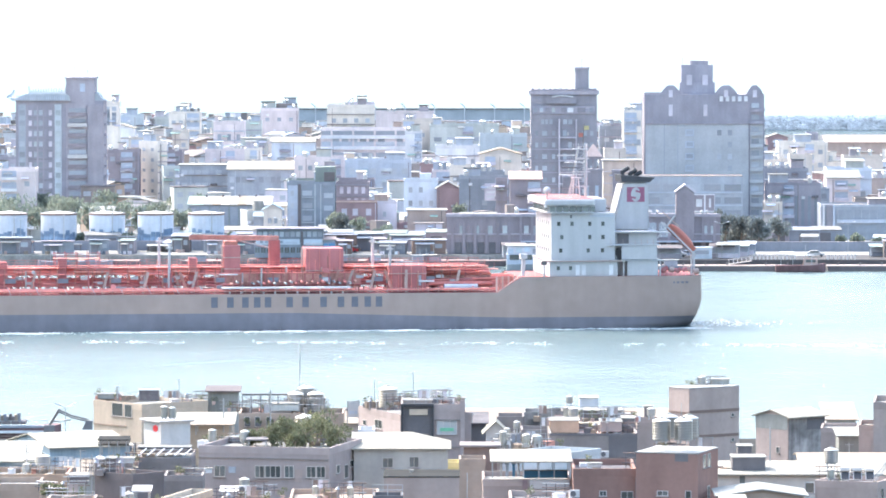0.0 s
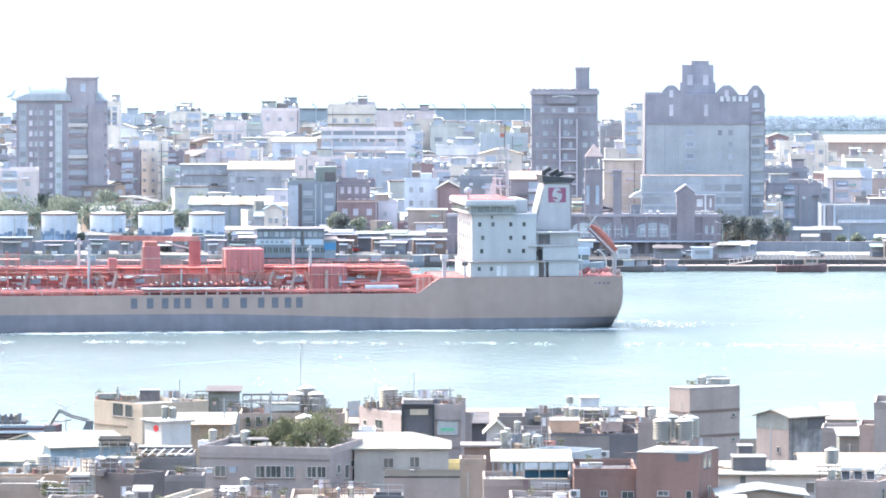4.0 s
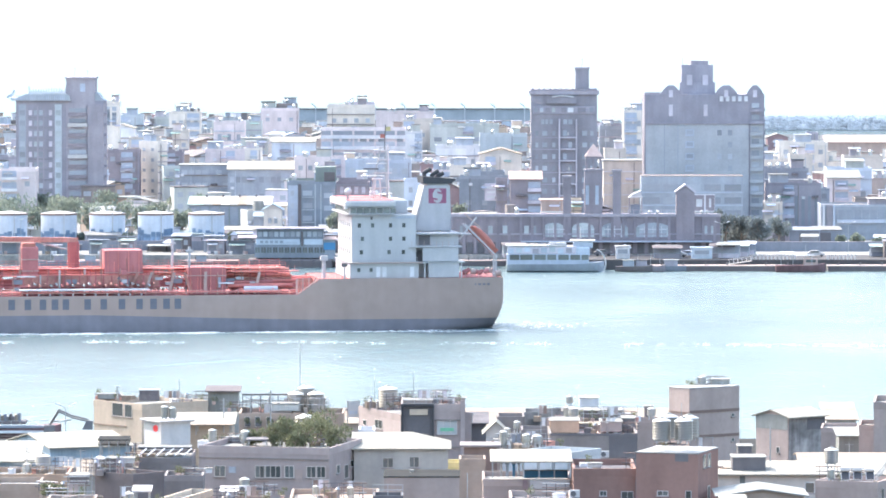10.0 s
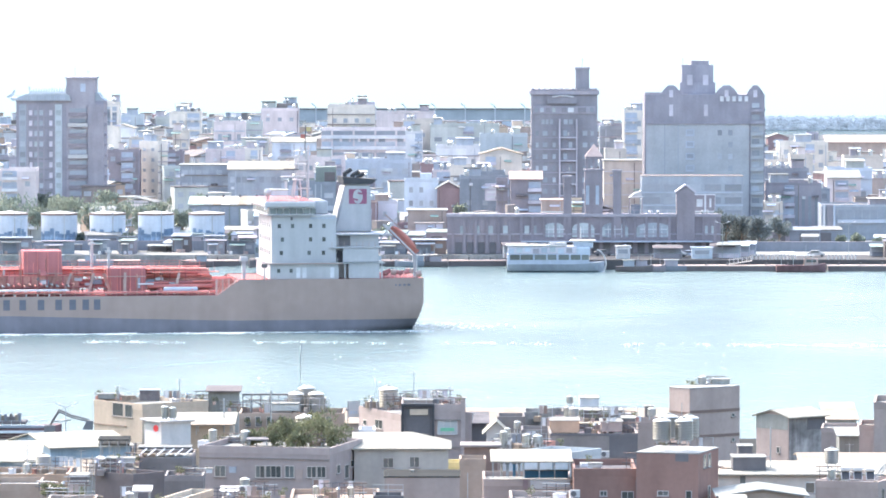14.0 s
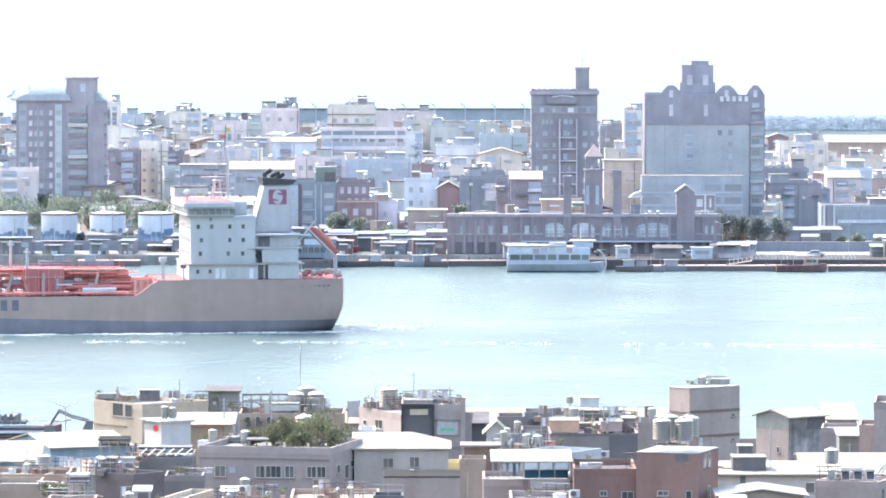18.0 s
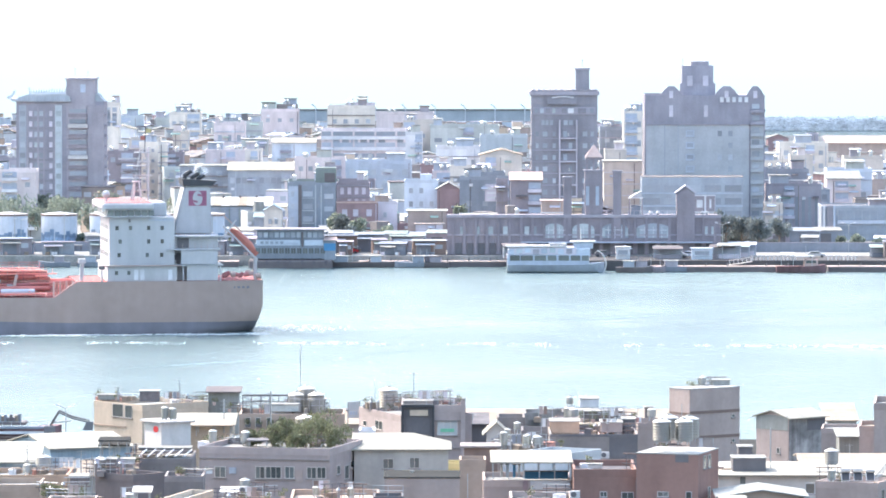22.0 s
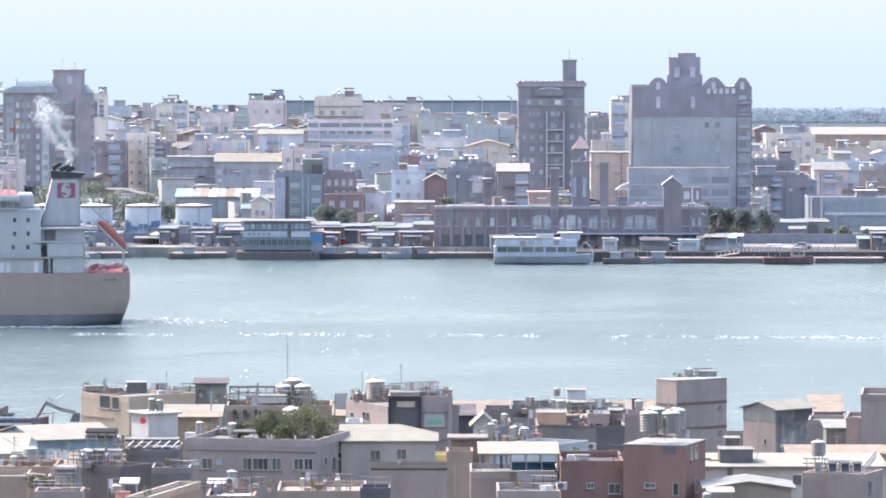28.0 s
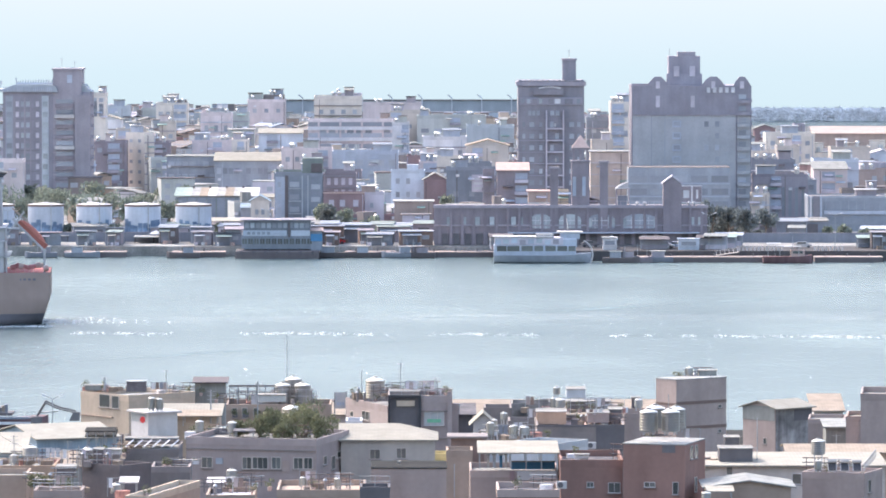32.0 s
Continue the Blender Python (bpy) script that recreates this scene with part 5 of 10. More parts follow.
b = house(50.46, 769.86, 0, 2.87, 6, 3.71, 12.83, "sheet_grey", "grey sheet metal lean-to", roof="pent", top="sheet_grey", rise=0.4, group="buildings on the near shore")
b = house(52, 758.79, -5, 1.92, 9, 4.18, 15.18, "pink_beige", "beige house with flat roof", group="buildings on the near shore")
b = house(56.46, 757.14, -5, 7.46, 12, 4.25, 18.16, "pink_beige", "tall beige rendered apartment block", group="buildings on the near shore")
# left warehouses
b = house(-42.75, 711.0, 25, 9.8, 12.6, 6.18, 16.4, "sheet_blue", "blue sheet warehouse with white gable roof", roof="gable", top="sheet_white", rise=1.15, group="buildings on the near shore")
b = house(-47.4, 679.71, 0, 6.28, 8, 7.53, 17.09, "sheet_blue", "blue sheet store with white roof", roof="pent", top="sheet_white", rise=1.4, group="buildings on the near shore")
b = house(-39.51, 673.86, 0, 3.23, 12, 7.74, 16.2, "sheet_grey", "small store with cream sheet roof", roof="pent", top="sheet_tan", rise=0.6, group="buildings on the near shore")
# middle row
b = house(-31.89, 717.8, 30, 3.82, 4.26, 15.2, 18.66, "white_paint", "white roof room with red disc sign", roof="slab", top="white_paint", category="hut", group="buildings on the near shore", name="roof_room")
face_panel(b, "left", -0.22, 2.72, 3.55, 1.08, "galvanised", "opening", 0.02)
b = house(-28.07, 734.71, 0, 6.53, 8, 12, 16.96, "cream", "tan roof room with cream sheet roof", roof="pent", top="sheet_white", rise=0.7, category="hut", group="buildings on the near shore", name="roof_room")
b = house(-31.82, 716.29, 0, 6.09, 12, 5.98, 14.73, "concrete", "grey concrete house with strutted terrace", group="buildings on the near shore")
b = house(-17.4, 667.12, -14, 14.4, 13.6, 7.87, 19.93, "grey_plaster", "grey rendered apartment house with barred windows", group="buildings on the near shore")
window(b, "front", -4.88, 9.35, 1.25, 1.19)
window(b, "front", -0.45, 9.38, 1.06, 1.31)
window(b, "front", 1.02, 9.41, 1.75, 1.3, 3)
window(b, "front", 2.8, 9.44, 1.06, 1.31)
window(b, "front", 5.23, 9.46, 1.06, 1.25)
window(b, "front", 6.32, 9.48, 1, 1.25)
window(b, "front", -6.35, 9.65, 0.44, 0.42, 1)
face_panel(b, "front", 0, 10.81, 14.4, 0.1, "concrete", "ledge", 0.12)
face_panel(b, "front", -3.5, 9.53, 0.75, 0.65, "blue_grey", "shutter", 0.1)
face_panel(b, "front", 3.86, 9.04, 0.81, 1.31, "pink_beige", "door", 0.05)
window(b, "right", -3.22, 9.53, 1.4, 0.96, 1)
window(b, "right", 0.18, 9.01, 1.65, 1.47, 1)
window(b, "right", 2.79, 9.69, 2.14, 0.72, 1)
tank_at(-24.86, 669.43, 19.42, 0.45, 1.1, 0.5)
tank_at(-21.32, 669.43, 19.39, 0.5, 1, 0.5)
tank_at(-23.51, 672.57, 18.28, 0.3, 0.7, 0.5)
tank_at(-23.05, 678.86, 18.66, 0.3, 0.7, 0.5)
b = house(-4.5, 673.36, 0, 10.16, 11, 7.75, 19.01, "warm_grey", "grey rendered house with broad white sheet roof", roof="hip", top="sheet_white", rise=1.1, group="buildings on the near shore")
window(b, "front", -1.4, 9.86, 1.16, 1.1)
window(b, "front", 1.43, 9.95, 1.1, 1.16)
b = house(3.95, 649.43, 0, 3.48, 4, 17, 21.16, "brown", "brown boarded roof cabin", roof="slab", top="concrete", category="hut", group="buildings on the near shore", name="roof_cabin")
b = house(3.07, 643.64, 0, 2.69, 5, 8.33, 20.19, "tan", "cream stair tower with streaked walls", group="buildings on the near shore")
b = house(1.13, 693.43, 0, 1.7, 4, 6.95, 15.75, "yellow", "yellow rendered house with flat roof", group="buildings on the near shore")
tank_at(6.53, 666.29, 19.3, 0.4, 1.3, 0.5)
tank_at(7.08, 678.86, 18.87, 0.35, 1.1, 0.5)
tank_at(8.29, 691.43, 19.06, 0.4, 0.7, 0.5)
tank_at(10.08, 660, 19.92, 0.5, 0.7, 0.5)
tank_at(8.99, 660, 19.89, 0.35, 0.9, 0.5)
tank_at(8.65, 656.86, 20.14, 0.25, 0.8, 0.5)
tank_at(14.53, 710.29, 20.57, 0.4, 0.7, 0.5)
tank_at(13.83, 691.43, 20.31, 0.35, 1.1, 0.5)
tank_at(14.52, 688.29, 20.71, 0.55, 0.8, 0.5)
tank_at(-6.6, 751.14, 17.3, 1.15, 2.2, 0.3)
b = house(-9.7, 676.0, 0, 1.6, 5, 7.7, 18.3, "grey_plaster", "narrow grey lean-to between two houses", group="buildings on the near shore")
# front row
b = house(-2.04, 609, 0, 7.34, 8, 9.01, 21.4, "pink_beige", "pink beige house with dark tarred roof", roof="plain", top="asphalt", group="buildings on the near shore")
crate(-3.06, 610.01, 21, 0.28, 0.6, 0.56, "white_paint", "vent_pipe", "white roof vent pipe", "vent", 0)
b = house(8.43, 625.71, 0, 8.77, 10, 8.68, 19.8, "pink_beige", "beige house with covered roof terrace", group="buildings on the near shore")
face_panel(b, "front", 2.29, 10.61, 3.96, 0.91, "white_paint", "balcony_wall", 0.15)
face_panel(b, "front", -0.17, 10.61, 0.51, 0.91, "brick_red", "awning", 0.2)
b = house(23.26, 614.46, -17, 6.27, 8, 8.9, 23.29, "red_brown", "red brown tiled apartment house with four steel tanks", roof="plain", top="roof_pale", group="buildings on the near shore")
window(b, "front", -0.42, 10.34, 1.15, 0.53, surround="white_paint")
window(b, "front", 2.2, 10.04, 0.63, 1.27, 1, surround="white_paint")
# Thin dark panel in place of a shaded recess.
face_panel(b, "front", 1.5, 13.96, 1.32, 0.86, "dark_grey", "recess", 0.03)
window(b, "right", -1.46, 13.41, 1.12, 1.32, 1)
window(b, "right", 0.32, 13.38, 1.12, 1.32, 1)
window(b, "right", 0.23, 10.11, 0.9, 1.48, 1)
tank_at(21.64, 612.86, 23.99, 0.9, 1.9, 0.4)
tank_at(23.82, 612.86, 23.99, 0.9, 1.9, 0.4)
tank_at(22.66, 622.29, 23.57, 0.95, 2, 0.4)
tank_at(24.7, 622.29, 23.56, 0.95, 1.9, 0.4)
b = house(16.01, 618.86, 0, 6.15, 12, 8.81, 21.52, "red_brown", "red brown tiled house with sunken roof", top="dark_deck", edge="red_brown", group="buildings on the near shore")
window(b, "front", 2.24, 9.94, 1.23, 1.06, surround="white_paint")
window(b, "front", -0.14, 10.24, 0.73, 0.56, surround="white_paint")
crate(15.13, 616.6, 21.38, 1.35, 1.2, 0.34, "white_paint", "roof_hatch", "white painted roof hatch cover", "hatch", 0)
b = house(9.3, 589.07, 0, 5.86, 9, 9.4, 21.02, "brown", "brown house with sunken dark roof", top="dark_deck", edge="pink_beige", group="buildings on the near shore")
air_unit(12.38, 581.43, 21.35, 0)
b = house(37.51, 642.93, 0, 18.45, 13, 8.34, 18.88, "sand", "cream rendered hall with pale sheet roof", roof="pent", top="sheet_white", rise=0.25, group="buildings on the near shore")
window(b, "front", -6.73, 10.1, 0.7, 0.87, 1)
crate(31.6, 641.57, 19.09, 3.44, 4, 1.34, "dark_grey", "roof_plant", "dark louvred roof plant box", "plant box", 0)
crate(32.95, 677.21, 17.4, 1.54, 3, 1.36, "dark_grey", "roof_plant", "dark louvred roof plant box", "plant box", 0)
b = house(31.19, 609, 0, 8.16, 8, 9.01, 19.46, "tan", "tan lean-to with gable roof", roof="cross", top="sheet_grey", rise=0.6, group="buildings on the near shore")
b = house(41.31, 620.18, -20, 6.43, 6.56, 8.79, 19.91, "pink_beige", "grey beige house with roof solar heaters", top="white_paint", group="buildings on the near shore")
window(b, "front", -3.77, 10.36, 1, 1.1, 1, surround="white_paint")
window(b, "right", -1.53, 9.69, 1.04, 1.33, 1)
tank_at(38.81, 619.14, 19.99, 0.7, 1.3, 1.6)
tank_at(38.51, 614.43, 20.19, 0.35, 0.8, 0.3)
b = house(44.34, 664.5, 0, 12.33, 9, 7.92, 18.36, "tan", "hall with pale tan sheet roof", roof="gable", top="sheet_tan", rise=0.5, group="buildings on the near shore")
b = house(-31.55, 624.15, -40, 5.19, 4.6, 8.71, 20.31, "charcoal", "dark grey house with roof sheds", top="concrete", group="buildings on the near shore")
b = house(-26.93, 647.29, 0, 3.99, 6, 8.26, 18.23, "concrete", "low grey house with flat roof", group="buildings on the near shore")
b = house(-41.95, 633.07, 0, 7.85, 9, 8.53, 19.65, "orange_tan", "orange tan house with flat roof", group="buildings on the near shore")
b = house(-42.11, 613.71, 0, 4.78, 8, 8.91, 20.28, "tan", "beige house with flat roof", group="buildings on the near shore")
tank_at(-40.74, 631.71, 19.85, 0.75, 0.9, 0.5)
tank_at(-42.36, 631.71, 19.22, 0.45, 0.7, 0.5)
tank_at(-34.7, 628.57, 19.58, 0.7, 1.2, 0.5)
tank_at(-38.3, 606.57, 19.08, 0.35, 0.7, 0.5)
tank_at(-36.31, 606.57, 18.63, 0.35, 0.7, 0.5)
tank_at(-33.83, 634.86, 19.68, 0.4, 0.7, 0.5)
b = house(-10.37, 594.79, 0, 8.33, 11, 9.28, 20.61, "tan", "tan house with flat roof at the foot of the slope", top="tan", group="buildings on the near shore")
tank_at(-12.16, 594, 20.16, 0.3, 0.7, 0.5)
tank_at(-8.86, 594, 20.05, 0.3, 0.7, 0.5)
tank_at(-19.33, 605, 19.84, 0.5, 0.8, 0.5)
b = house(-25.79, 599.79, -14, 2.25, 17.85, 9.19, 19.88, "tan", "cream streaked house with sunken blue roof", top="sheet_blue", edge="cream", group="buildings on the near shore")
b = house(-18.82, 589.07, 0, 4.53, 9, 9.4, 20.54, "tan", "tan house with flat roof", top="pale_grey", group="buildings on the near shore")
b = house(-5.03, 570.86, 0, 2.75, 4, 15, 22.65, "dark_grey", "dark stair head with railing", top="dark_deck", category="hut", group="buildings on the near shore", name="stair_head")
railing(-6.41, 568.86, -3.66, 568.86, 22.7, 0.94)
b = house(-35.64, 596.5, 0, 4.6, 5, 9.25, 20.14, "pink_beige", "beige house with planted roof", top="soil", group="buildings on the near shore")
# rooftop clutter
mast(-17.9, 778.3, 15.0, 8.4, 0.06, arms=0)
mast(-41.2, 785.71, 16.19, 1.58, 0.12, arms=1)
mast(-33.73, 793.57, 15.27, 2.9, 0.05, arms=1)
mast(-3.5, 744.86, 19.09, 3.26, 0.05, arms=1)
mast(-25.81, 730.71, 16.09, 4, 0.09, arms=3)
mast(-20.5, 738.57, 14.81, 5.73, 0.09, arms=3)
mast(3.61, 754.29, 15.32, 1.38, 0.05, arms=2)
mast(-35.39, 625.43, 16.71, 5.15, 0.07, arms=2)
mast(-5.39, 606.57, 19.49, 1.94, 0.05, arms=0)
mast(2.37, 597.14, 19.21, 3.17, 0.05, arms=0)
railing(-44.91, 798.29, -38.73, 798.29, 15.29, 0.73)
railing(-36.69, 801.43, -30.34, 801.43, 14.49, 0.88)
railing(-10.21, 754.29, -7.94, 754.29, 17.32, 0.96)
railing(-25.4, 773.14, -18.35, 773.14, 15.53, 1.84)
railing(15.18, 710.29, 18.74, 710.29, 20.12, 0.78)
railing(-4.8, 748, 0.65, 748, 18.25, 0.75)
# things on and between the near roofs
canopy(8.86, 623.64, 19.99, 8.19, 9, 1.92, "sheet_white", 6, "white sheet canopy over a roof terrace", 0.5)
canopy(-27.77, 725.86, 16.36, 6.45, 6, 1.32, "sheet_tan", 4, "cream sheet canopy beside a roof room", 0.3)
canopy(-19.92, 667.79, 19.5, 2.37, 3, 0.73, "dark_grey", 2, "small dark flat canopy on a roof", 0.05)
canopy(-11.03, 765.21, 14.12, 1.95, 3, 2.23, "dark_grey", 2, "small dark roof shelter", 0.05)
canopy(-36.07, 681.36, 17.27, 3.4, 5, 1.55, "asphalt", 3, "small canopy over a cluttered terrace", 0.3)
canopy(-33.89, 637.36, 19.13, 3.47, 5, 1.04, "asphalt", 4, "grey sheet canopy over a cluttered roof", 0.3)
canopy(28.01, 598.64, 18.99, 2.72, 3, 0.87, "sheet_white", 2, "small white sheet awning over a yard", 0.3)
canopy(-29.17, 601.79, 18.94, 1.91, 3, 1.54, "white_paint", 2, "small white awning over a roof stair", 0.3)
canopy(-20.58, 598.64, 19.65, 1.9, 3, 1.04, "white_paint", 2, "small white awning on a roof", 0.3)
crate(10.41, 623.96, 19.65, 4.38, 0.2, 0.74, "blue_cloth", "tarpaulin", "blue tarpaulin hung along a terrace", "tarpaulin", 0)
crate(5.92, 627.05, 19.56, 0.23, 0.1, 1.26, "white_paint", "hanging_cloth", "cloth hung to dry under a terrace roof", "cloth", 0)
crate(6.52, 627.05, 19.56, 0.29, 0.1, 1.26, "slate", "hanging_cloth", "cloth hung to dry under a terrace roof", "cloth", 0)
crate(7.2, 627.05, 19.56, 0.29, 0.1, 1.26, "blue_cloth", "hanging_cloth", "cloth hung to dry under a terrace roof", "cloth", 0)
crate(7.69, 627.05, 19.56, 0.23, 0.1, 1.26, "pale_grey", "hanging_cloth", "cloth hung to dry under a terrace roof", "cloth", 0)
tree(-16.64, 700.86, 7.5, 12.2, 2.93, "dense green tree between grey houses", 3600, "leaf", 0.19, 3, "tree")
tree(-11.9, 696.14, 7.5, 12.6, 3.1, "dense green tree between grey houses", 3200, "leaf", 0.19, 5, "tree")
tree(-14.14, 688.29, 7.6, 13.12, 1.88, "dense green tree between grey houses", 1800, "leaf", 0.19, 6, "tree")
tree(-18.45, 685.14, 7.6, 12.29, 1.25, "small green tree between houses", 700, "leaf", 0.22, 8, "tree")
for i, (tx, ty, th, tr) in enumerate(((-18.4, 668.0, 2.5, 1.2), (-17.0, 671.2, 3.3, 1.2), (-14.8, 667.2, 3.0, 1.4), (-13.2, 669.8, 3.7, 1.7), (-11.7, 667.0, 2.7, 1.3), (-20.2, 669.5, 1.8, 1.2), (-15.9, 664.6, 1.8, 1.0))):
    tree(tx, ty, 19.2, th, tr, "leafy grey green shrub in the roof garden", 760, "leaf", 0.17, 140 + i, "shrub", True)
tree(-38.74, 606.57, 18.82, 1.66, 0.72, "leafy shrub on a planted roof", 260, "leaf", 0.16, 20, "shrub")
tree(-37.74, 606.57, 18.82, 1.5, 0.83, "leafy shrub on a planted roof", 260, "leaf", 0.16, 21, "shrub")
tree(-36.53, 606.57, 18.82, 1.22, 0.72, "leafy shrub on a planted roof", 260, "leaf", 0.16, 22, "shrub")
tree(-35.53, 606.57, 18.82, 0.89, 0.61, "leafy shrub on a planted roof", 260, "leaf", 0.16, 23, "shrub")
excavator_barge(-65.2, 930.29, 16)
digging_arm(-58.6, 924, 2.3, ((0, 0), (1.4, 2.25), (3.4, 1.35), (5.9, 0.75)))
lamp_post(-54.1, 889.43, 1.6, 5.92, 1.2)
solar_heater(32.81, 744.86, 20.35, 0)
solar_heater(34.03, 744.86, 20.35, 25)
solar_heater(40.32, 620.71, 19.73, 0)
solar_heater(41.57, 620.71, 19.73, 0)
solar_heater(42.81, 620.71, 19.73, 0)
railing(43.16, 617.57, 45.81, 636.43, 19.78, 0.9)
sign_disc(-33.08, 713.74, 17.84, 0.38)
strut(-34.56, 704, 15.5, -33.96, 710.29, 15.77)
strut(-33.53, 704, 15.5, -32.92, 710.29, 15.77)
strut(-32.5, 704, 15.5, -31.88, 710.29, 15.77)
strut(-31.48, 704, 15.5, -30.85, 710.29, 15.77)
strut(-30.45, 704, 15.5, -29.81, 710.29, 15.77)
strut(-29.42, 704, 15.5, -28.78, 710.29, 15.77)
crate(-31.88, 711.79, 15.71, 5.96, 3, 0.19, "dark_grey", "terrace_deck", "dark edged terrace deck", "terrace", 0)
clutter(-20.17, 671.43, 19.02, 6, 4, 5, 1)
clutter(-23.94, 674.57, 18.77, 6, 4, 6, 2)
clutter(-12.18, 668.29, 19.09, 6, 4, 5, 3)
clutter(-33.1, 627.93, 19.68, 4, 5, 9, 4)
clutter(-40.34, 634.21, 19.27, 5, 5, 8, 5)
clutter(-2.07, 746.86, 18.26, 6, 4, 10, 6)
clutter(-19.8, 777.21, 14.99, 10, 5, 12, 7)
clutter(-31.07, 794, 14.88, 6, 4, 7, 8)
clutter(-41.09, 792.43, 15.5, 5, 4, 7, 9)
clutter(16.42, 696.57, 19.9, 6, 4, 9, 10)
clutter(18.57, 682.43, 19.59, 6, 4, 6, 11)
clutter(13.64, 684, 19.47, 4, 4, 5, 12)
clutter(7.86, 668.79, 19.09, 6, 5, 9, 13)
clutter(24.3, 622.21, 22.11, 5, 3, 4, 14)
clutter(16.34, 621.64, 20.77, 6, 5, 4, 15)
clutter(9.11, 591.79, 20.31, 6, 5, 5, 16)
clutter(-11.94, 596.5, 19.9, 8, 5, 6, 17)
clutter(-18.83, 591.29, 19.99, 5, 4, 7, 18)
clutter(-35.96, 598.64, 19.52, 6, 3, 6, 19)
clutter(-6.86, 751.57, 17.24, 4, 4, 5, 20)
clutter(-33.92, 717.5, 14, 5, 5, 6, 21)
clutter(40.72, 623.21, 19.16, 6, 5, 5, 22)
clutter(29.82, 746.86, 19.9, 5, 4, 3, 23)
cable((-25.8, 730.71, 19.96), (-20.49, 738.57, 20.35), 0.8)
cable((-35.37, 625.43, 21.57), (-29.62, 636.43, 19.7), 0.8)
cable((-44.66, 644.29, 21.53), (-35.37, 625.43, 21.57), 1.0)
cable((-41.2, 785.71, 17.62), (-30.04, 793.57, 16.06), 0.6)
cable((-20.49, 738.57, 19.54), (-12.31, 770, 15.47), 0.9)
air_unit(17.56, 672.57, 17.77, 0)
air_unit(-19.09, 594, 20.69, 0)
air_unit(15.3, 672.57, 17.77, 0)
crate(-24.92, 659.67, 17.21, 0.72, 0.6, 0.42, "pale_grey", "wall_unit", "grey wall-mounted air unit", "air conditioner", 0)
root = thing("sign_board", pose(-10.9, 758.0, 15.3), "white roof sign panel with plain dark bars on posts", "sign")
slab("panel", root, (0, 0, 1.55), (1.3, 0.08, 2.0), "white_paint")
for u in (-0.72, 0.72):
    slab("post", root, (u, 0, 1.3), (0.1, 0.1, 2.6), "dark_grey")
for i in range(3):
    slab("sign_bar", root, (-0.32 + i * 0.32, -0.06, 1.15), (0.22, 0.04, 0.42), "slate")
# low roofs in the middle
b = house(8.46, 676.07, 0, 6.56, 7, 7.68, 18.82, "pink_beige", "low beige house with tank cluster", group="buildings on the near shore")
b = house(6.02, 701.79, 0, 2.17, 5, 6.59, 18.62, "white_paint", "small white tent-roofed store", roof="cross", top="sheet_white", rise=1, group="buildings on the near shore")
b = house(8.32, 697.07, 0, 2.53, 5, 6.79, 18.41, "weathered", "stained concrete house with flat roof", group="buildings on the near shore")
b = house(10.51, 703.86, 0, 3.19, 6, 6.51, 18.69, "concrete", "grey concrete house with flat roof", group="buildings on the near shore")
b = house(-8.48, 693.93, 0, 1.76, 5, 6.93, 19.41, "pale_grey", "pale grey house with flat roof", group="buildings on the near shore")
b = house(6.66, 821.14, 0, 1.79, 8, 1.68, 10.07, "tan", "tan quayside house with flat roof", group="buildings on the near shore")
b = house(11.38, 650.3, 58.88, 10.44, 6, 8.2, 20.35, "green_grey", "grey green terrace house with parapet", group="buildings on the near shore")
b = house(43.68, 882.5, 0, 2.41, 5, -1.35, 0.65, "slate", "small dark quay building with flat roof", group="buildings on the near shore")
crate(9.41, 679.36, 18.26, 4.02, 1, 0.25, "green_grey", "planter", "long green roof planter", "planter", 0)
# more roof clutter on the near shore
clutter(-33.78, 624.29, 19.94, 5, 4, 10, 41)
clutter(-32.56, 633.71, 19.97, 3, 4, 6, 42)
clutter(-41.49, 633.71, 19.27, 5, 4, 7, 43)
clutter(-36.8, 608.07, 19.58, 5, 3, 4, 44)
clutter(-28.81, 597.07, 19.22, 4, 3, 3, 46)
clutter(-27.18, 648.93, 17.62, 4, 3, 4, 47)
clutter(-23.33, 776.71, 15.06, 7, 4, 10, 48)
clutter(-17.01, 778.29, 14.95, 6, 4, 8, 49)
clutter(-33.36, 796.64, 14.66, 6, 3, 6, 50)
clutter(-43.42, 795.07, 15.42, 3, 3, 5, 51)
clutter(-7.58, 754.21, 17.36, 5, 3, 8, 52)
clutter(-4.11, 747.93, 18.15, 4, 3, 8, 53)
clutter(0.65, 749.5, 18.04, 3, 3, 5, 54)
clutter(8.47, 668.29, 19.09, 6, 4, 10, 55)
clutter(16.75, 683.5, 19.59, 6, 3, 9, 56)
clutter(14.92, 685.07, 19.47, 5, 3, 7, 57)
clutter(19.82, 692.93, 20.13, 4, 3, 8, 58)
clutter(12.6, 694.5, 20.02, 4, 3, 6, 59)
clutter(23.51, 623.79, 22.1, 6, 3, 5, 60)
clutter(40.82, 623.79, 19.03, 5, 3, 5, 61)
clutter(30.95, 642.64, 18.61, 5, 3, 5, 62)
clutter(-9.75, 593.93, 20.04, 5, 3, 5, 63)
clutter(-24.55, 674.07, 18.84, 4, 3, 7, 64)
clutter(-15.86, 669.36, 18.96, 6, 3, 6, 65)
clutter(32.88, 746.36, 20.03, 4, 3, 5, 66)
clutter(10.22, 662.57, 19.34, 5, 2, 6, 67)
clutter(-18.18, 604.43, 19.52, 4, 2, 5, 68)
tank_at(-31.88, 710.29, 19.1, 0.4, 1.2, 0.3)
tank_at(-30.97, 710.29, 19.07, 0.4, 1.1, 0.3)
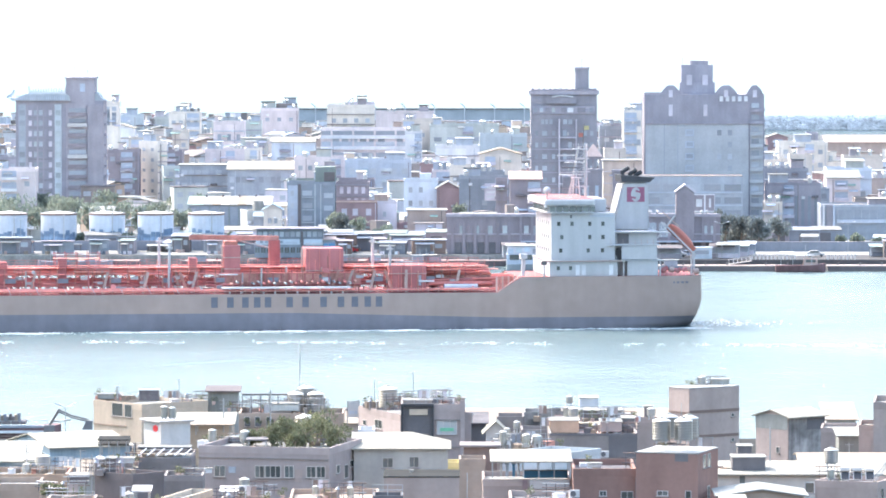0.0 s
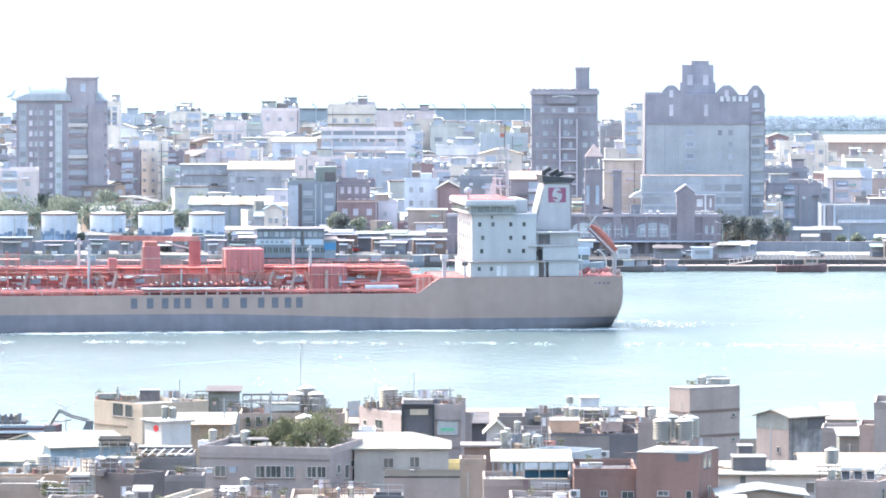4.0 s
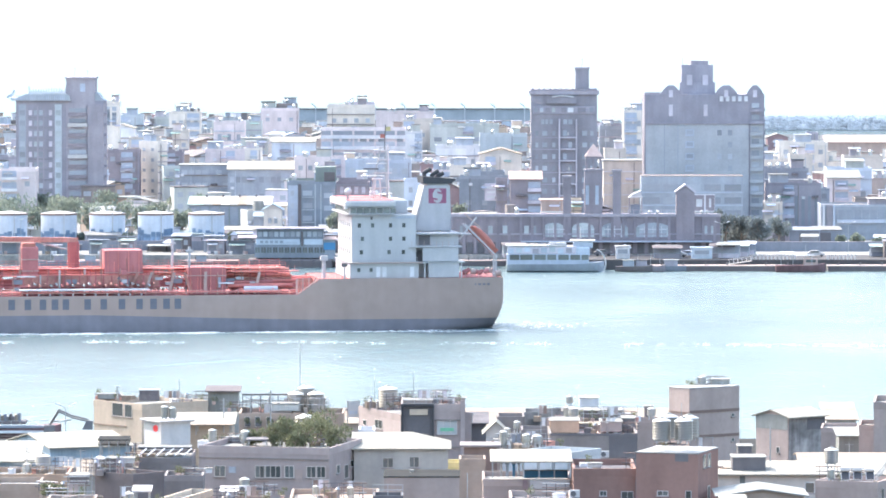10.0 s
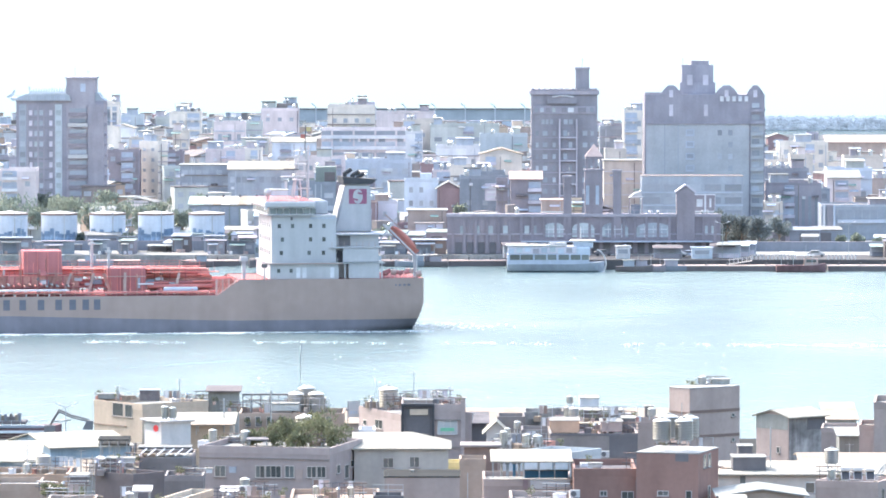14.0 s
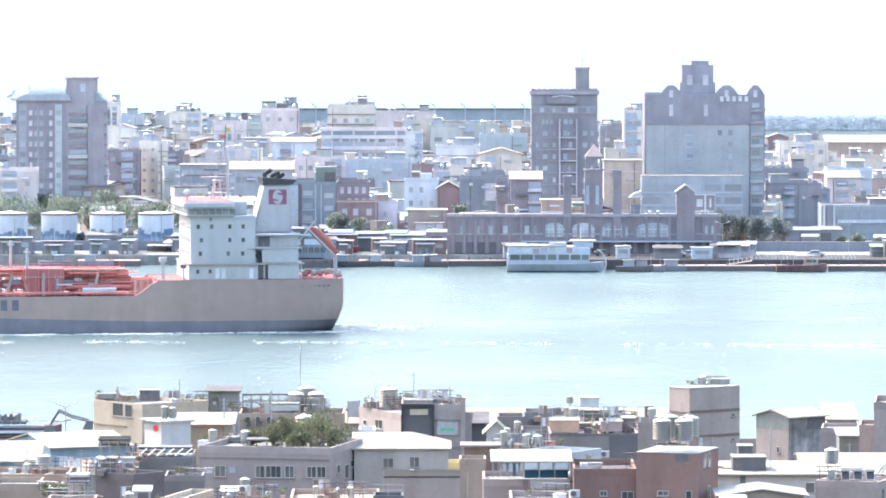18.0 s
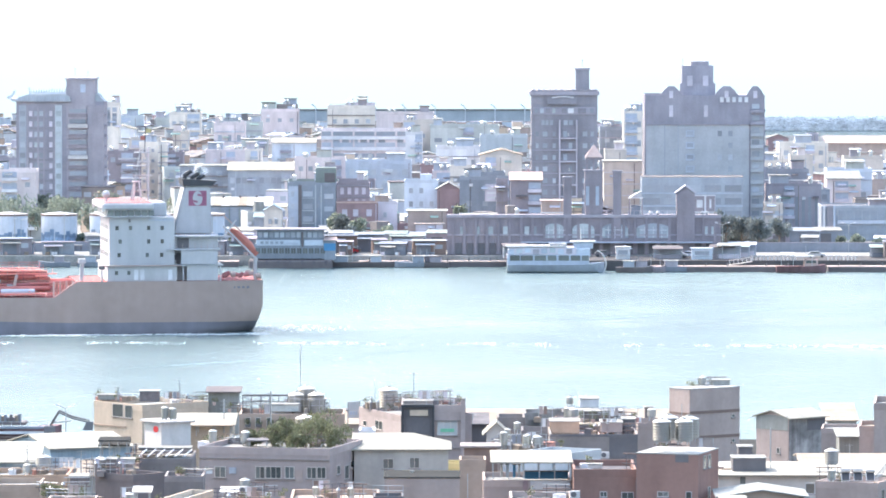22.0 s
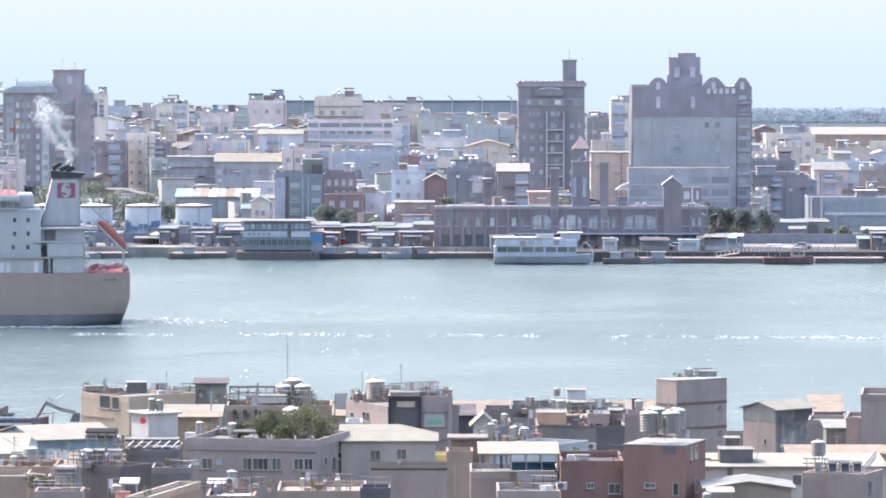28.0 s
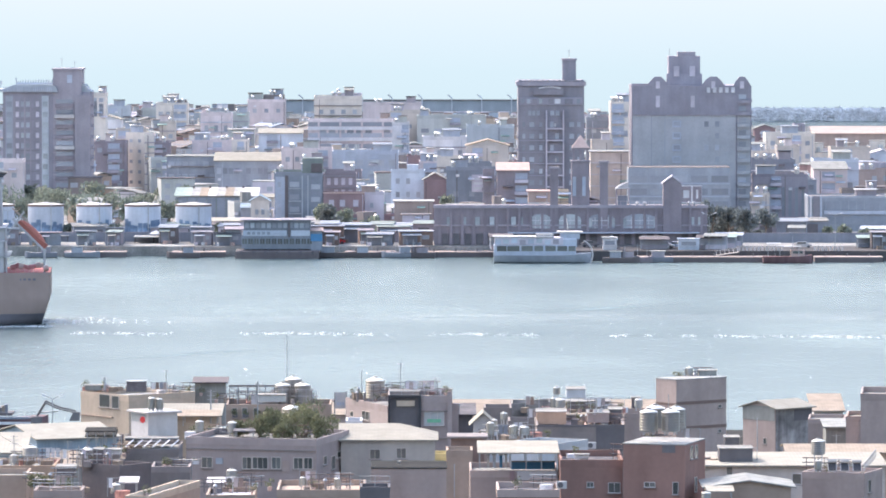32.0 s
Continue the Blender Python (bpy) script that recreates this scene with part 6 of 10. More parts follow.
tank_at(-30.33, 598.71, 19.39, 0.5, 0.7, 0.2)
tank_at(26.58, 595.57, 18.86, 0.45, 0.7, 0.2)
tank_at(-33.97, 633.29, 19.92, 0.35, 0.8, 0.3)
railing(-36.33, 627, -34.9, 627, 19.67, 1.03)
railing(-34.44, 623.86, -31.2, 623.86, 20.05, 1.14)
railing(-21.69, 771.57, -14.1, 771.57, 15.64, 1.55)
railing(-4.75, 740.14, 0.78, 740.14, 18.82, 1.01)
railing(15.51, 696.14, 21.85, 696.14, 20.01, 1.65)
railing(-43.69, 630.14, -38.23, 630.14, 19.64, 0.92)
railing(-37.94, 594, -33.34, 594, 20.14, 0.71)
mast(-42.36, 631.71, 19.51, 3, 0.05, arms=3)
mast(-36.7, 628.57, 19.54, 2.64, 0.06, arms=2)
mast(-31.57, 634.86, 20.18, 2.09, 0.05, arms=2)
mast(-8.28, 754.29, 17.59, 3.24, 0.04, arms=0)
mast(0.78, 744.86, 18.55, 2.04, 0.04, arms=2)
mast(18.01, 694.57, 20.25, 1.59, 0.06, arms=2)
mast(18.64, 694.57, 20.25, 1.52, 0.08, arms=2)
mast(28.44, 738.57, 14.27, 4.72, 0.05, arms=0)
mast(35.69, 675.71, 17.21, 3.7, 0.07, arms=0)
mast(43.8, 667.86, 17.85, 1.83, 0.05, arms=1)
mast(-14.13, 773.14, 15.31, 1.06, 0.05, arms=2)
mast(-23.99, 773.14, 15.39, 1.84, 0.06, arms=2)
crate(-33.47, 626.68, 20.03, 0.97, 2.5, 1.43, "charcoal", "roof_shed", "dark boarded roof shed", "shed", 0)
crate(-32, 629.57, 20.8, 1.37, 2, 0.4, "white_paint", "roof_sheet", "white sheet cover over roof clutter", "cover", 0)
crate(-36.1, 615.93, 19.82, 1.79, 3, 0.84, "charcoal", "roof_shed", "dark boarded roof shed", "shed", 0)
crate(-19.61, 773.07, 15.64, 3.3, 3, 0.85, "olive_grey", "roof_shed", "weathered grey roof shed", "shed", 0)
crate(-15.17, 777.79, 15.3, 0.85, 3, 1.42, "concrete", "roof_room", "grey concrete roof room", "hut", 0)
crate(-3.01, 744.79, 18.52, 3.52, 3, 0.41, "concrete", "parapet_block", "grey concrete roof block", "roof block", 0)
crate(2.5, 740.64, 18.95, 0.34, 1, 0.47, "concrete", "post_cap", "grey concrete roof post", "post", 0)
crate(24.15, 726.8, 17.91, 0.99, 1.6, 1.53, "charcoal", "roof_vent", "dark louvred roof vent box", "vent", 0)
crate(33.2, 679.86, 17.14, 1.12, 2, 1.36, "dark_blue", "water_cistern", "dark blue plastic roof cistern", "cistern", 0)
crate(6.42, 668.86, 19.56, 1.7, 2, 0.49, "pale_grey", "roof_box", "pale covered box on a roof", "box", 0)
crate(15.34, 618.07, 21.08, 0.79, 1, 0.17, "white_paint", "roof_hatch", "white painted roof hatch cover", "hatch", 0)
canopy(-35.91, 677.71, 17.83, 3.38, 4, 1.67, "asphalt", 4, "dark shade canopy over a cluttered terrace", 0.1)

# ---- far shore ----
# skyline houses, far to near
b = house(-98.95, 1860.29, 0, 4.55, 12, 2.4, 28.98, "cream_white", "cream white apartment house", group="houses on the far shore")
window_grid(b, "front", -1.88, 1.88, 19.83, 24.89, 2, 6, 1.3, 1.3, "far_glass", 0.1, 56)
dress(b, True, 56)
b = house(-102.24, 2047.86, 0, 7.43, 10, 2.4, 20.33, "green_grey", "grey concrete house with flat roof", group="houses on the far shore")
window_grid(b, "front", -3.31, 3.31, 1, 16.93, 3, 2, 1.3, 1.3, "far_glass", 0.1, 57)
dress(b, True, 57)
b = house(-94.61, 2126.43, 0, 7.72, 10, 2.4, 17.76, "olive_grey", "olive grey house with flat roof", group="houses on the far shore")
window_grid(b, "front", -3.46, 3.46, 1, 14.36, 3, 2, 1.3, 1.3, "far_glass", 0.1, 58)
dress(b, True, 58)
b = house(-86.09, 2080.29, 0, 10.56, 12, 2.4, 20.67, "cream_white", "cream white apartment house", group="houses on the far shore")
window_grid(b, "front", -4.88, 4.88, 1, 17.27, 4, 3, 1.3, 1.3, "far_glass", 0.1, 59)
dress(b, True, 59)
b = house(-84.96, 2086.71, 0, 6.82, 6, 12, 21.38, "concrete", "concrete stair head with flat roof", group="houses on the far shore")
window_grid(b, "front", -3.01, 3.01, 1, 8.38, 2, 1, 1.3, 1.3, "far_glass", 0.1, 60)
dress(b, True, 60)
b = house(-67.51, 1970.29, 0, 9.82, 12, 2.4, 20.17, "pink_white", "pinkish white house with flat roof", group="houses on the far shore")
window_grid(b, "front", -4.51, 4.51, 1, 16.77, 3, 2, 1.2, 2, "far_glass", 0.1, 61)
dress(b, True, 61)
b = house(-54.91, 2096, 0, 12.73, 12, 2.4, 21.42, "pink_white", "pale pink apartment house", group="houses on the far shore")
window_grid(b, "front", -5.97, 5.97, 1, 18.02, 3, 3, 1.3, 1.3, "far_glass", 0.1, 62)
dress(b, True, 62)
b = house(-52.6, 2099.79, 0, 7.05, 7, 14, 22.79, "concrete", "roof room with flat roof", group="houses on the far shore")
dress(b, True, 63)
b = house(-67.7, 2047.86, 0, 16.35, 10, 2.4, 18.29, "olive_grey", "olive grey house with flat roof", group="houses on the far shore")
dress(b, True, 64)
b = house(-57.19, 1890.71, 0, 7.89, 10, 2.4, 17.27, "olive_grey", "olive grey house with flat roof", roof="slab", top="roof_pale", group="houses on the far shore")
dress(b, False, 65)
b = house(-44.52, 1860.29, 0, 12.98, 12, 2.4, 17.01, "pale_blue", "pale blue house with white gable roof", roof="gable", top="sheet_white", group="houses on the far shore")
window_grid(b, "front", -6.09, 6.09, 1, 14.21, 3, 1, 1.3, 1.3, "far_glass", 0.1, 66)
dress(b, False, 66)
b = house(-23.89, 1877, 0, 25.5, 14, 2.4, 20.62, "pink_white", "pinkish white apartment house with banded balconies", group="houses on the far shore")
window_grid(b, "front", -12.35, 12.35, 1, 17.22, 9, 3, 2, 1.4, "far_glass", 0.1, 67)
for v in (15.6, 12.3, 9.0, 5.7):
    slab("balcony_band", b, (0, -7.25, v), (25.6, 0.5, 1.0), "pale_grey")
    # Darker strip over each band paints the shade inside the balconies.
    slab("balcony_recess", b, (0, -7.02, v + 1.25), (25.2, 0.12, 1.3), "far_glass")
for u in (-9.5, -3.0, 3.5, 9.8):
    slab("pier", b, (u, -7.2, 9.0), (0.6, 0.4, 17.6), "pink_white")
b = house(-27.86, 1891.71, 0, 14.4, 12, 2.4, 27.39, "cream_white", "cream white apartment tower", group="houses on the far shore")
window_grid(b, "front", -6.8, 6.8, 1, 23.99, 4, 3, 1.3, 1.3, "far_glass", 0.1, 68)
dress(b, True, 68)
b = house(-24.85, 1897, 0, 8.26, 10, 20, 27.93, "mauve", "mauve stair tower with flat roof", group="houses on the far shore")
window_grid(b, "front", -3.73, 3.73, 1, 6.93, 3, 3, 1.3, 1.3, "far_glass", 0.1, 69)
dress(b, True, 69)
b = house(-12.92, 2127.43, 0, 19.87, 12, 2.4, 19.5, "pink_white", "pinkish white hall with flat roof", top="roof_pale", group="houses on the far shore")
window_grid(b, "front", -9.53, 9.53, 1, 16.1, 4, 1, 1.3, 1.3, "far_glass", 0.1, 70)
dress(b, True, 70)
b = house(-6.39, 1986, 0, 12.6, 12, 2.4, 20.48, "sand", "sand coloured house with flat roof", group="houses on the far shore")
window_grid(b, "front", -5.9, 5.9, 1, 17.08, 3, 2, 1.3, 1.3, "far_glass", 0.1, 71)
dress(b, True, 71)
b = house(-8.68, 1859.29, 0, 5.06, 10, 2.4, 20.21, "pale_grey", "white house with dark window", group="houses on the far shore")
window_grid(b, "front", -2.13, 2.13, 1, 16.81, 1, 1, 3, 2.5, "far_glass", 0.1, 72)
dress(b, True, 72)
b = house(6.88, 1971.29, 0, 21.79, 14, 2.4, 19.28, "olive_grey", "olive grey house with dark windows", group="houses on the far shore")
window_grid(b, "front", -10.49, 10.49, 1, 15.88, 5, 2, 2.4, 1.3, "far_glass", 0.1, 73)
dress(b, True, 73)
b = house(18.89, 1939.86, 0, 14.76, 14, 2.4, 17.14, "green_grey", "grey green hall with flat roof", top="roof_pale", group="houses on the far shore")
dress(b, True, 74)
b = house(4.24, 1766, 0, 12.48, 12, 2.4, 18.84, "pale_grey", "white house with flat white roof", top="roof_pale", group="houses on the far shore")
window_grid(b, "front", -5.84, 5.84, 1, 15.44, 4, 2, 1.2, 1.5, "far_glass", 0.1, 75)
dress(b, True, 75)
b = house(1.63, 1709, 0, 8.99, 8, 2.4, 13.83, "pink_white", "pinkish white house with flat roof", group="houses on the far shore")
window_grid(b, "front", -4.1, 4.1, 1, 10.43, 2, 2, 1.3, 1.3, "far_glass", 0.1, 76)
dress(b, True, 76)
b = house(-2.44, 1733.57, 0, 7.86, 10, 2.4, 14.6, "brick_red", "dull brick house with flat roof", group="houses on the far shore")
window_grid(b, "front", -3.53, 3.53, 1, 11.2, 2, 2, 1.3, 1.3, "far_glass", 0.1, 77)
dress(b, True, 77)
b = house(5.12, 1685.93, 0, 6.42, 9, 2.4, 15.86, "cream_white", "cream house with curved balcony", group="houses on the far shore")
window_grid(b, "front", -2.81, 2.81, 1, 12.46, 2, 2, 1.8, 1.3, "far_glass", 0.1, 78)
dress(b, True, 78)
b = house(16.26, 1750.29, 0, 11.74, 12, 2.4, 16.78, "sand", "tan house with gable roof", roof="cross", top="sheet_tan", rise=1.6, group="houses on the far shore")
window_grid(b, "front", -5.47, 5.47, 1, 13.98, 3, 1, 1.3, 1.3, "far_glass", 0.1, 79)
dress(b, False, 79)
b = house(-91.48, 1781.71, 0, 9.37, 12, 2.4, 17.07, "brick", "dark purple brown house with pale roof edge", top="roof_pale", group="houses on the far shore")
window_grid(b, "front", -4.28, 4.28, 1, 13.67, 3, 4, 1.3, 1.3, "far_glass", 0.4, 80)
dress(b, True, 80)
b = house(-83.4, 1789.57, 52, 4.2, 7.2, 2.4, 19.27, "cream_white", "peach cream gable end with small windows", group="houses on the far shore")
window_grid(b, "left", -3.2, 3.2, 1, 15.87, 2, 5, 1.0, 0.9, "far_glass", 0.1, 81)
dress(b, True, 81)
b = house(-78.61, 1797.43, 0, 7.17, 12, 2.4, 16.26, "brick", "dark brick apartment house", group="houses on the far shore")
window_grid(b, "front", -3.18, 3.18, 1, 12.86, 3, 5, 1.3, 1.3, "far_glass", 0.1, 82)
dress(b, True, 82)
b = house(-80.97, 1922.14, 0, 4.88, 10, 2.4, 18.8, "sand", "sand coloured house with flat roof", group="houses on the far shore")
window_grid(b, "front", -2.04, 2.04, 1, 15.4, 2, 2, 1.3, 1.3, "far_glass", 0.1, 83)
dress(b, True, 83)
b = house(-100, 1938.86, 0, 8.26, 12, 2.4, 18.89, "pale_grey", "white house with gable roof", roof="cross", top="sheet_white", group="houses on the far shore")
window_grid(b, "front", -3.73, 3.73, 1, 16.09, 2, 2, 1.3, 1.3, "far_glass", 0.1, 84)
dress(b, False, 84)
b = house(-91.29, 1906.43, 0, 9.51, 10, 2.4, 16.99, "sand", "tan house with white roof edge", top="roof_pale", group="houses on the far shore")
window_grid(b, "front", -4.35, 4.35, 1, 13.59, 3, 1, 1.3, 1.3, "far_glass", 0.1, 85)
dress(b, True, 85)
b = house(-66.11, 1734.57, 0, 14.15, 12, 2.4, 14.44, "blue_grey", "blue grey school block with overhanging roof", roof="slab", top="sheet_grey", group="houses on the far shore")
window_grid(b, "front", -6.67, 6.67, 1, 11.64, 7, 3, 1.6, 1.3, "far_glass", 0.1, 86)
dress(b, False, 86)
b = house(-49.38, 1726.71, 0, 20.35, 12, 2.4, 13.3, "blue_grey", "grey school block with white sheet roof", roof="pent", top="sheet_white", rise=1.8, group="houses on the far shore")
window_grid(b, "front", -9.77, 9.77, 1, 10.5, 12, 2, 1.3, 1.6, "far_glass", 0.1, 87)
dress(b, False, 87)
b = house(-33.88, 1718.86, 0, 14.02, 12, 2.4, 17.15, "pink_white", "pinkish white apartment house with dark openings", group="houses on the far shore")
window_grid(b, "front", -6.61, 6.61, 1, 13.75, 5, 3, 1.2, 1.3, "far_glass", 0.1, 88)
dress(b, True, 88)
b = house(-32.44, 1708.07, 0, 5.74, 3, 6, 14.09, "olive_grey", "green clad bay with flat roof", group="houses on the far shore")
dress(b, True, 89)
b = house(-17.51, 1696.29, 0, 17.98, 14, 2.4, 16.98, "slate", "slate blue house with white roof edge", top="roof_pale", group="houses on the far shore")
window_grid(b, "front", -8.59, 8.59, 1, 13.58, 6, 3, 1.6, 1.6, "far_glass", 0.1, 90)
dress(b, True, 90)
b = house(-63.35, 1812.14, 0, 11.5, 10, 2.4, 16.43, "pink_white", "pinkish white houses with white roofs", top="roof_pale", group="houses on the far shore")
window_grid(b, "front", -5.35, 5.35, 1, 13.03, 4, 1, 1.3, 1.3, "far_glass", 0.1, 91)
dress(b, True, 91)
b = house(-55.14, 1811.64, 0, 4.93, 9, 2.4, 16.6, "cream_white", "cream white cream house with flat roof", top="roof_pale", group="houses on the far shore")
window_grid(b, "front", -2.07, 2.07, 1, 13.2, 2, 2, 1.3, 1.3, "far_glass", 0.1, 92)
dress(b, True, 92)
b = house(-99.63, 1750.29, 0, 10.31, 12, 2.4, 12.17, "pale_blue", "pale blue house with balconies", group="houses on the far shore")
window_grid(b, "front", -4.76, 4.76, 1, 8.77, 3, 3, 2.4, 1.3, "far_glass", 0.1, 93)
dress(b, True, 93)
b = house(-96.23, 1751.43, 0, 3.18, 8, 2.4, 14.77, "cream", "cream gable end with flat roof", group="houses on the far shore")
window_grid(b, "front", -1.19, 1.19, 1, 11.37, 1, 3, 0.9, 1.3, "far_glass", 0.1, 94)
dress(b, True, 94)
b = house(-122.82, 1781.71, 0, 9.69, 12, 2.4, 15.14, "tower_tile", "grey tiled house with flat roof", group="houses on the far shore")
window_grid(b, "front", -4.44, 4.44, 1, 11.74, 3, 3, 1.3, 1.3, "far_glass", 0.1, 95)
dress(b, True, 95)
b = house(-125.15, 1811.14, 0, 2.96, 8, 2.4, 16.1, "pale_grey", "white house with flat roof", group="houses on the far shore")
window_grid(b, "front", -1.08, 1.08, 1, 12.7, 1, 2, 1.3, 1.3, "far_glass", 0.1, 96)
dress(b, True, 96)
b = house(-113.04, 1640.29, 0, 11.89, 12, 2.4, 16.54, "pink_white", "broad pale grey block", group="houses on the far shore")
window_grid(b, "front", -5.55, 5.55, 1, 13.14, 3, 2, 1.3, 1.3, "far_glass", 0.5, 97)
dress(b, True, 97)
b = house(-34.27, 1640.29, 0, 13.38, 12, 2.4, 13.57, "dull_green", "grey green apartment house with shutters", group="houses on the far shore")
window_grid(b, "front", -6.29, 6.29, 1, 10.17, 4, 4, 1.8, 1.6, "far_glass", 0.1, 98)
dress(b, True, 98)
b = house(-23.23, 1648.14, 0, 10.46, 12, 2.4, 13.44, "brick", "dark brown house with flat roof", group="houses on the far shore")
window_grid(b, "front", -4.83, 4.83, 1, 10.04, 4, 3, 1.4, 1.3, "far_glass", 0.3, 99)
dress(b, True, 99)
b = house(-21.16, 1576.43, 0, 10.72, 10, 2.4, 10.52, "brick", "dark brick house with flat roof", group="houses on the far shore")
window_grid(b, "front", -4.96, 4.96, 1, 7.12, 4, 2, 1.3, 1.3, "pale_glass", 0.1, 100)
dress(b, True, 100)
b = house(-14.4, 1579.57, 0, 5.73, 10, 2.4, 10.11, "cream_white", "cream white house wall with flat roof", group="houses on the far shore")
window_grid(b, "front", -2.46, 2.46, 1, 6.71, 1, 1, 1.3, 1.3, "far_glass", 0.5, 101)
dress(b, True, 101)
b = house(-5.61, 1607.86, 0, 8.75, 10, 2.4, 14.84, "pale_blue", "pale blue house with small windows", group="houses on the far shore")
window_grid(b, "front", -3.97, 3.97, 1, 11.44, 3, 3, 1, 1.4, "far_glass", 0.1, 102)
slab("roof_hut", b, (1.2, 1, 12.9), (3.0, 3.0, 1.8), "pale_blue")
b = house(1.38, 1600, 0, 5.8, 10, 2.4, 12.79, "brick_red", "dull brick house with gable roof", roof="cross", top="sheet_grey", rise=1.6, group="houses on the far shore")
dress(b, False, 103)
b = house(-3.95, 1529.29, 0, 9.43, 10, 2.4, 10.15, "pink_beige", "pale pink house with white roof", roof="slab", top="roof_pale", group="houses on the far shore")
window_grid(b, "front", -4.32, 4.32, 1, 7.35, 2, 1, 1.3, 1.3, "far_glass", 0.5, 104)
dress(b, False, 104)
b = house(-3.38, 1520, 0, 6.63, 4, 2.4, 7.22, "mauve", "mauve lean-to with overhanging roof slab", roof="slab", top="concrete", group="houses on the far shore")
dress(b, False, 105)
b = house(10.97, 1624.57, 0, 10.31, 12, 2.4, 16.34, "dull_slate", "dull slate house with flat roof", group="houses on the far shore")
window_grid(b, "front", -4.75, 4.75, 1, 12.94, 4, 4, 1.3, 1.3, "far_glass", 0.3, 106)
dress(b, True, 106)
b = house(10.78, 1594.29, 0, 13.02, 8, 2.4, 16.15, "dull_slate", "dull slate house with flat roof", group="houses on the far shore")
window_grid(b, "front", -6.11, 6.11, 1, 12.75, 3, 3, 1.3, 1.3, "far_glass", 0.4, 107)
dress(b, True, 107)
face_panel(b, "front", 1.6, 9.6, 3.2, 4.4, "mauve", "sign_panel", 0.3)
for v in (8.4, 9.6, 10.8):
    slab("sign_bar", b, (1.6, -4.36, v), (2.2, 0.08, 0.6), "pale_grey")
b = house(14.94, 1573.43, 0, 2.86, 4, 2.4, 16.24, "brick", "dark brick stair tower", group="houses on the far shore")
dress(b, True, 108)
b = house(-45.49, 1551.86, 0, 4.93, 8, 2.4, 6.09, "dull_slate", "small blue shed with sloping sheet roof", roof="pent", top="sheet_blue", rise=0.5, group="houses on the far shore")
b = house(-41.53, 1575.43, 0, 4.29, 8, 2.4, 9.09, "sand", "tan house with pale roof", roof="pent", top="sheet_white", rise=0.5, group="houses on the far shore")
window_grid(b, "front", -1.74, 1.74, 1, 6.29, 2, 2, 1.3, 1.3, "far_glass", 0.1, 110)
dress(b, False, 110)
b = house(-54.0, 1578.43, 0, 20.5, 14, 2.4, 9.2, "dull_slate", "broad dull slate market shed with striped sheet roof", group="houses on the far shore")
for n, m in enumerate(("sheet_green", "sheet_green", "roof_pale", "sheet_tan", "white_paint", "roof_pale", "sheet_tan", "roof_pale", "white_paint", "white_paint")):
    slab("roof_sheet", b, (-9.6 + 2.14 * n, 0.2, 7.9), (2.12, 15.2, 0.12), m, rx=6.0, label="pale corrugated roof sheet" if m == "white_paint" else "")
for n in range(9):
    slab("wall_post", b, (-9.8 + 2.45 * n, -7.1, 3.3), (0.2, 0.3, 6.6), "dull_green")
for n in range(4):
    slab("roof_ventilator", b, (-6 + 4.2 * n, 2.0, 9.0), (0.5, 0.5, 0.6), "charcoal")
b = house(-48.46, 1512.57, 0, 8.92, 8, 2.4, 5.84, "mauve", "low shop row with pale roof", roof="pent", top="sheet_white", rise=0.4, group="houses on the far shore")
# east side of the hotel
b = house(92.46, 1717.86, 0, 7.48, 10, 2.4, 16.37, "cream_white", "cream white house with flat roof", top="roof_pale", group="houses on the far shore")
window_grid(b, "front", -3.34, 3.34, 1, 12.97, 3, 2, 1.6, 1.3, "far_glass", 0.1, 113)
dress(b, True, 113)
b = house(103.02, 1782.71, 0, 14.05, 14, 2.4, 19.34, "cream_white", "cream rendered apartment house", group="houses on the far shore")
window_grid(b, "front", -6.62, 6.62, 1, 15.94, 4, 4, 1.3, 1.3, "far_glass", 0.1, 114)
dress(b, True, 114)
b = house(98.39, 1710, 0, 6.2, 10, 2.4, 18.02, "sand", "tan house with window", group="houses on the far shore")
window_grid(b, "front", -2.7, 2.7, 1, 14.62, 2, 2, 1.3, 1.3, "far_glass", 0.1, 115)
dress(b, True, 115)
b = house(90.66, 1649.14, 0, 11.2, 14, 2.4, 16.43, "dark_blue", "slate grey office block with wide windows", group="houses on the far shore")
window_grid(b, "front", -5.2, 5.2, 1, 13.03, 3, 2, 3, 1.3, "far_glass", 0.1, 116)
dress(b, True, 116)
b = house(89.58, 1594.14, 0, 14.15, 14, 2.4, 14.53, "far_brown", "mauve brown office block with vertical ribs", group="houses on the far shore")
window_grid(b, "front", -6.67, 6.67, -0.44, 10.4, 8, 1, 0.8, 7.5, "far_glass", 0, 117)
dress(b, True, 117)
b = house(82.45, 1551.86, 0, 4.51, 8, 2.4, 11.16, "sand", "tan lean-to house with flat roof", top="roof_pale", group="houses on the far shore")
window_grid(b, "front", -1.85, 1.85, 1, 7.76, 2, 2, 1.3, 1.3, "far_glass", 0.1, 118)
dress(b, True, 118)
b = house(96.52, 1608.86, 0, 6.56, 12, 2.4, 12.5, "blue_grey", "blue grey apartment house", group="houses on the far shore")
window_grid(b, "front", -2.88, 2.88, 1, 9.1, 3, 4, 1.3, 1.3, "far_glass", 0.1, 119)
dress(b, True, 119)
b = house(107.98, 1656, 0, 12.01, 12, 2.4, 16.16, "pale_blue", "pale blue house with flat roof", group="houses on the far shore")
window_grid(b, "front", -5.6, 5.6, 1, 12.76, 3, 3, 1.3, 1.3, "far_glass", 0.4, 120)
dress(b, True, 120)
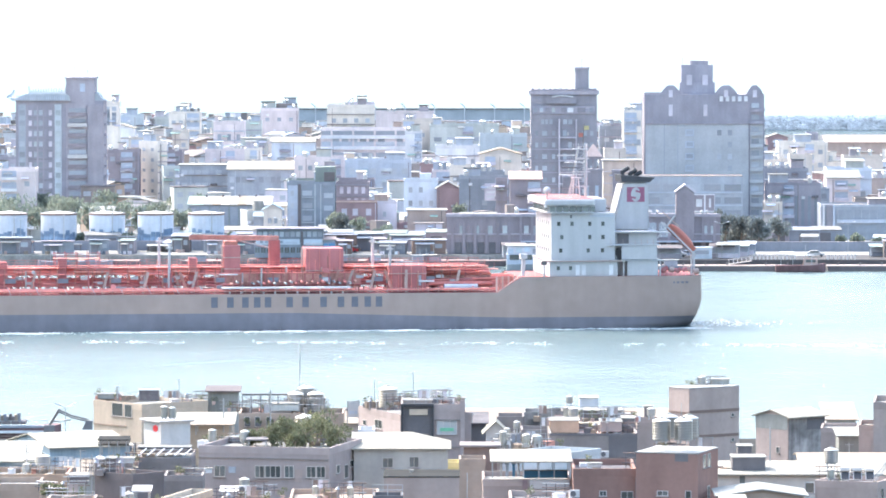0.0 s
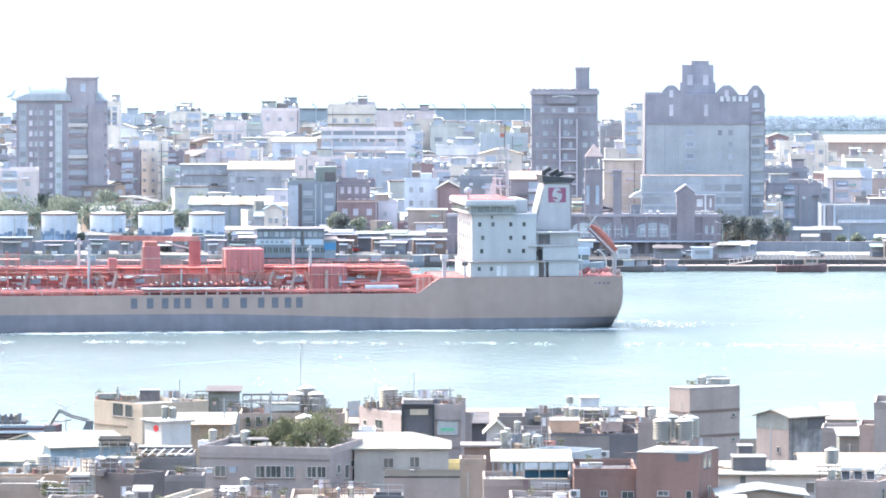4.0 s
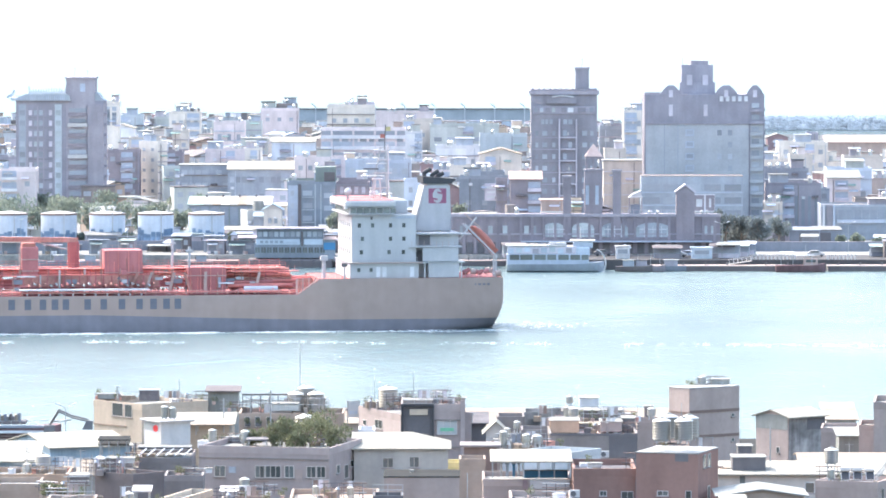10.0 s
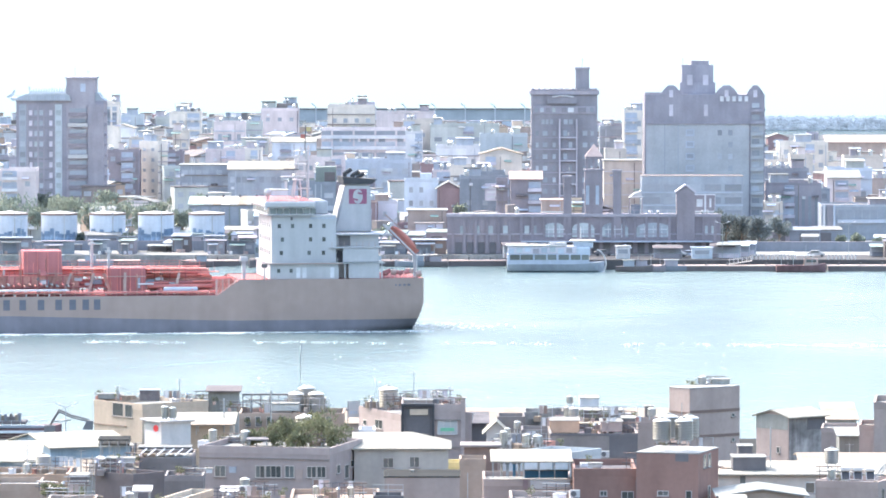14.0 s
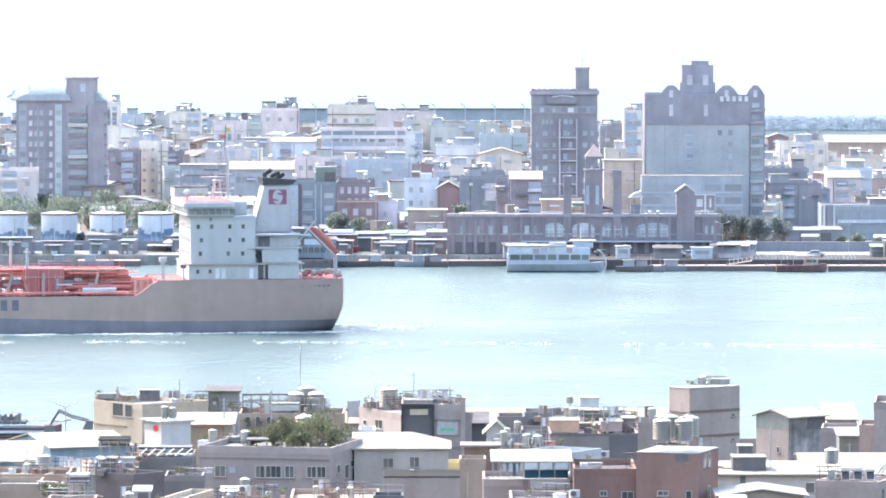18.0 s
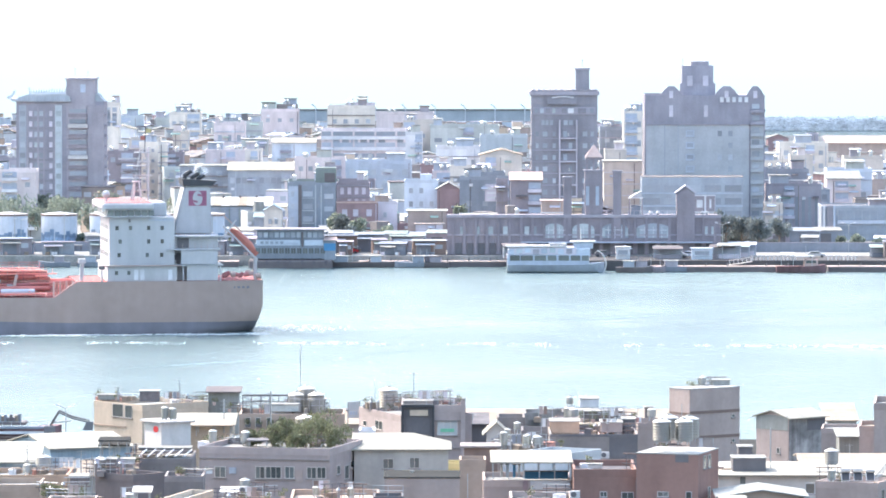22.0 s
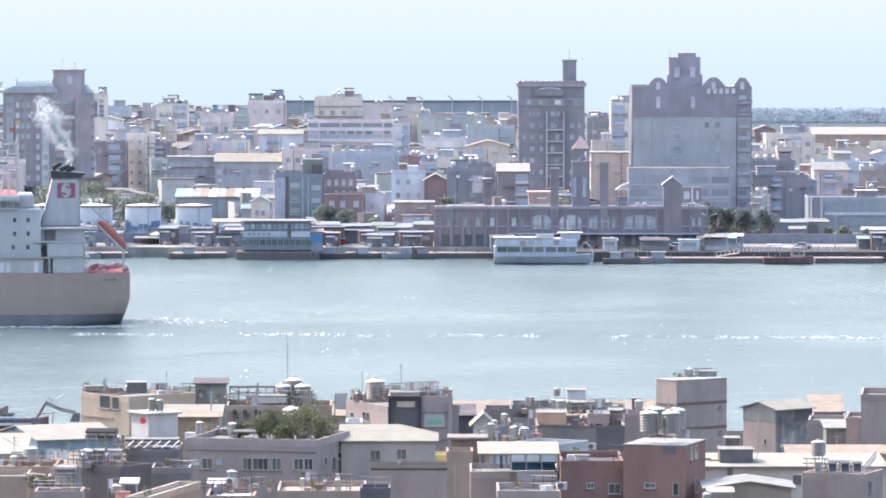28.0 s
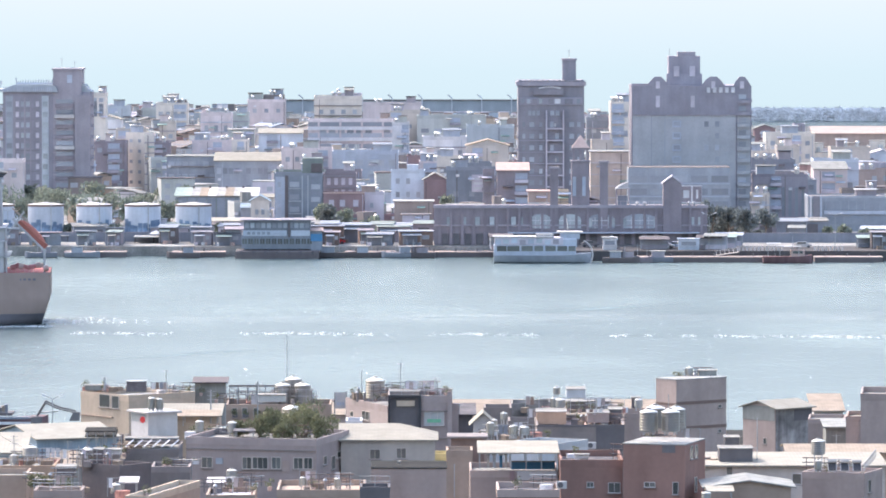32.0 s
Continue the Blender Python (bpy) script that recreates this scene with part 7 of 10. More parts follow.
b = house(104.96, 1632.43, 0, 8.88, 12, 2.4, 14.29, "pink_white", "pinkish white sheet house with sloped roof", roof="pent", top="sheet_grey", rise=1.5, group="houses on the far shore")
dress(b, False, 121)
b = house(103.43, 1539.14, 0, 20.21, 14, 2.4, 11.1, "blue_grey", "grey blue two storey office with ribbon windows", top="concrete", group="houses on the far shore")
slab("ribbon_window", b, (1.9, -7.04, 6.3), (15.6, 0.2, 2.2), "dull_slate")
for n in range(9):
    slab("mullion", b, (-5.8 + 1.92 * n, -7.12, 6.3), (0.14, 0.2, 2.2), "blue_grey")
slab("spandrel", b, (1.9, -7.2, 4.6), (16.0, 0.4, 0.9), "slate")
for u, ww in ((-3.6, 4.2), (1.4, 4.6), (6.6, 3.8)):
    slab("ribbon_window", b, (u, -7.04, 2.6), (ww, 0.2, 1.9), "dull_slate")
slab("entrance_bay", b, (-8.0, -7.1, 4.3), (1.6, 0.3, 8.6), "dark_tile")
slab("pilaster", b, (-9.4, -7.2, 4.3), (0.4, 0.5, 8.6), "pale_grey")
slab("pilaster", b, (-6.9, -7.2, 4.3), (0.5, 0.5, 8.6), "slate")
slab("parapet_hut", b, (4.4, -2.0, 9.3), (5.0, 5.0, 1.5), "tower_tile")
slab("hut_roof", b, (4.4, -2.4, 10.15), (5.8, 6.0, 0.15), "white_paint")
b = house(119.17, 1765, 0, 11.2, 10, 2.4, 15.96, "sand", "tan house with roof clutter", group="houses on the far shore")
window_grid(b, "front", -5.2, 5.2, 1, 12.56, 3, 2, 1.3, 1.3, "far_glass", 0.1, 123)
dress(b, True, 123)
b = house(133.67, 1893.71, 0, 34.3, 16, 2.4, 15.9, "pink_beige", "broad pinkish hall with sloping roof", roof="pent", top="pink_beige", rise=1.6, group="houses on the far shore")
window_grid(b, "front", -16.75, 16.75, 1, 13.96, 5, 1, 1.3, 1.3, "far_glass", 0.4, 124)
dress(b, False, 124)
b = house(120.76, 1671.71, 0, 12.88, 12, 2.4, 12.9, "pink_beige", "pink beige house with flat roof", group="houses on the far shore")
window_grid(b, "front", -6.04, 6.04, 1, 9.5, 4, 3, 1.3, 1.3, "far_glass", 0.1, 125)
dress(b, True, 125)
b = house(113.27, 1592.14, 0, 15.88, 10, 2.4, 10.63, "concrete", "grey house with white roof edge", top="roof_pale", group="houses on the far shore")
window_grid(b, "front", -7.54, 7.54, 1, 7.23, 5, 1, 1.3, 1.3, "far_glass", 0.1, 126)
dress(b, True, 126)
b = house(110.16, 2047.86, 0, 6.87, 10, 2.4, 12.9, "brick_red", "dull brick house with gable roof", roof="cross", top="sheet_grey", group="houses on the far shore")
dress(b, False, 127)
b = house(123.45, 2078.29, 0, 3.77, 8, 2.4, 13.69, "tower_tile", "grey tiled stair tower with flat roof", group="houses on the far shore")
dress(b, True, 128)
b = house(46.28, 1670.71, 0, 5.76, 10, 2.4, 20.78, "sand", "tan house with flat roof", group="houses on the far shore")
window_grid(b, "front", -2.48, 2.48, 1, 17.38, 2, 1, 1.3, 1.3, "far_glass", 0.1, 129)
dress(b, True, 129)
b = house(46.79, 1607.86, 0, 10.64, 10, 2.4, 19.8, "cream_white", "cream white house with white roof slab", roof="slab", top="roof_pale", group="houses on the far shore")
dress(b, False, 130)
b = house(53.15, 1702.14, 0, 7.71, 10, 2.4, 30.31, "cream_white", "cream white apartment tower with dark windows", group="houses on the far shore")
window_grid(b, "front", -3.46, 3.46, 1, 26.91, 3, 5, 1.8, 1.6, "far_glass", 0.1, 131)
dress(b, True, 131)
b = house(53.78, 1708.5, 0, 3.87, 7, 25, 32.13, "mauve", "mauve stair tower with flat roof", group="houses on the far shore")
dress(b, True, 132)
b = house(46.88, 1717.86, 0, 7.32, 10, 2.4, 25.56, "dull_slate", "slate blue apartment house", group="houses on the far shore")
window_grid(b, "front", -3.26, 3.26, 1, 22.16, 2, 4, 1.3, 1.3, "far_glass", 0.5, 133)
dress(b, True, 133)
b = house(48.29, 1719, 0, 3.74, 6, 20, 25.95, "tower_tile", "grey tiled stair head with flat roof", group="houses on the far shore")
dress(b, True, 134)
b = house(26.69, 1512.57, 0, 5.49, 8, 2.4, 13.26, "pink_beige", "pale pink roof house", roof="slab", top="terracotta", group="houses on the far shore")
dress(b, False, 135)
b = house(32.39, 1507.93, 0, 2.47, 5, 2.4, 13.65, "cream", "pale cream gable with flat roof", group="houses on the far shore")
dress(b, True, 136)
b = house(20.49, 1536.14, 0, 7.67, 8, 2.4, 17.36, "brick", "dark brick house with orange roof", roof="pent", top="terracotta", rise=1.5, group="houses on the far shore")
dress(b, False, 137)
# close-set houses behind the floating restaurant
b = house(-41.6, 1524, 0, 4.4, 7, 2.4, 10.4, "sand", "small sand coloured hut house with pale blue sheet roof", roof="cross", top="sheet_blue", rise=1.2, group="houses on the far shore")
window_grid(b, "front", -1.5, 1.5, 3.2, 7.2, 2, 1, 0.8, 1.3, "far_glass", 0, 201)
slab("lean_to", b, (-3.4, 0.5, 3.2), (2.6, 5, 6.4), "dull_slate")
slab("lean_to_roof", b, (-3.4, 0.3, 6.6), (3.0, 5.8, 0.12), "sheet_blue", rx=9)
slab("chimney_cap", b, (-0.4, -3.2, 5.2), (0.7, 0.6, 0.5), "white_paint")
b = house(-32.3, 1534.5, 0, 11.8, 9, 2.4, 16.8, "dull_slate", "tall slate green apartment block with dark stair tower", group="houses on the far shore")
slab("stair_tower", b, (3.4, 0.5, 9.0), (5.0, 7, 18.0), "dull_green")
# Charcoal sheets paint the shade of the stair opening and the wall joint.
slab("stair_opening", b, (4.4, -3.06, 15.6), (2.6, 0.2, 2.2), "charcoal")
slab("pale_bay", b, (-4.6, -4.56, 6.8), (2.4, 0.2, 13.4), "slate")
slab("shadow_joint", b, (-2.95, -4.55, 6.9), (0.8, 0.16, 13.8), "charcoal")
for u in (0.9, 2.3):
    slab("pilaster", b, (u, -4.62, 6.9), (0.3, 0.3, 13.8), "green_grey")
for f in range(4):
    v = 11.6 - 3.1 * f
    slab("window", b, (-4.7, -4.72, v), (0.8, 0.1, 1.3), "far_glass")
    slab("window", b, (-1.0, -4.56, v), (2.4, 0.16, 1.3), "far_glass")
    slab("window", b, (4.2, -4.56, v - 0.6), (2.2, 0.16, 1.2), "far_glass")
    slab("ledge", b, (-0.9, -4.66, v - 1.0), (3.0, 0.34, 0.2), "green_grey")
b = house(-22.4, 1549.5, 0, 8.2, 9, 2.4, 16.2, "brick", "dark purple brick house with flat roof", group="houses on the far shore")
window_grid(b, "front", -3.6, 3.6, 7.5, 13.2, 4, 2, 0.9, 1.7, "mauve", 0.2, 203)
slab("ledge", b, (0, -4.6, 13.1), (8.3, 0.3, 0.35), "dark_tile")
slab("ledge", b, (0, -4.6, 10.2), (8.3, 0.3, 0.25), "dark_tile")
b = house(-21.2, 1533.5, 0, 10.1, 8, 2.4, 12.0, "brick_red", "dull red brick house with pale windows", group="houses on the far shore")
for u in (-3.0, -0.3, 3.0):
    slab("window", b, (u, -4.05, 7.0), (1.3, 0.16, 1.6), "mauve")
    slab("window_sill", b, (u, -4.1, 6.1), (1.5, 0.3, 0.15), "far_brown")
slab("coping", b, (0, -4.05, 9.55), (10.3, 0.3, 0.35), "terracotta")
slab("downpipe", b, (4.7, -4.1, 4.6), (0.2, 0.2, 9.2), "mauve")
slab("lower_awning", b, (0.6, -4.7, 3.2), (7.0, 1.4, 0.1), "dull_green", rx=14)
b = house(-13.7, 1535.5, 0, 4.7, 9, 2.4, 12.0, "mauve", "narrow pale mauve house with pink roof hut", group="houses on the far shore")
slab("roof_hut", b, (-1.4, -1.0, 10.3), (3.4, 3.4, 1.5), "pink_beige")
slab("hut_roof", b, (-1.4, -1.2, 11.1), (3.8, 3.9, 0.12), "white_paint")
slab("window", b, (-0.6, -4.56, 6.4), (0.8, 0.16, 1.2), "far_glass")
# three towers
pagoda_tower(-104.6, 1697.14, 23.91, 32.93, -98.88, 7.87, 39.1, -108.07, 9.87, 35.25)
slim_tower(30.71, 1571.43, 16.71, 38.68, 35.35, 3.43, 43.97)
hotel(66.21, 1571.43, 30.28, 37.4, 64.48, 8, 44.82, 29.83, 77.51)
podium(62.16, 1547.86, 25.34, 17.5)
# brick ferry hall
ferry_hall(33.14, 1460.0, 64.3, 11.3, 57.04, 18.6, 35.5, 28.17)
for vx in (48.9, 50.6, 61.1, 62.2):
    vent = thing("roof_vent", pose(vx, 1462.5, 11.3), "small white domed vent on the ferry hall roof", "vent", "vents on the ferry hall")
    tube("vent_pipe", vent, (0, 0, 0), (0, 0, 0.9), 0.3, "galvanised", 8)
    bm = bmesh.new()
    add_tube(bm, (0, 0, 0.85), (0, 0, 1.3), 0.62, 10, 0.2)
    part("vent_cap", bm, "white_paint", vent)
tent = thing("roof_canopy", pose(45.6, 1468, 11.3), "small white pointed canopy on posts on the hall roof", "canopy")
bm = bmesh.new()
bmesh.ops.create_cone(bm, cap_ends=True, segments=4, radius1=2.5, radius2=0.1, depth=1.4, matrix=Matrix.Translation((0, 0, 4.8)) @ Matrix.Rotation(radians(45), 4, "Z"))
part("canopy", bm, "white_paint", tent)
for i in (-1, 1):
    for j in (-1, 1):
        tube("post", tent, (i * 1.5, j * 1.5, 0), (i * 1.5, j * 1.5, 4.2), 0.12, "far_brown", 6)
slab("booth", tent, (0, 0.4, 1.2), (2.4, 1.6, 2.4), "dull_slate")
# storage tanks
storage_tank(-92.08, 1490, 4.3, 10.66)
storage_tank(-80.46, 1490, 4.3, 10.66)
storage_tank(-68.84, 1490, 4.3, 10.66)
storage_tank(-56.68, 1490, 4.3, 10.66)
storage_tank(-103.97, 1490, 4.3, 10.66)
# waterfront sheds and boats
pier_shed(-89.02, 1477.57, 6.32, 3.83, "white_paint")
pier_shed(-65.47, 1469.71, 9.36, 3.8, "roof_pale")
pier_shed(-96.97, 1466.57, 6.94, 1.67, "quay")
pier_shed(-22.43, 1466.57, 4.67, 3.8, "roof_pale")
pier_shed(-32.5, 1500.71, 7.51, 4.41, "pale_grey")
floating_restaurant(-35.5, 1447.14, 16.51, 9.01)
ferry_boat(25.88, 1425.29, 22.39)
work_boat(82.08, 1423.71, 11.37)
pontoon(-78.15, 1452.43, 14.56)
pontoon(-53.93, 1452.43, 12.44)
pontoon(-13.83, 1452.43, 11.64)
pontoon(4.17, 1452.43, 21.18)
pontoon(52.84, 1428.43, 10.02)
pontoon(64.82, 1428.43, 13.93)
pontoon(75.23, 1428.43, 6.9)
pontoon(96.25, 1428.43, 15.62)
# breakwaters
RUBBLE = (104.0, 258.0, 2604.0, 6.4)
SEAWALL = (-66.0, 42.0, 2702.86, 6.1)
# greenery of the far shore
tree(-103.16, 1547.86, 2.4, 4.53, 3.66, "hazy green tree on the far shore", 420, "hazed_leaf", 0.55, 1, "tree")
tree(-105.33, 1532.14, 2.4, 4.08, 2.79, "hazy green tree on the far shore", 420, "hazed_leaf", 0.55, 2, "tree")
tree(-90.99, 1665.71, 2.4, 7.16, 4.54, "hazy green tree on the far shore", 420, "hazed_leaf", 0.55, 3, "tree")
tree(-104.86, 1681.43, 2.4, 4.58, 5.35, "hazy green tree on the far shore", 420, "hazed_leaf", 0.55, 4, "tree")
tree(-92.48, 1587.14, 2.4, 6.79, 2.16, "hazy green tree on the far shore", 420, "hazed_leaf", 0.55, 5, "tree")
tree(-25.59, 1516.43, 2.4, 6.82, 3.17, "hazy green tree on the far shore", 420, "hazed_leaf", 0.55, 6, "tree")
tree(-20.66, 1508.57, 2.4, 6.19, 2.74, "hazy green tree on the far shore", 420, "hazed_leaf", 0.55, 7, "tree")
tree(-16.37, 1492.86, 2.4, 3.72, 2.31, "hazy green tree on the far shore", 420, "hazed_leaf", 0.55, 8, "tree")
tree(69.49, 1492.86, 2.4, 2.77, 3.53, "dull green tree on the far shore", 420, "shade_leaf", 0.55, 9, "tree")
tree(74.77, 1500.71, 2.4, 2.96, 4.09, "dull green tree on the far shore", 420, "shade_leaf", 0.55, 10, "tree")
tree(78.05, 1492.86, 2.4, 1.68, 2.71, "dull green tree on the far shore", 420, "shade_leaf", 0.55, 11, "tree")
tree(99.25, 1485, 2.4, 3.66, 1.75, "hazy green tree on the far shore", 420, "hazed_leaf", 0.55, 12, "tree")
tree(103.44, 1477.14, 2.4, 2.66, 1.61, "hazy green tree on the far shore", 420, "hazed_leaf", 0.55, 13, "tree")
tree(66.62, 1480.29, 2.4, 1.58, 2.02, "dull green tree on the far shore", 420, "shade_leaf", 0.55, 14, "tree")
tree(-80.14, 1571.43, 2.4, 3.11, 1.86, "hazy green tree on the far shore", 420, "hazed_leaf", 0.55, 15, "tree")
tree(-67.27, 1571.43, 2.4, 3.54, 1.57, "hazy green tree on the far shore", 420, "hazed_leaf", 0.55, 16, "tree")
tree(-11.96, 1485, 2.4, 2.71, 1.75, "hazy green tree on the far shore", 420, "hazed_leaf", 0.55, 17, "tree")
tree(-75.07, 1485, 2.4, 3.39, 2.02, "hazy green tree on the far shore", 420, "hazed_leaf", 0.55, 18, "tree")
tree(-86.83, 1489.71, 2.4, 3.18, 1.63, "hazy green tree on the far shore", 420, "hazed_leaf", 0.55, 19, "tree")
tree(-50.33, 1492.86, 2.4, 3.31, 1.36, "hazy green tree on the far shore", 420, "hazed_leaf", 0.55, 20, "tree")
tree(95.2, 1485, 2.4, 2.71, 1.35, "hazy green tree on the far shore", 420, "hazed_leaf", 0.55, 21, "tree")
tree(4.24, 1579.29, 2.4, 6.38, 2.15, "hazy green tree on the far shore", 420, "hazed_leaf", 0.55, 22, "tree")
tree(-102.51, 1505.43, 2.4, 10.98, 5.06, "hazy green tree on the far shore", 620, "hazed_leaf", 0.5, 31, "tree")
tree(-97.44, 1511.71, 2.4, 9.63, 4.12, "hazy green tree on the far shore", 620, "hazed_leaf", 0.5, 32, "tree")
tree(-107.12, 1508.57, 2.4, 11.41, 4.8, "hazy green tree on the far shore", 620, "hazed_leaf", 0.5, 33, "tree")
tree(-91.49, 1518, 2.4, 10.49, 4.55, "hazy green tree on the far shore", 620, "hazed_leaf", 0.5, 34, "tree")
tree(-79.5, 1521.14, 2.4, 9.81, 4.01, "hazy green tree on the far shore", 620, "hazed_leaf", 0.5, 35, "tree")
tree(-73.24, 1511.71, 2.4, 8.26, 2.75, "hazy green tree on the far shore", 620, "hazed_leaf", 0.5, 36, "tree")
tree(-63.34, 1511.71, 2.4, 7.98, 3.02, "hazy green tree on the far shore", 620, "hazed_leaf", 0.5, 37, "tree")
tree(-85.49, 1502.29, 2.4, 9.46, 3, "hazy green tree on the far shore", 620, "hazed_leaf", 0.5, 38, "tree")
tree(-14.51, 1511.71, 2.4, 4.26, 3.02, "hazy green tree on the far shore", 620, "hazed_leaf", 0.5, 39, "tree")
tree(71.78, 1489.71, 2.4, 4.81, 5.15, "dull green tree on the far shore", 620, "shade_leaf", 0.5, 40, "tree")
for i, (tx, ty, th, tr) in enumerate(((67.5, 1483, 9.2, 3.4), (71.5, 1487, 8.4, 3.6), (75.5, 1482, 7.2, 3.2), (80.5, 1488, 6.6, 2.8), (64.0, 1478, 6.0, 2.4), (-24.0, 1496, 7.5, 2.8))):
    tree(tx, ty, 2.4, th, tr, "dark shaded tree beside the quay", 620, "shade_leaf", 0.5, 60 + i, "tree")
rng = random.Random(64)
for i in range(22):
    tree(rng.uniform(-116, -62), rng.uniform(1535, 1665), 2.4, rng.uniform(4.0, 7.5), rng.uniform(2.4, 4.2), "broad green tree behind the storage tanks", 480, "hazed_leaf", 0.5, 80 + i, "tree")
FOOT = [(o.location.x, o.location.y, max(o["size"][0], o["size"][1]) / 2) for o in scene.objects if "size" in o]


# ---- far shore filling ----
def far_house(x, y, w, d, h, wall, top, roof, seed):
    rng = random.Random(seed)
    b = house(x, y, rng.uniform(28, 45) if rng.random() < 0.3 else rng.uniform(-12, 12), w, d, 2.4, 2.4 + h, wall, FAR_LABEL[wall] + (" with flat roof" if roof == "flat" else " with sheet metal roof"), roof=roof, top=top,
              group="houses on the far shore", rise=rng.uniform(0.8, 1.6))
    nf = max(1, int(h / 3.1))
    nx = max(1, int(w / 3.2))
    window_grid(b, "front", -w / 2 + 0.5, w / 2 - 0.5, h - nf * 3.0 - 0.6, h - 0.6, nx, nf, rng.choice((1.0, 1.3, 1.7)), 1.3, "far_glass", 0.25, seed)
    dress(b, False, seed + 7)
    if roof == "flat" and rng.random() < 0.75:
        ww = rng.uniform(2, 4)
        slab("roof_room", b, (rng.uniform(-1, 1) * (w / 2 - ww), d * 0.15, h + 0.9), (ww, rng.uniform(2.5, 4), 2.6), rng.choice((wall, "concrete", "sheet_grey")))
        if rng.random() < 0.8:
            far_tank(b, rng.uniform(-0.3, 0.3) * w, -d * 0.25, h - min(0.9, max(0.4, h * 0.06)) + 0.1)


FAR_LABEL = {"pale_grey": "pale grey concrete house", "concrete": "weathered grey concrete house", "white_paint": "white painted house", "cream": "cream rendered house", "tan": "tan rendered house",
             "pink_beige": "pink beige rendered house", "slate": "slate grey house", "mauve": "mauve tiled house", "pale_blue": "pale blue painted house", "green_grey": "grey green house", "pink_white": "pinkish white house", "cream_white": "cream white house", "olive_grey": "olive grey house", "brick_red": "dull brick house"}
FAR_ROOF = ("roof_deck", "concrete", "sheet_grey", "roof_pale", "mauve", "concrete", "slate")
SKYLINE = {k: bmesh.new() for k in (*FAR_LABEL, *FAR_ROOF, "charcoal", "dark_deck", "far_glass", "galvanised")}


def skyline_house(x, y, w, d, h, wall, top, seed):
    """One of the crowd of low houses far behind, joined with its neighbours of one paint."""
    rng = random.Random(seed)
    a = rng.uniform(28, 48) if rng.random() < 0.3 else rng.uniform(-12, 12)
    m = pose(x, y, 2.4, 0, 0, a)
    add_box(SKYLINE[wall], m @ Vector((0, 0, h / 2)), (w, d, h), a)
    add_box(SKYLINE[top], m @ Vector((0, 0, h + 0.1)), (w + 0.3, d + 0.3, 0.25), a)
    if rng.random() < 0.35:
        k = math.tan(radians(14)) * w / 4
        for s in (-1, 1):
            add_box(SKYLINE[top], m @ Vector((s * w / 4, 0, h + 0.25 + k)), (w / 2 / math.cos(radians(14)) + 0.3, d + 0.6, 0.2), a, s * 14)
        add_box(SKYLINE[wall], m @ Vector((0, 0, h + k * 0.7)), (w * 0.6, d, k * 1.4), a)
    elif rng.random() < 0.8 and y > 1775:
        ww = rng.uniform(2, 5)
        u = rng.uniform(-1, 1) * (w - ww) / 2
        add_box(SKYLINE[wall], m @ Vector((u, 0, h + 1.4)), (ww, 3.5, 2.6), a)
        add_box(SKYLINE[top], m @ Vector((u, 0, h + 2.8)), (ww + 0.3, 3.9, 0.2), a)
    for i in range(rng.randint(1, 3) if y > 1775 else 0):
        p = m @ Vector((rng.uniform(-0.4, 0.4) * w, -d * 0.3, h))
        add_tube(SKYLINE["galvanised"], p, p + Vector((0, 0, 1.6)), 0.55, 10)
    for f in range(max(1, int(h / 3.1))):
        for i in range(max(1, int(w / 3))):
            if rng.random() < 0.75:
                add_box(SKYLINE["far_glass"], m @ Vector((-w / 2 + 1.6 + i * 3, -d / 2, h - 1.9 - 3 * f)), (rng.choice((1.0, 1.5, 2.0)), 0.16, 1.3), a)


rng = random.Random(5)
n_far = 0
for row, yy in enumerate(range(1775, 2340, 20)):
    xx = -0.0775 * yy + rng.uniform(0, 8)
    while xx < 0.0775 * yy:
        w, d = rng.uniform(6, 14), rng.uniform(8, 12)
        east = xx > 0.045 * yy
        if not (east and yy > 1935):
            h = rng.uniform(5.5, 10.5) + (1.5 if yy > 1965 else 0)
            h = max(3.2, min(h, 66.8 - (275 if xx < -0.028 * yy else 289) * yy / 11000))
            if not any(abs(xx + w / 2 - fx) < fr + w / 2 and abs(yy - fy) < fr + 4 for fx, fy, fr in FOOT):
                wall = rng.choice(list(FAR_LABEL))
                if yy < 1800:
                    far_house(xx + w / 2, yy + rng.uniform(-3, 3), w, d, h, wall, rng.choice(FAR_ROOF), rng.choice(("flat", "flat", "flat", "flat", "pent", "cross")), row * 100 + n_far)
                else:
                    skyline_house(xx + w / 2, yy + rng.uniform(-3, 3), w, d, h, wall, rng.choice(FAR_ROOF), row * 100 + n_far)
                n_far += 1
        xx += w + rng.uniform(0.3, 3.5)
# low houses in the gaps behind the waterfront
rng = random.Random(17)
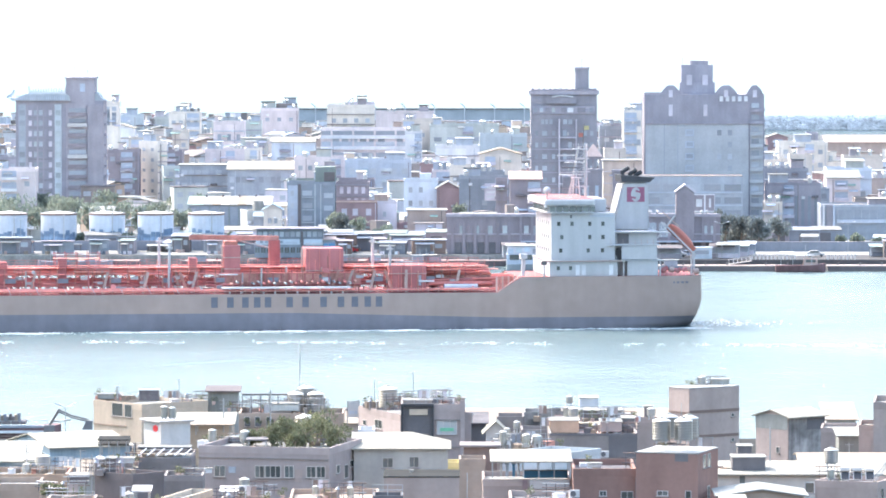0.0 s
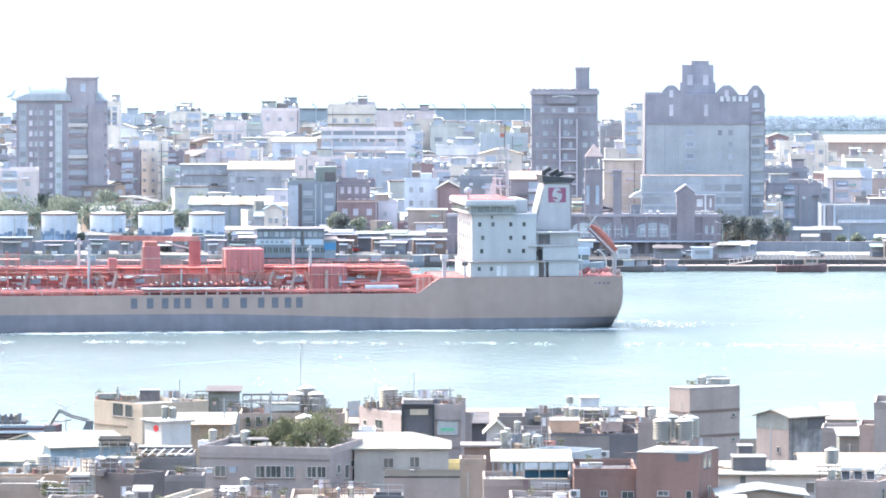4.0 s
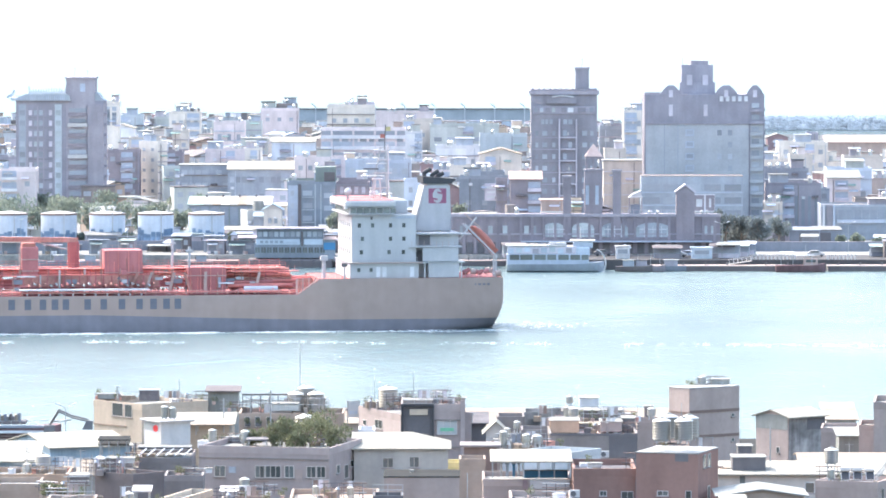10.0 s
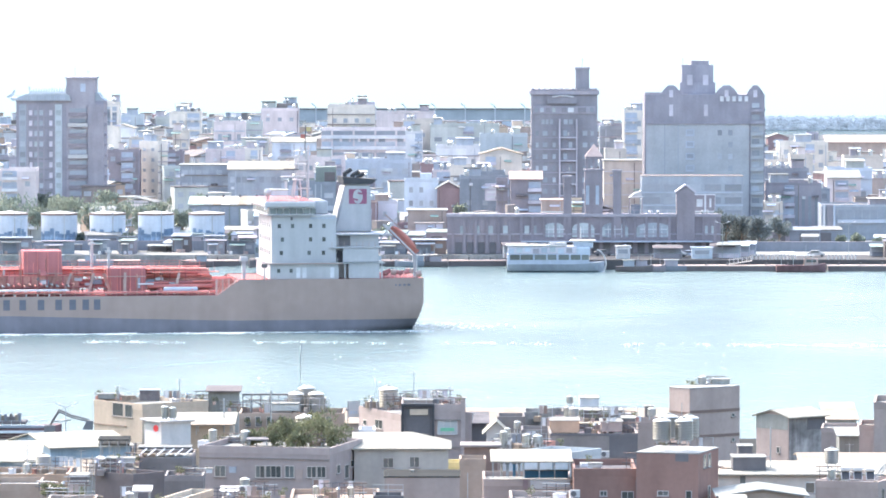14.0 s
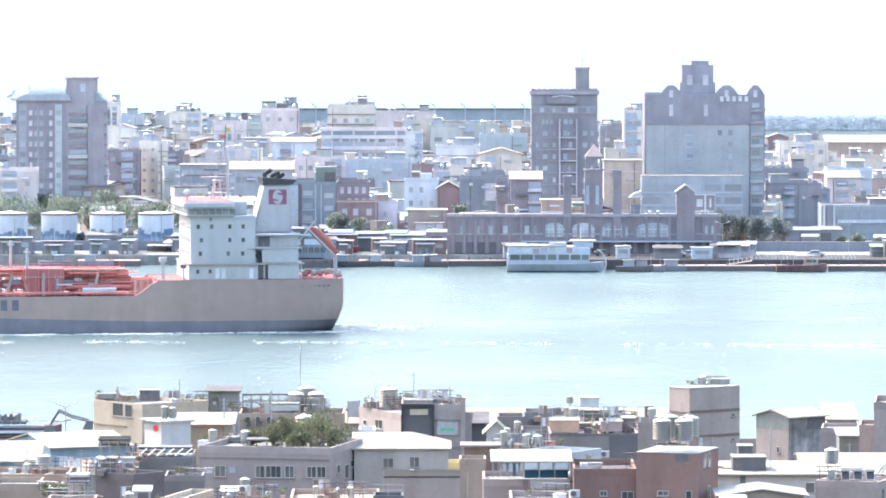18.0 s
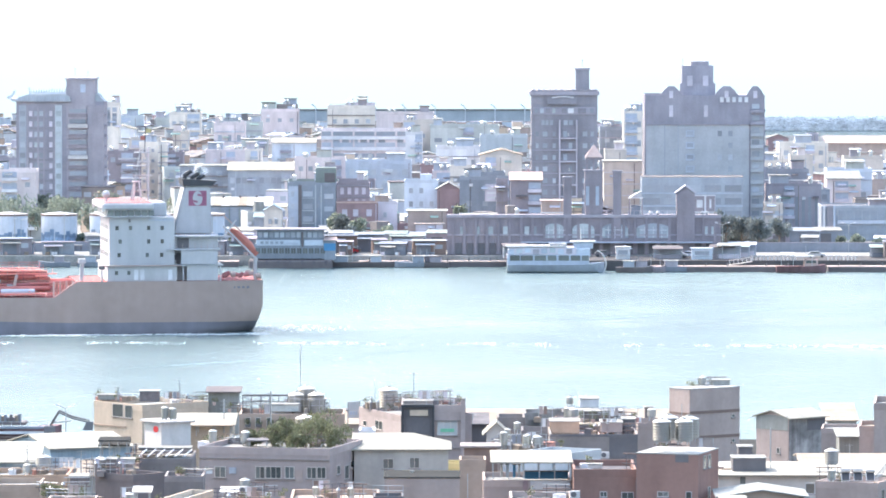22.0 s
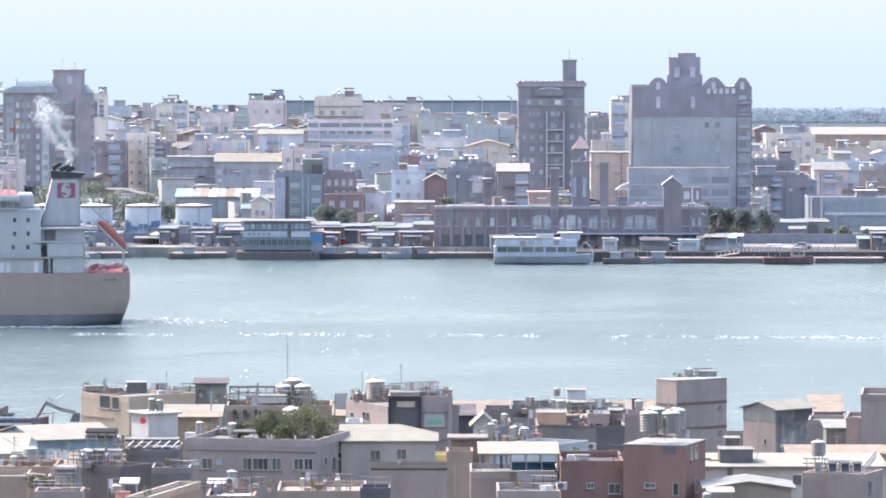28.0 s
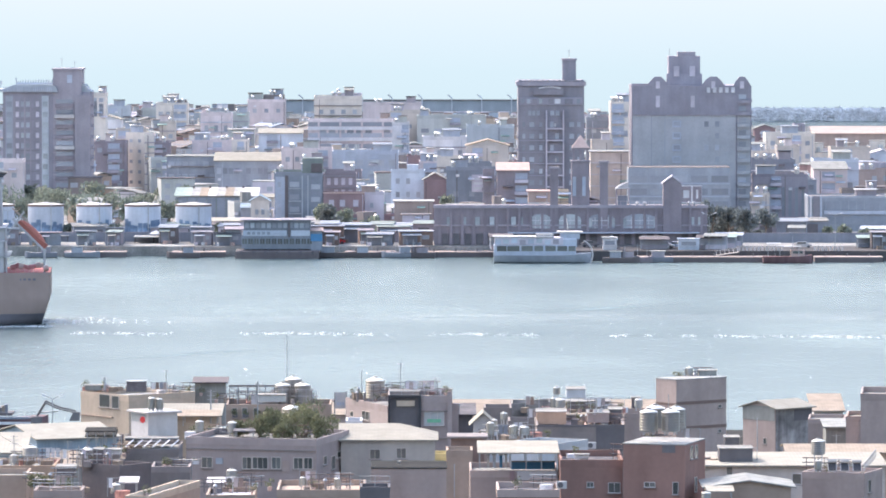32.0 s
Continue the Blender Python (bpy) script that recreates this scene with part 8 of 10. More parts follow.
for yy in range(1520, 1775, 15):
    xx = -0.0775 * yy + rng.uniform(0, 6)
    while xx < 0.0775 * yy:
        w, d = rng.uniform(5, 11), rng.uniform(7, 10)
        h = rng.uniform(3.0, 8.0) + (yy - 1520) * 0.012
        if rng.random() < (0.0 if 60 < xx < 116 and yy < 1600 else 0.16 if xx < -50 and yy < 1690 else 0.5) and not any(abs(xx + w / 2 - fx) < fr + w / 2 - 1 and abs(yy - fy) < fr + 4 for fx, fy, fr in FOOT):
            (far_house if yy < 1590 else lambda *q: skyline_house(*q[:7], q[8]))(xx + w / 2, yy, w, d, h, rng.choice(("concrete", "tan", "slate", "mauve", "green_grey", "olive_grey", "brick_red", "pink_white")), rng.choice(("roof_deck", "charcoal", "sheet_grey", "dark_deck", "roof_deck", "roof_pale")), rng.choice(("flat", "flat", "pent", "flat", "cross")), yy * 10 + int(xx))
        xx += w + rng.uniform(0.5, 6)
for k, bm in SKYLINE.items():
    tagged(part("distant_houses", bm, k, None), "crowd of low distant houses, surfaces of " + k.replace("_", " "), "houses", kind="stuff")

# quayside life: stalls, parasols, cars, lamps
rng = random.Random(31)
HALL = (1.0, 65.0)
for i in range(46):
    x = rng.uniform(-112, 112)
    y = shore(x) + (rng.uniform(5, 18) if HALL[0] - 3 < x < HALL[1] else rng.uniform(5, 60))
    if HALL[0] - 3 < x < 16:
        continue
    k = rng.random()
    if any(abs(x - fx) < fr + 3 and abs(y - fy) < fr + 3 for fx, fy, fr in FOOT):
        continue
    if k < 0.45:
        stall(x, y, 2.35, rng.uniform(3.5, 7), rng.uniform(2.3, 3.2), rng.choice(("dark_blue", "mauve", "far_brown", "brick")), rng.choice(("charcoal", "slate", "roof_deck", "sheet_green", "charcoal", "roof_deck", "sheet_grey")), rng.uniform(-8, 8))
    elif k < 0.62:
        parasol(x, y, 2.35, rng.choice(("white_paint", "terracotta", "pale_blue")))
    elif k < 0.85:
        car(x, shore(x) + rng.uniform(5, 18), 2.35, rng.uniform(-15, 15), rng.choice(("white_paint", "dark_grey", "pale_grey", "red_cloth", "slate")))
    else:
        lamp_post(x, shore(x) + 5, 2.35, 8)

# bund wall, coping and moored boats along the far quay
for x0, x1, yy, hh, m in ((-88, -46, SHORE + 22, 2.2, "dark_blue"), (-112, -90, SHORE + 20, 2.0, "dark_blue"), (-46, 2, SHORE + 55, 2.4, "dark_blue"), (66, 112, SHORE + 40, 2.2, "dark_blue")):
    root = thing("quay_wall", pose((x0 + x1) / 2, yy + shore(x0) - SHORE, 2.35), "low dull wall along the far quay", "wall", "low quay walls")
    slab("wall", root, (0, 0, hh / 2), (x1 - x0, 0.4, hh), m)
    slab("coping", root, (0, 0, hh + 0.06), (x1 - x0 + 0.2, 0.5, 0.12), "far_brown")
for i in range(11):
    x = rng.choice((-108 + rng.uniform(0, 12), rng.uniform(-24, 0), rng.uniform(40, 110), rng.uniform(-95, -50)))
    root = thing("fishing_boat", pose(x, shore(x) - 6 - rng.uniform(0, 3), -0.3, 0, 0, rng.choice((0, 180)) + rng.uniform(-6, 6)), "small moored fishing boat with dull painted hull", "boat", "moored fishing boats")
    w = rng.uniform(7, 11)
    part("hull", hull_mesh(w, 2.6, 1.5, 0.3), rng.choice(("dark_blue", "charcoal", "brick", "dull_slate")), root)
    slab("cabin", root, (-w * 0.15, 0, 2.1), (w * 0.3, 1.7, 1.5), rng.choice(("mauve", "blue_grey", "far_brown")), bevel=0.08)
    slab("cabin_roof", root, (-w * 0.15, 0, 2.95), (w * 0.36, 2.0, 0.12), rng.choice(("charcoal", "roof_pale", "white_paint")))
    tube("mast", root, (w * 0.1, 0, 1.4), (w * 0.1, 0, 4.6), 0.06, "galvanised", 6)
for i in range(24):
    x = rng.uniform(-112, 0) if i < 20 else rng.uniform(66, 112)
    y = shore(x) + rng.uniform(26, 90)
    if any(abs(x - fx) < fr + 3 and abs(y - fy) < fr + 3 for fx, fy, fr in FOOT):
        continue
    root = thing("quay_shed", pose(x, y, 2.35, 0, 0, rng.uniform(-10, 10)), "dull low quayside shed with sheet roof", "shed", "low quay sheds")
    w, h = rng.uniform(4, 10), rng.uniform(2.6, 4.2)
    slab("wall", root, (0, 0, h / 2), (w, 5, h), rng.choice(("dark_blue", "mauve", "far_brown", "slate", "brick")))
    slab("roof", root, (0, 0, h + 0.15), (w + 0.6, 5.8, 0.15), rng.choice(("roof_deck", "dull_slate", "dull_slate", "dull_green", "roof_deck", "dull_slate", "roof_deck")), rx=6)
    # Dark panel on the closed wall stands for the shaded doorway.
    slab("opening", root, (rng.uniform(-0.2, 0.2) * w, -2.5, h * 0.4), (w * 0.4, 0.16, h * 0.7), "dark_grey")

# low dark sheds, awnings and gear crowded along the quay edge
rng = random.Random(52)


def quay_hut(x, y, w, h, wall, top, pale):
    root = thing("quay_hut", pose(x, y, 2.35, 0, 0, rng.uniform(-7, 7)), "dull low quay hut with open front and sheet awning", "hut", "low quay huts")
    slab("wall", root, (0, 0, h / 2), (w, 4, h), wall)
    slab("roof", root, (0, -0.2, h + 0.1), (w + 0.5, 4.9, 0.14), top, rx=rng.uniform(-3, 7))
    # Darker panel paints the shade of the open front on a closed wall.
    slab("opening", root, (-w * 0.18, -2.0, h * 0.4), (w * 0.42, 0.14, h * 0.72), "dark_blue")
    slab("window", root, (w * 0.28, -2.0, h * 0.58), (w * 0.22, 0.14, h * 0.3), "far_glass")
    slab("awning", root, (-w * 0.15, -2.9, h * 0.8), (w * 0.6, 1.9, 0.09), pale, rx=14)
    for u in (-w * 0.42, w * 0.12):
        slab("post", root, (u, -3.7, h * 0.37), (0.1, 0.1, h * 0.74), "galvanised")
    for i in range(3):
        slab("crate", root, (rng.uniform(-0.45, 0.45) * w, -2.6 - rng.random(), 0.35), (rng.uniform(0.5, 1.0), 0.7, 0.7), rng.choice(("timber", "dark_blue", "mauve", "terracotta", "pale_grey")), rz=rng.uniform(-30, 30))


for lo, hi, rows in ((-110, -52, (6.5, 15)), (-50, -2, (5.5, 13, 21)), (96, 112, (12,))):
    for dy in rows:
        x = lo + rng.uniform(0, 4)
        while x < hi:
            w = rng.uniform(3.2, 8.0)
            if rng.random() < 0.72 and not any(abs(x - fx) < fr + w / 2 and abs(shore(x) + dy - fy) < fr + 3 for fx, fy, fr in FOOT):
                quay_hut(x, shore(x) + dy, w, rng.uniform(2.3, 3.4) + dy * 0.06, rng.choice(("dark_blue", "brick", "far_brown", "charcoal", "dull_slate", "brown")),
                         rng.choice(("dark_blue", "dull_slate", "dark_tile", "dull_slate", "dull_green", "brick")), rng.choice(("dull_slate", "roof_deck", "sheet_green", "dull_slate", "far_brown", "dull_green")))
            x += w + rng.uniform(0.3, 3.5)

# kiosks, gangway, fences and shade roof of the ferry quay
def kiosk(x, y, z, w, h, wall, top, label):
    root = thing("kiosk", pose(x, y, z), label, "kiosk", "ferry quay kiosks")
    slab("wall", root, (0, 0, h / 2), (w, 2.6, h), wall, bevel=0.04)
    slab("roof", root, (0, 0, h + 0.09), (w + 0.5, 3.2, 0.18), top)
    slab("window", root, (0, -1.3, h * 0.6), (w * 0.7, 0.1, h * 0.36), "far_glass")
    slab("counter", root, (0, -1.42, h * 0.36), (w * 0.8, 0.3, 0.08), "pale_grey")


kiosk(60.0, 1439, 2.3, 4.8, 2.5, "pale_blue", "pale_blue", "pale blue ticket booth on the ferry quay")
kiosk(41.7, 1439, 2.3, 3.2, 2.8, "pale_grey", "white_paint", "pale grey ticket kiosk on the ferry quay")
kiosk(17.2, 1438, 2.3, 2.6, 3.0, "sand", "white_paint", "sand coloured kiosk beside the ferry berth")
root = thing("gangway", pose(66.0, 1430.0, 1.3, 0, -9, 0), "pale railed gangway down to the pontoon", "gangway")
slab("ramp", root, (2.6, 0, 0.1), (5.4, 1.8, 0.16), "sand")
for v in (-0.85, 0.85):
    slab("hand_rail", root, (2.6, v, 1.15), (5.4, 0.07, 0.07), "white_paint")
    for i in range(6):
        slab("rail_post", root, (0.1 + i, v, 0.65), (0.07, 0.07, 1.0), "white_paint")
for x0, x1 in ((71.5, 82.0), (89.0, 96.0)):
    root = thing("quay_fence", pose(x0, SHORE + 1.2, 2.3), "white post and panel fence on the quay edge", "fence", "quay fences")
    for i in range(int((x1 - x0) / 0.9) + 1):
        slab("post", root, (i * 0.9, 0, 0.6), (0.32, 0.1, 1.2), "white_paint")
    slab("rail", root, ((x1 - x0) / 2, 0.04, 0.9), (x1 - x0, 0.06, 0.1), "galvanised")
root = thing("shade_roof", pose(45.4, 1468.0, 11.0), "white tented shade roof on the ferry hall terrace", "shade roof")
bm = bmesh.new()
add_prism(bm, ((-1.6, 4.3), (1.5, 4.3), (1.5, 5.9), (1.2, 6.0)), -1.5, 1.5)
part("canopy", bm, "white_paint", root)
for u in (-1.2, 1.2):
    for v in (-1.2, 1.2):
        slab("post", root, (u, v, 2.2), (0.1, 0.1, 4.4), "galvanised")

# breakwaters
x0, x1, yb, zb = RUBBLE
bm = bmesh.new()
rng = random.Random(8)
for i in range(4400):
    t = rng.random()
    s = rng.uniform(0.25, 0.6)
    u = rng.random()
    add_box(bm, (x0 + (x1 - x0) * t, yb - 10 * (1 - u), (zb - 1) * u + rng.uniform(-0.4, 0.5)), (s * 1.5, s, s), rng.uniform(0, 90), rng.uniform(0, 60), rng.uniform(0, 60))
tagged(part("breakwater_armour", bm, "rubble", None), "heaped grey concrete armour blocks of a breakwater", "breakwater", kind="stuff")
bm = bmesh.new()
add_prism(bm, ((yb - 9, -3), (yb + 9, -3), (yb + 2, zb - 1), (yb - 1, zb - 1)), x0, x1)
bmesh.ops.transform(bm, matrix=Matrix(((0, 1, 0, 0), (1, 0, 0, 0), (0, 0, 1, 0), (0, 0, 0, 1))), verts=bm.verts)
tagged(part("breakwater_core", bm, "rubble", None), "grey rubble breakwater mound", "breakwater", kind="structure")
x0, x1, yb, zb = SEAWALL
root = thing("sea_wall", pose((x0 + x1) / 2, yb, 0), "long grey concrete harbour sea wall with lamp posts", "sea wall")
slab("wall", root, (0, 0, zb / 2 - 1), (x1 - x0, 6, zb + 2), "hotel_wall")
slab("coping", root, (0, 0, zb + 0.15), (x1 - x0, 7, 0.4), "concrete")
for i in range(8):
    u = (x1 - x0) * (-0.40 + i * 0.12)
    tube("lamp_post", root, (u, -4, zb - 6), (u, -4, zb + 1.2), 0.28, "pale_grey", 6)
    tube("lamp_arm", root, (u, -4, zb + 1.2), (u - 1.8, -4, zb + 2.6), 0.25, "pale_grey", 6)


# ---- the tanker ----
# Local frame: bow towards -x, stern at x = 0, water at z = 0, near side y = -12.
def hull_section(x, zdeck):
    """Half-beam fractions from keel to deck at a station."""
    L = 172.0
    t = -x / L
    full = 1.0
    low = 1.0
    if t < 0.06:
        full = 0.84 + 0.16 * math.sin(math.pi / 2 * t / 0.06)
        low = 0.25 + 0.75 * math.sin(math.pi / 2 * min(1, t / 0.09))
    if t > 0.82:
        k = (t - 0.82) / 0.18
        full = math.sqrt(max(0.0, 1 - k ** 2.2)) * 0.99 + 0.01
        low = max(0.01, 1 - k ** 1.4)
    return full, low


def tanker():
    root = thing("chemical_tanker", pose(0, 0, 0), "tan hulled chemical tanker with red deck piping and white deckhouse", "ship")
    stations = [0, -0.4, -1.2, -2.5, -4.5, -8, -13, -20, -28, -35.8, -36.0, -40.1, -40.3, -60, -80, -100, -120, -138, -145, -152, -158, -163, -167, -170, -172]

    def deck_z(x):
        if x > -35.9:
            return 10.0
        if x > -40.2:
            return 10.0 - (-x - 35.9) / 4.3 * 3.0
        return 7.0 if x > -150 else 7.0 + 4.0 * min(1, (-x - 150) / 6)

    def belt(x):
        """Height of the painted line between the tan side and the blue bottom."""
        return 3.3 - 1.2 * min(1.0, max(0.0, (x + 80) / 42))

    def rail(zs_of, name, material):
        bm = bmesh.new()
        prev = None
        for x in stations:
            full, low = hull_section(x, 0)
            ring = []
            for side in (-1, 1):
                for z in zs_of(x):
                    k = min(1.0, max(0.0, (z + 3) / 8.0))
                    half = 12.0 * (low + (full - low) * min(1, k * 1.4))
                    xx = x
                    if x > -6:
                        xx = x - max(0, (5.0 - z) / 8.0) * 2.6 * (1 - (-x / 6))
                    lift = 0.12 * max(0.0, 1 + x / 14.0) ** 1.5
                    ring.append(bm.verts.new((xx, side * half, z if z > belt(x) - 0.05 else lift + z * (belt(x) - lift) / belt(x) if z > 0 else max(z, lift if x > -14 else z))))
            m = len(ring) // 2
            if prev:
                for s in (0, m):
                    for a in range(m - 1):
                        f = (prev[s + a], prev[s + a + 1], ring[s + a + 1], ring[s + a])
                        bm.faces.new(f if s == 0 else f[::-1])
            else:
                for a in range(m - 1):
                    bm.faces.new((ring[a], ring[a + 1], ring[m + a + 1], ring[m + a]))
            prev = ring
        bmesh.ops.recalc_face_normals(bm, faces=bm.faces[:])
        for f in bm.faces:
            f.smooth = True
        return part(name, bm, material, root)

    rail(lambda x: (-3.0, -1.5, 0, belt(x) * 0.45, belt(x) * 0.9, belt(x)), "bottom_plating", "hull_blue")
    rail(lambda x: [belt(x) + (deck_z(x) - belt(x)) * i / 5 for i in range(6)], "hull", "hull_tan")
    # decks
    bm = bmesh.new()
    prev = None
    for x in stations:
        full, low = hull_section(x, 0)
        cur = [bm.verts.new((x, s * (12.0 * full - 0.05), (6.9 if -41 < x < -35.9 else deck_z(x) - 0.12))) for s in (-1, 1)]
        if prev:
            bm.faces.new((prev[0], prev[1], cur[1], cur[0]))
        prev = cur
    bmesh.ops.recalc_face_normals(bm, faces=bm.faces[:])
    part("deck", bm, "deck_red", root)
    # name on the side, as plain bars
    for u in (-95.6, -92.5, -89.6, -87.3, -85.2, -81.0, -77.9, -74.4, -71.0, -68.3, -65.8, -63.6):
        slab("lettering_bar", root, (u, -12.03, 5.4), (1.25, 0.08, 2.0), "letter_blue")
    for i in range(6):
        slab("lettering_bar", root, (-7.5 + i * 0.9, -11.7 + 0.12 * i, 8.7), (0.5, 0.08, 0.4), "hull_blue", 4)
    # accommodation
    slab("deckhouse", root, (-23.4, 0, 16.1), (12.6, 21.0, 12.4), "ship_white", bevel=0.08)
    slab("deckhouse_base", root, (-23.4, 0, 11.4), (13.4, 22.6, 2.9), "ship_white", bevel=0.05)
    slab("deck_edge", root, (-22.8, 0, 12.95), (15.0, 23.6, 0.25), "galvanised")
    for z, us in ((20.2, (-28.2, -25.6, -22.1, -19.5)), (17.6, (-27.6, -22.1, -19.5)), (15.0, (-27.8, -22.4, -19.6))):
        for u in us:
            slab("porthole", root, (u, -10.52, z), (0.62, 0.12, 0.8), "glass")
    for u in (-28.4, -26.0):
        slab("porthole", root, (u, -11.32, 11.6), (0.6, 0.12, 0.75), "glass")
    for u in (-24.6, -23.4, -18.0):
        slab("door", root, (u, -11.33, 11.2), (0.8, 0.1, 2.0), "pale_grey")
    for z in (20.2, 17.6, 15.0):
        for v in (-7.5, -4.5, -1.5, 1.5, 4.5, 7.5):
            slab("porthole", root, (-29.72, v, z), (0.12, 0.7, 0.8), "glass")
    # wheelhouse with wings
    slab("bridge_deck", root, (-26.2, 0, 22.4), (9.4, 23.0, 0.25), "ship_white", bevel=0.06)
    slab("wheelhouse", root, (-25.9, 0, 23.1), (8.6, 21.2, 1.6), "ship_white", bevel=0.1)
    slab("wheelhouse_roof", root, (-26.2, 0, 24.4), (10.0, 24.0, 1.3), "ship_white", bevel=0.3)
    slab("roof_paint", root, (-26.2, 0, 25.1), (9.2, 22.8, 0.08), "deck_red")
    slab("chart_room", root, (-20.0, 0, 23.6), (3.4, 14.0, 2.6), "ship_white", bevel=0.15)
    for i in range(7):
        slab("bridge_window", root, (-29.4 + i * 1.3, -10.64, 23.05), (1.05, 0.1, 1.0), "glass", rx=-8)
    for i in range(14):
        slab("bridge_window", root, (-30.23, -9.7 + i * 1.49, 23.05), (0.1, 1.2, 1.0), "glass")
    for i in range(14):
        slab("name_bar", root, (-21.9 + i * 0.33, -10.52, 21.7), (0.22, 0.06, 0.36), "slate")
    for v in (-11.4, 11.4):
        slab("wing_lamp_box", root, (-30.9, v, 23.9), (0.5, 0.8, 0.9), "white_paint")
    for k in (0.5, 1.0):
        for s in (-1, 1):
            slab("guard_rail", root, (-26.3, s * 12.3, 25.2 + k), (9.4, 0.05, 0.05), "terracotta")
    for i in range(8):
        slab("rail_post", root, (-30.9 + i * 1.3, -12.3, 25.7), (0.06, 0.06, 1.0), "terracotta")
    slab("deck_line", root, (-23.4, -11.85, 12.98), (14.9, 0.08, 0.2), "terracotta")
    slab("fire_box", root, (-25.8, -10.55, 21.6), (0.4, 0.1, 0.6), "dark_grey")
    for k in range(10):
        slab("rail_post", root, (-29.6 + k * 1.4, -11.6, 13.5), (0.06, 0.06, 1.0), "ship_white")
    slab("guard_rail", root, (-23.4, -11.6, 14.0), (12.8, 0.05, 0.05), "ship_white")
    tube("radar_dome", root, (-30.0, -7, 25), (-30.0, -7, 26.2), 0.25, "ship_white", 8)
    bm = bmesh.new()
    bmesh.ops.create_uvsphere(bm, u_segments=14, v_segments=8, radius=0.75, matrix=Matrix.Translation((-30.0, -7, 26.6)))
    part("radar_dome", bm, "ship_white", root)
    # signal mast
    for dx0, dx1, dy in ((-24.6, -22.7, -1.0), (-21.3, -21.7, -1.0), (-24.6, -22.7, 1.0), (-21.3, -21.7, 1.0)):
        tube("mast_leg", root, (dx0, dy, 25), (dx1, dy * 0.5, 35.0), 0.11, "ship_white", 6)
    for i in range(7):
        k, k2 = i / 7, (i + 1) / 7
        l0, r0, l1, r1 = -24.6 + 1.9 * k, -21.3 - 0.4 * k, -24.6 + 1.9 * k2, -21.3 - 0.4 * k2
        tube("mast_brace", root, (l0 if i % 2 else r0, -1 + 0.5 * k, 26 + 9 * k), (r1 if i % 2 else l1, -1 + 0.5 * k2, 26 + 9 * k2), 0.06, "ship_white", 5)
        slab("mast_rung", root, ((l1 + r1) / 2, -1 + 0.5 * k2, 26 + 9 * k2), (r1 - l1, 0.08, 0.08), "ship_white")
    for u, z, ww in ((-24.2, 29.4, 4.6), (-23.4, 31.8, 4.0), (-22.4, 34.4, 3.0)):
        slab("mast_platform", root, (u, 0, z), (ww, 2.2, 0.15), "ship_white")
        slab("guard_rail", root, (u, -1.1, z + 0.55), (ww, 0.05, 0.05), "terracotta")
        slab("guard_rail", root, (u, -1.1, z + 1.0), (ww, 0.05, 0.05), "ship_white")
        for i in range(4):
            slab("rail_post", root, (u - ww / 2 + ww * i / 3, -1.1, z + 0.5), (0.06, 0.06, 1.0), "ship_white")
    slab("radar_arm", root, (-25.2, -0.4, 33.2), (4.0, 0.25, 0.3), "ship_white", rz=15)
    slab("radar_arm", root, (-24.6, -0.4, 30.8), (3.0, 0.25, 0.3), "dark_grey", rz=-20)
    tube("mast_pole", root, (-21.9, 0, 34.5), (-21.7, 0, 39.4), 0.1, "dark_grey", 6)
    slab("signal_flag", root, (-21.2, 0, 38.6), (1.0, 0.04, 0.8), "flag_yellow")
    slab("signal_flag", root, (-22.3, 0, 37.2), (0.9, 0.04, 0.8), "lifeboat_orange")
    tube("mast_pole", root, (-21.3, -0.6, 25), (-21.3, -0.6, 35.5), 0.2, "pink_white", 8)
    for z, ww in ((27.1, 2.6), (30.0, 3.6), (32.6, 2.4)):
        slab("mast_arm", root, (-21.3 - ww * 0.3, -0.7, z), (ww, 0.3, 0.22), "pink_white")
    for u in (-24.4, -22.9):
        tube("radar_post", root, (u, -3.0, 25), (-23.65 + (u + 23.65) * 0.5, -3.0, 28.9), 0.14, "pink_white", 6)
    slab("radar_post_platform", root, (-23.65, -3.0, 28.9), (1.9, 1.6, 0.2), "pink_white")
    slab("radar_post_brace", root, (-23.65, -3.0, 27.0), (1.3, 0.14, 0.14), "terracotta")
    # casing and funnel
    slab("casing", root, (-13.4, 0, 14.2), (9.6, 18, 8.4), "ship_white", bevel=0.06)
    slab("casing_deck", root, (-13.0, 0, 13.0), (10.6, 23.4, 0.22), "galvanised")
    slab("casing_deck", root, (-13.4, 0, 16.0), (10.4, 22.4, 0.22), "ship_white")
    slab("casing_deck", root, (-13.4, 0, 18.5), (10.2, 20.4, 0.22), "ship_white")
    for u in (-16.2, -14.6, -12.4):
        slab("door", root, (u, -9.02, 14.3), (0.9, 0.1, 1.9), "dark_grey")
    # Flat dark panels put the shade of open recesses onto the casing wall.
    slab("recess", root, (-15.3, -9.03, 17.2), (2.2, 0.1, 1.9), "dark_grey")
    slab("recess", root, (-16.6, -9.03, 13.9), (2.0, 0.1, 2.0), "dark_grey")
    slab("recess", root, (-11.0, -9.03, 14.3), (2.6, 0.1, 1.6), "slate")
    for u in (-18.2, -15.5, -8.3):
        slab("deck_pillar", root, (u, -11.2, 11.5), (0.25, 0.25, 3.0), "ship_white")
    slab("screen_wall", root, (-11.8, -11.4, 11.5), (6.0, 0.15, 2.9), "ship_white")
    slab("screen_wall", root, (-12.4, -11.0, 14.5), (7.0, 0.15, 2.6), "ship_white")
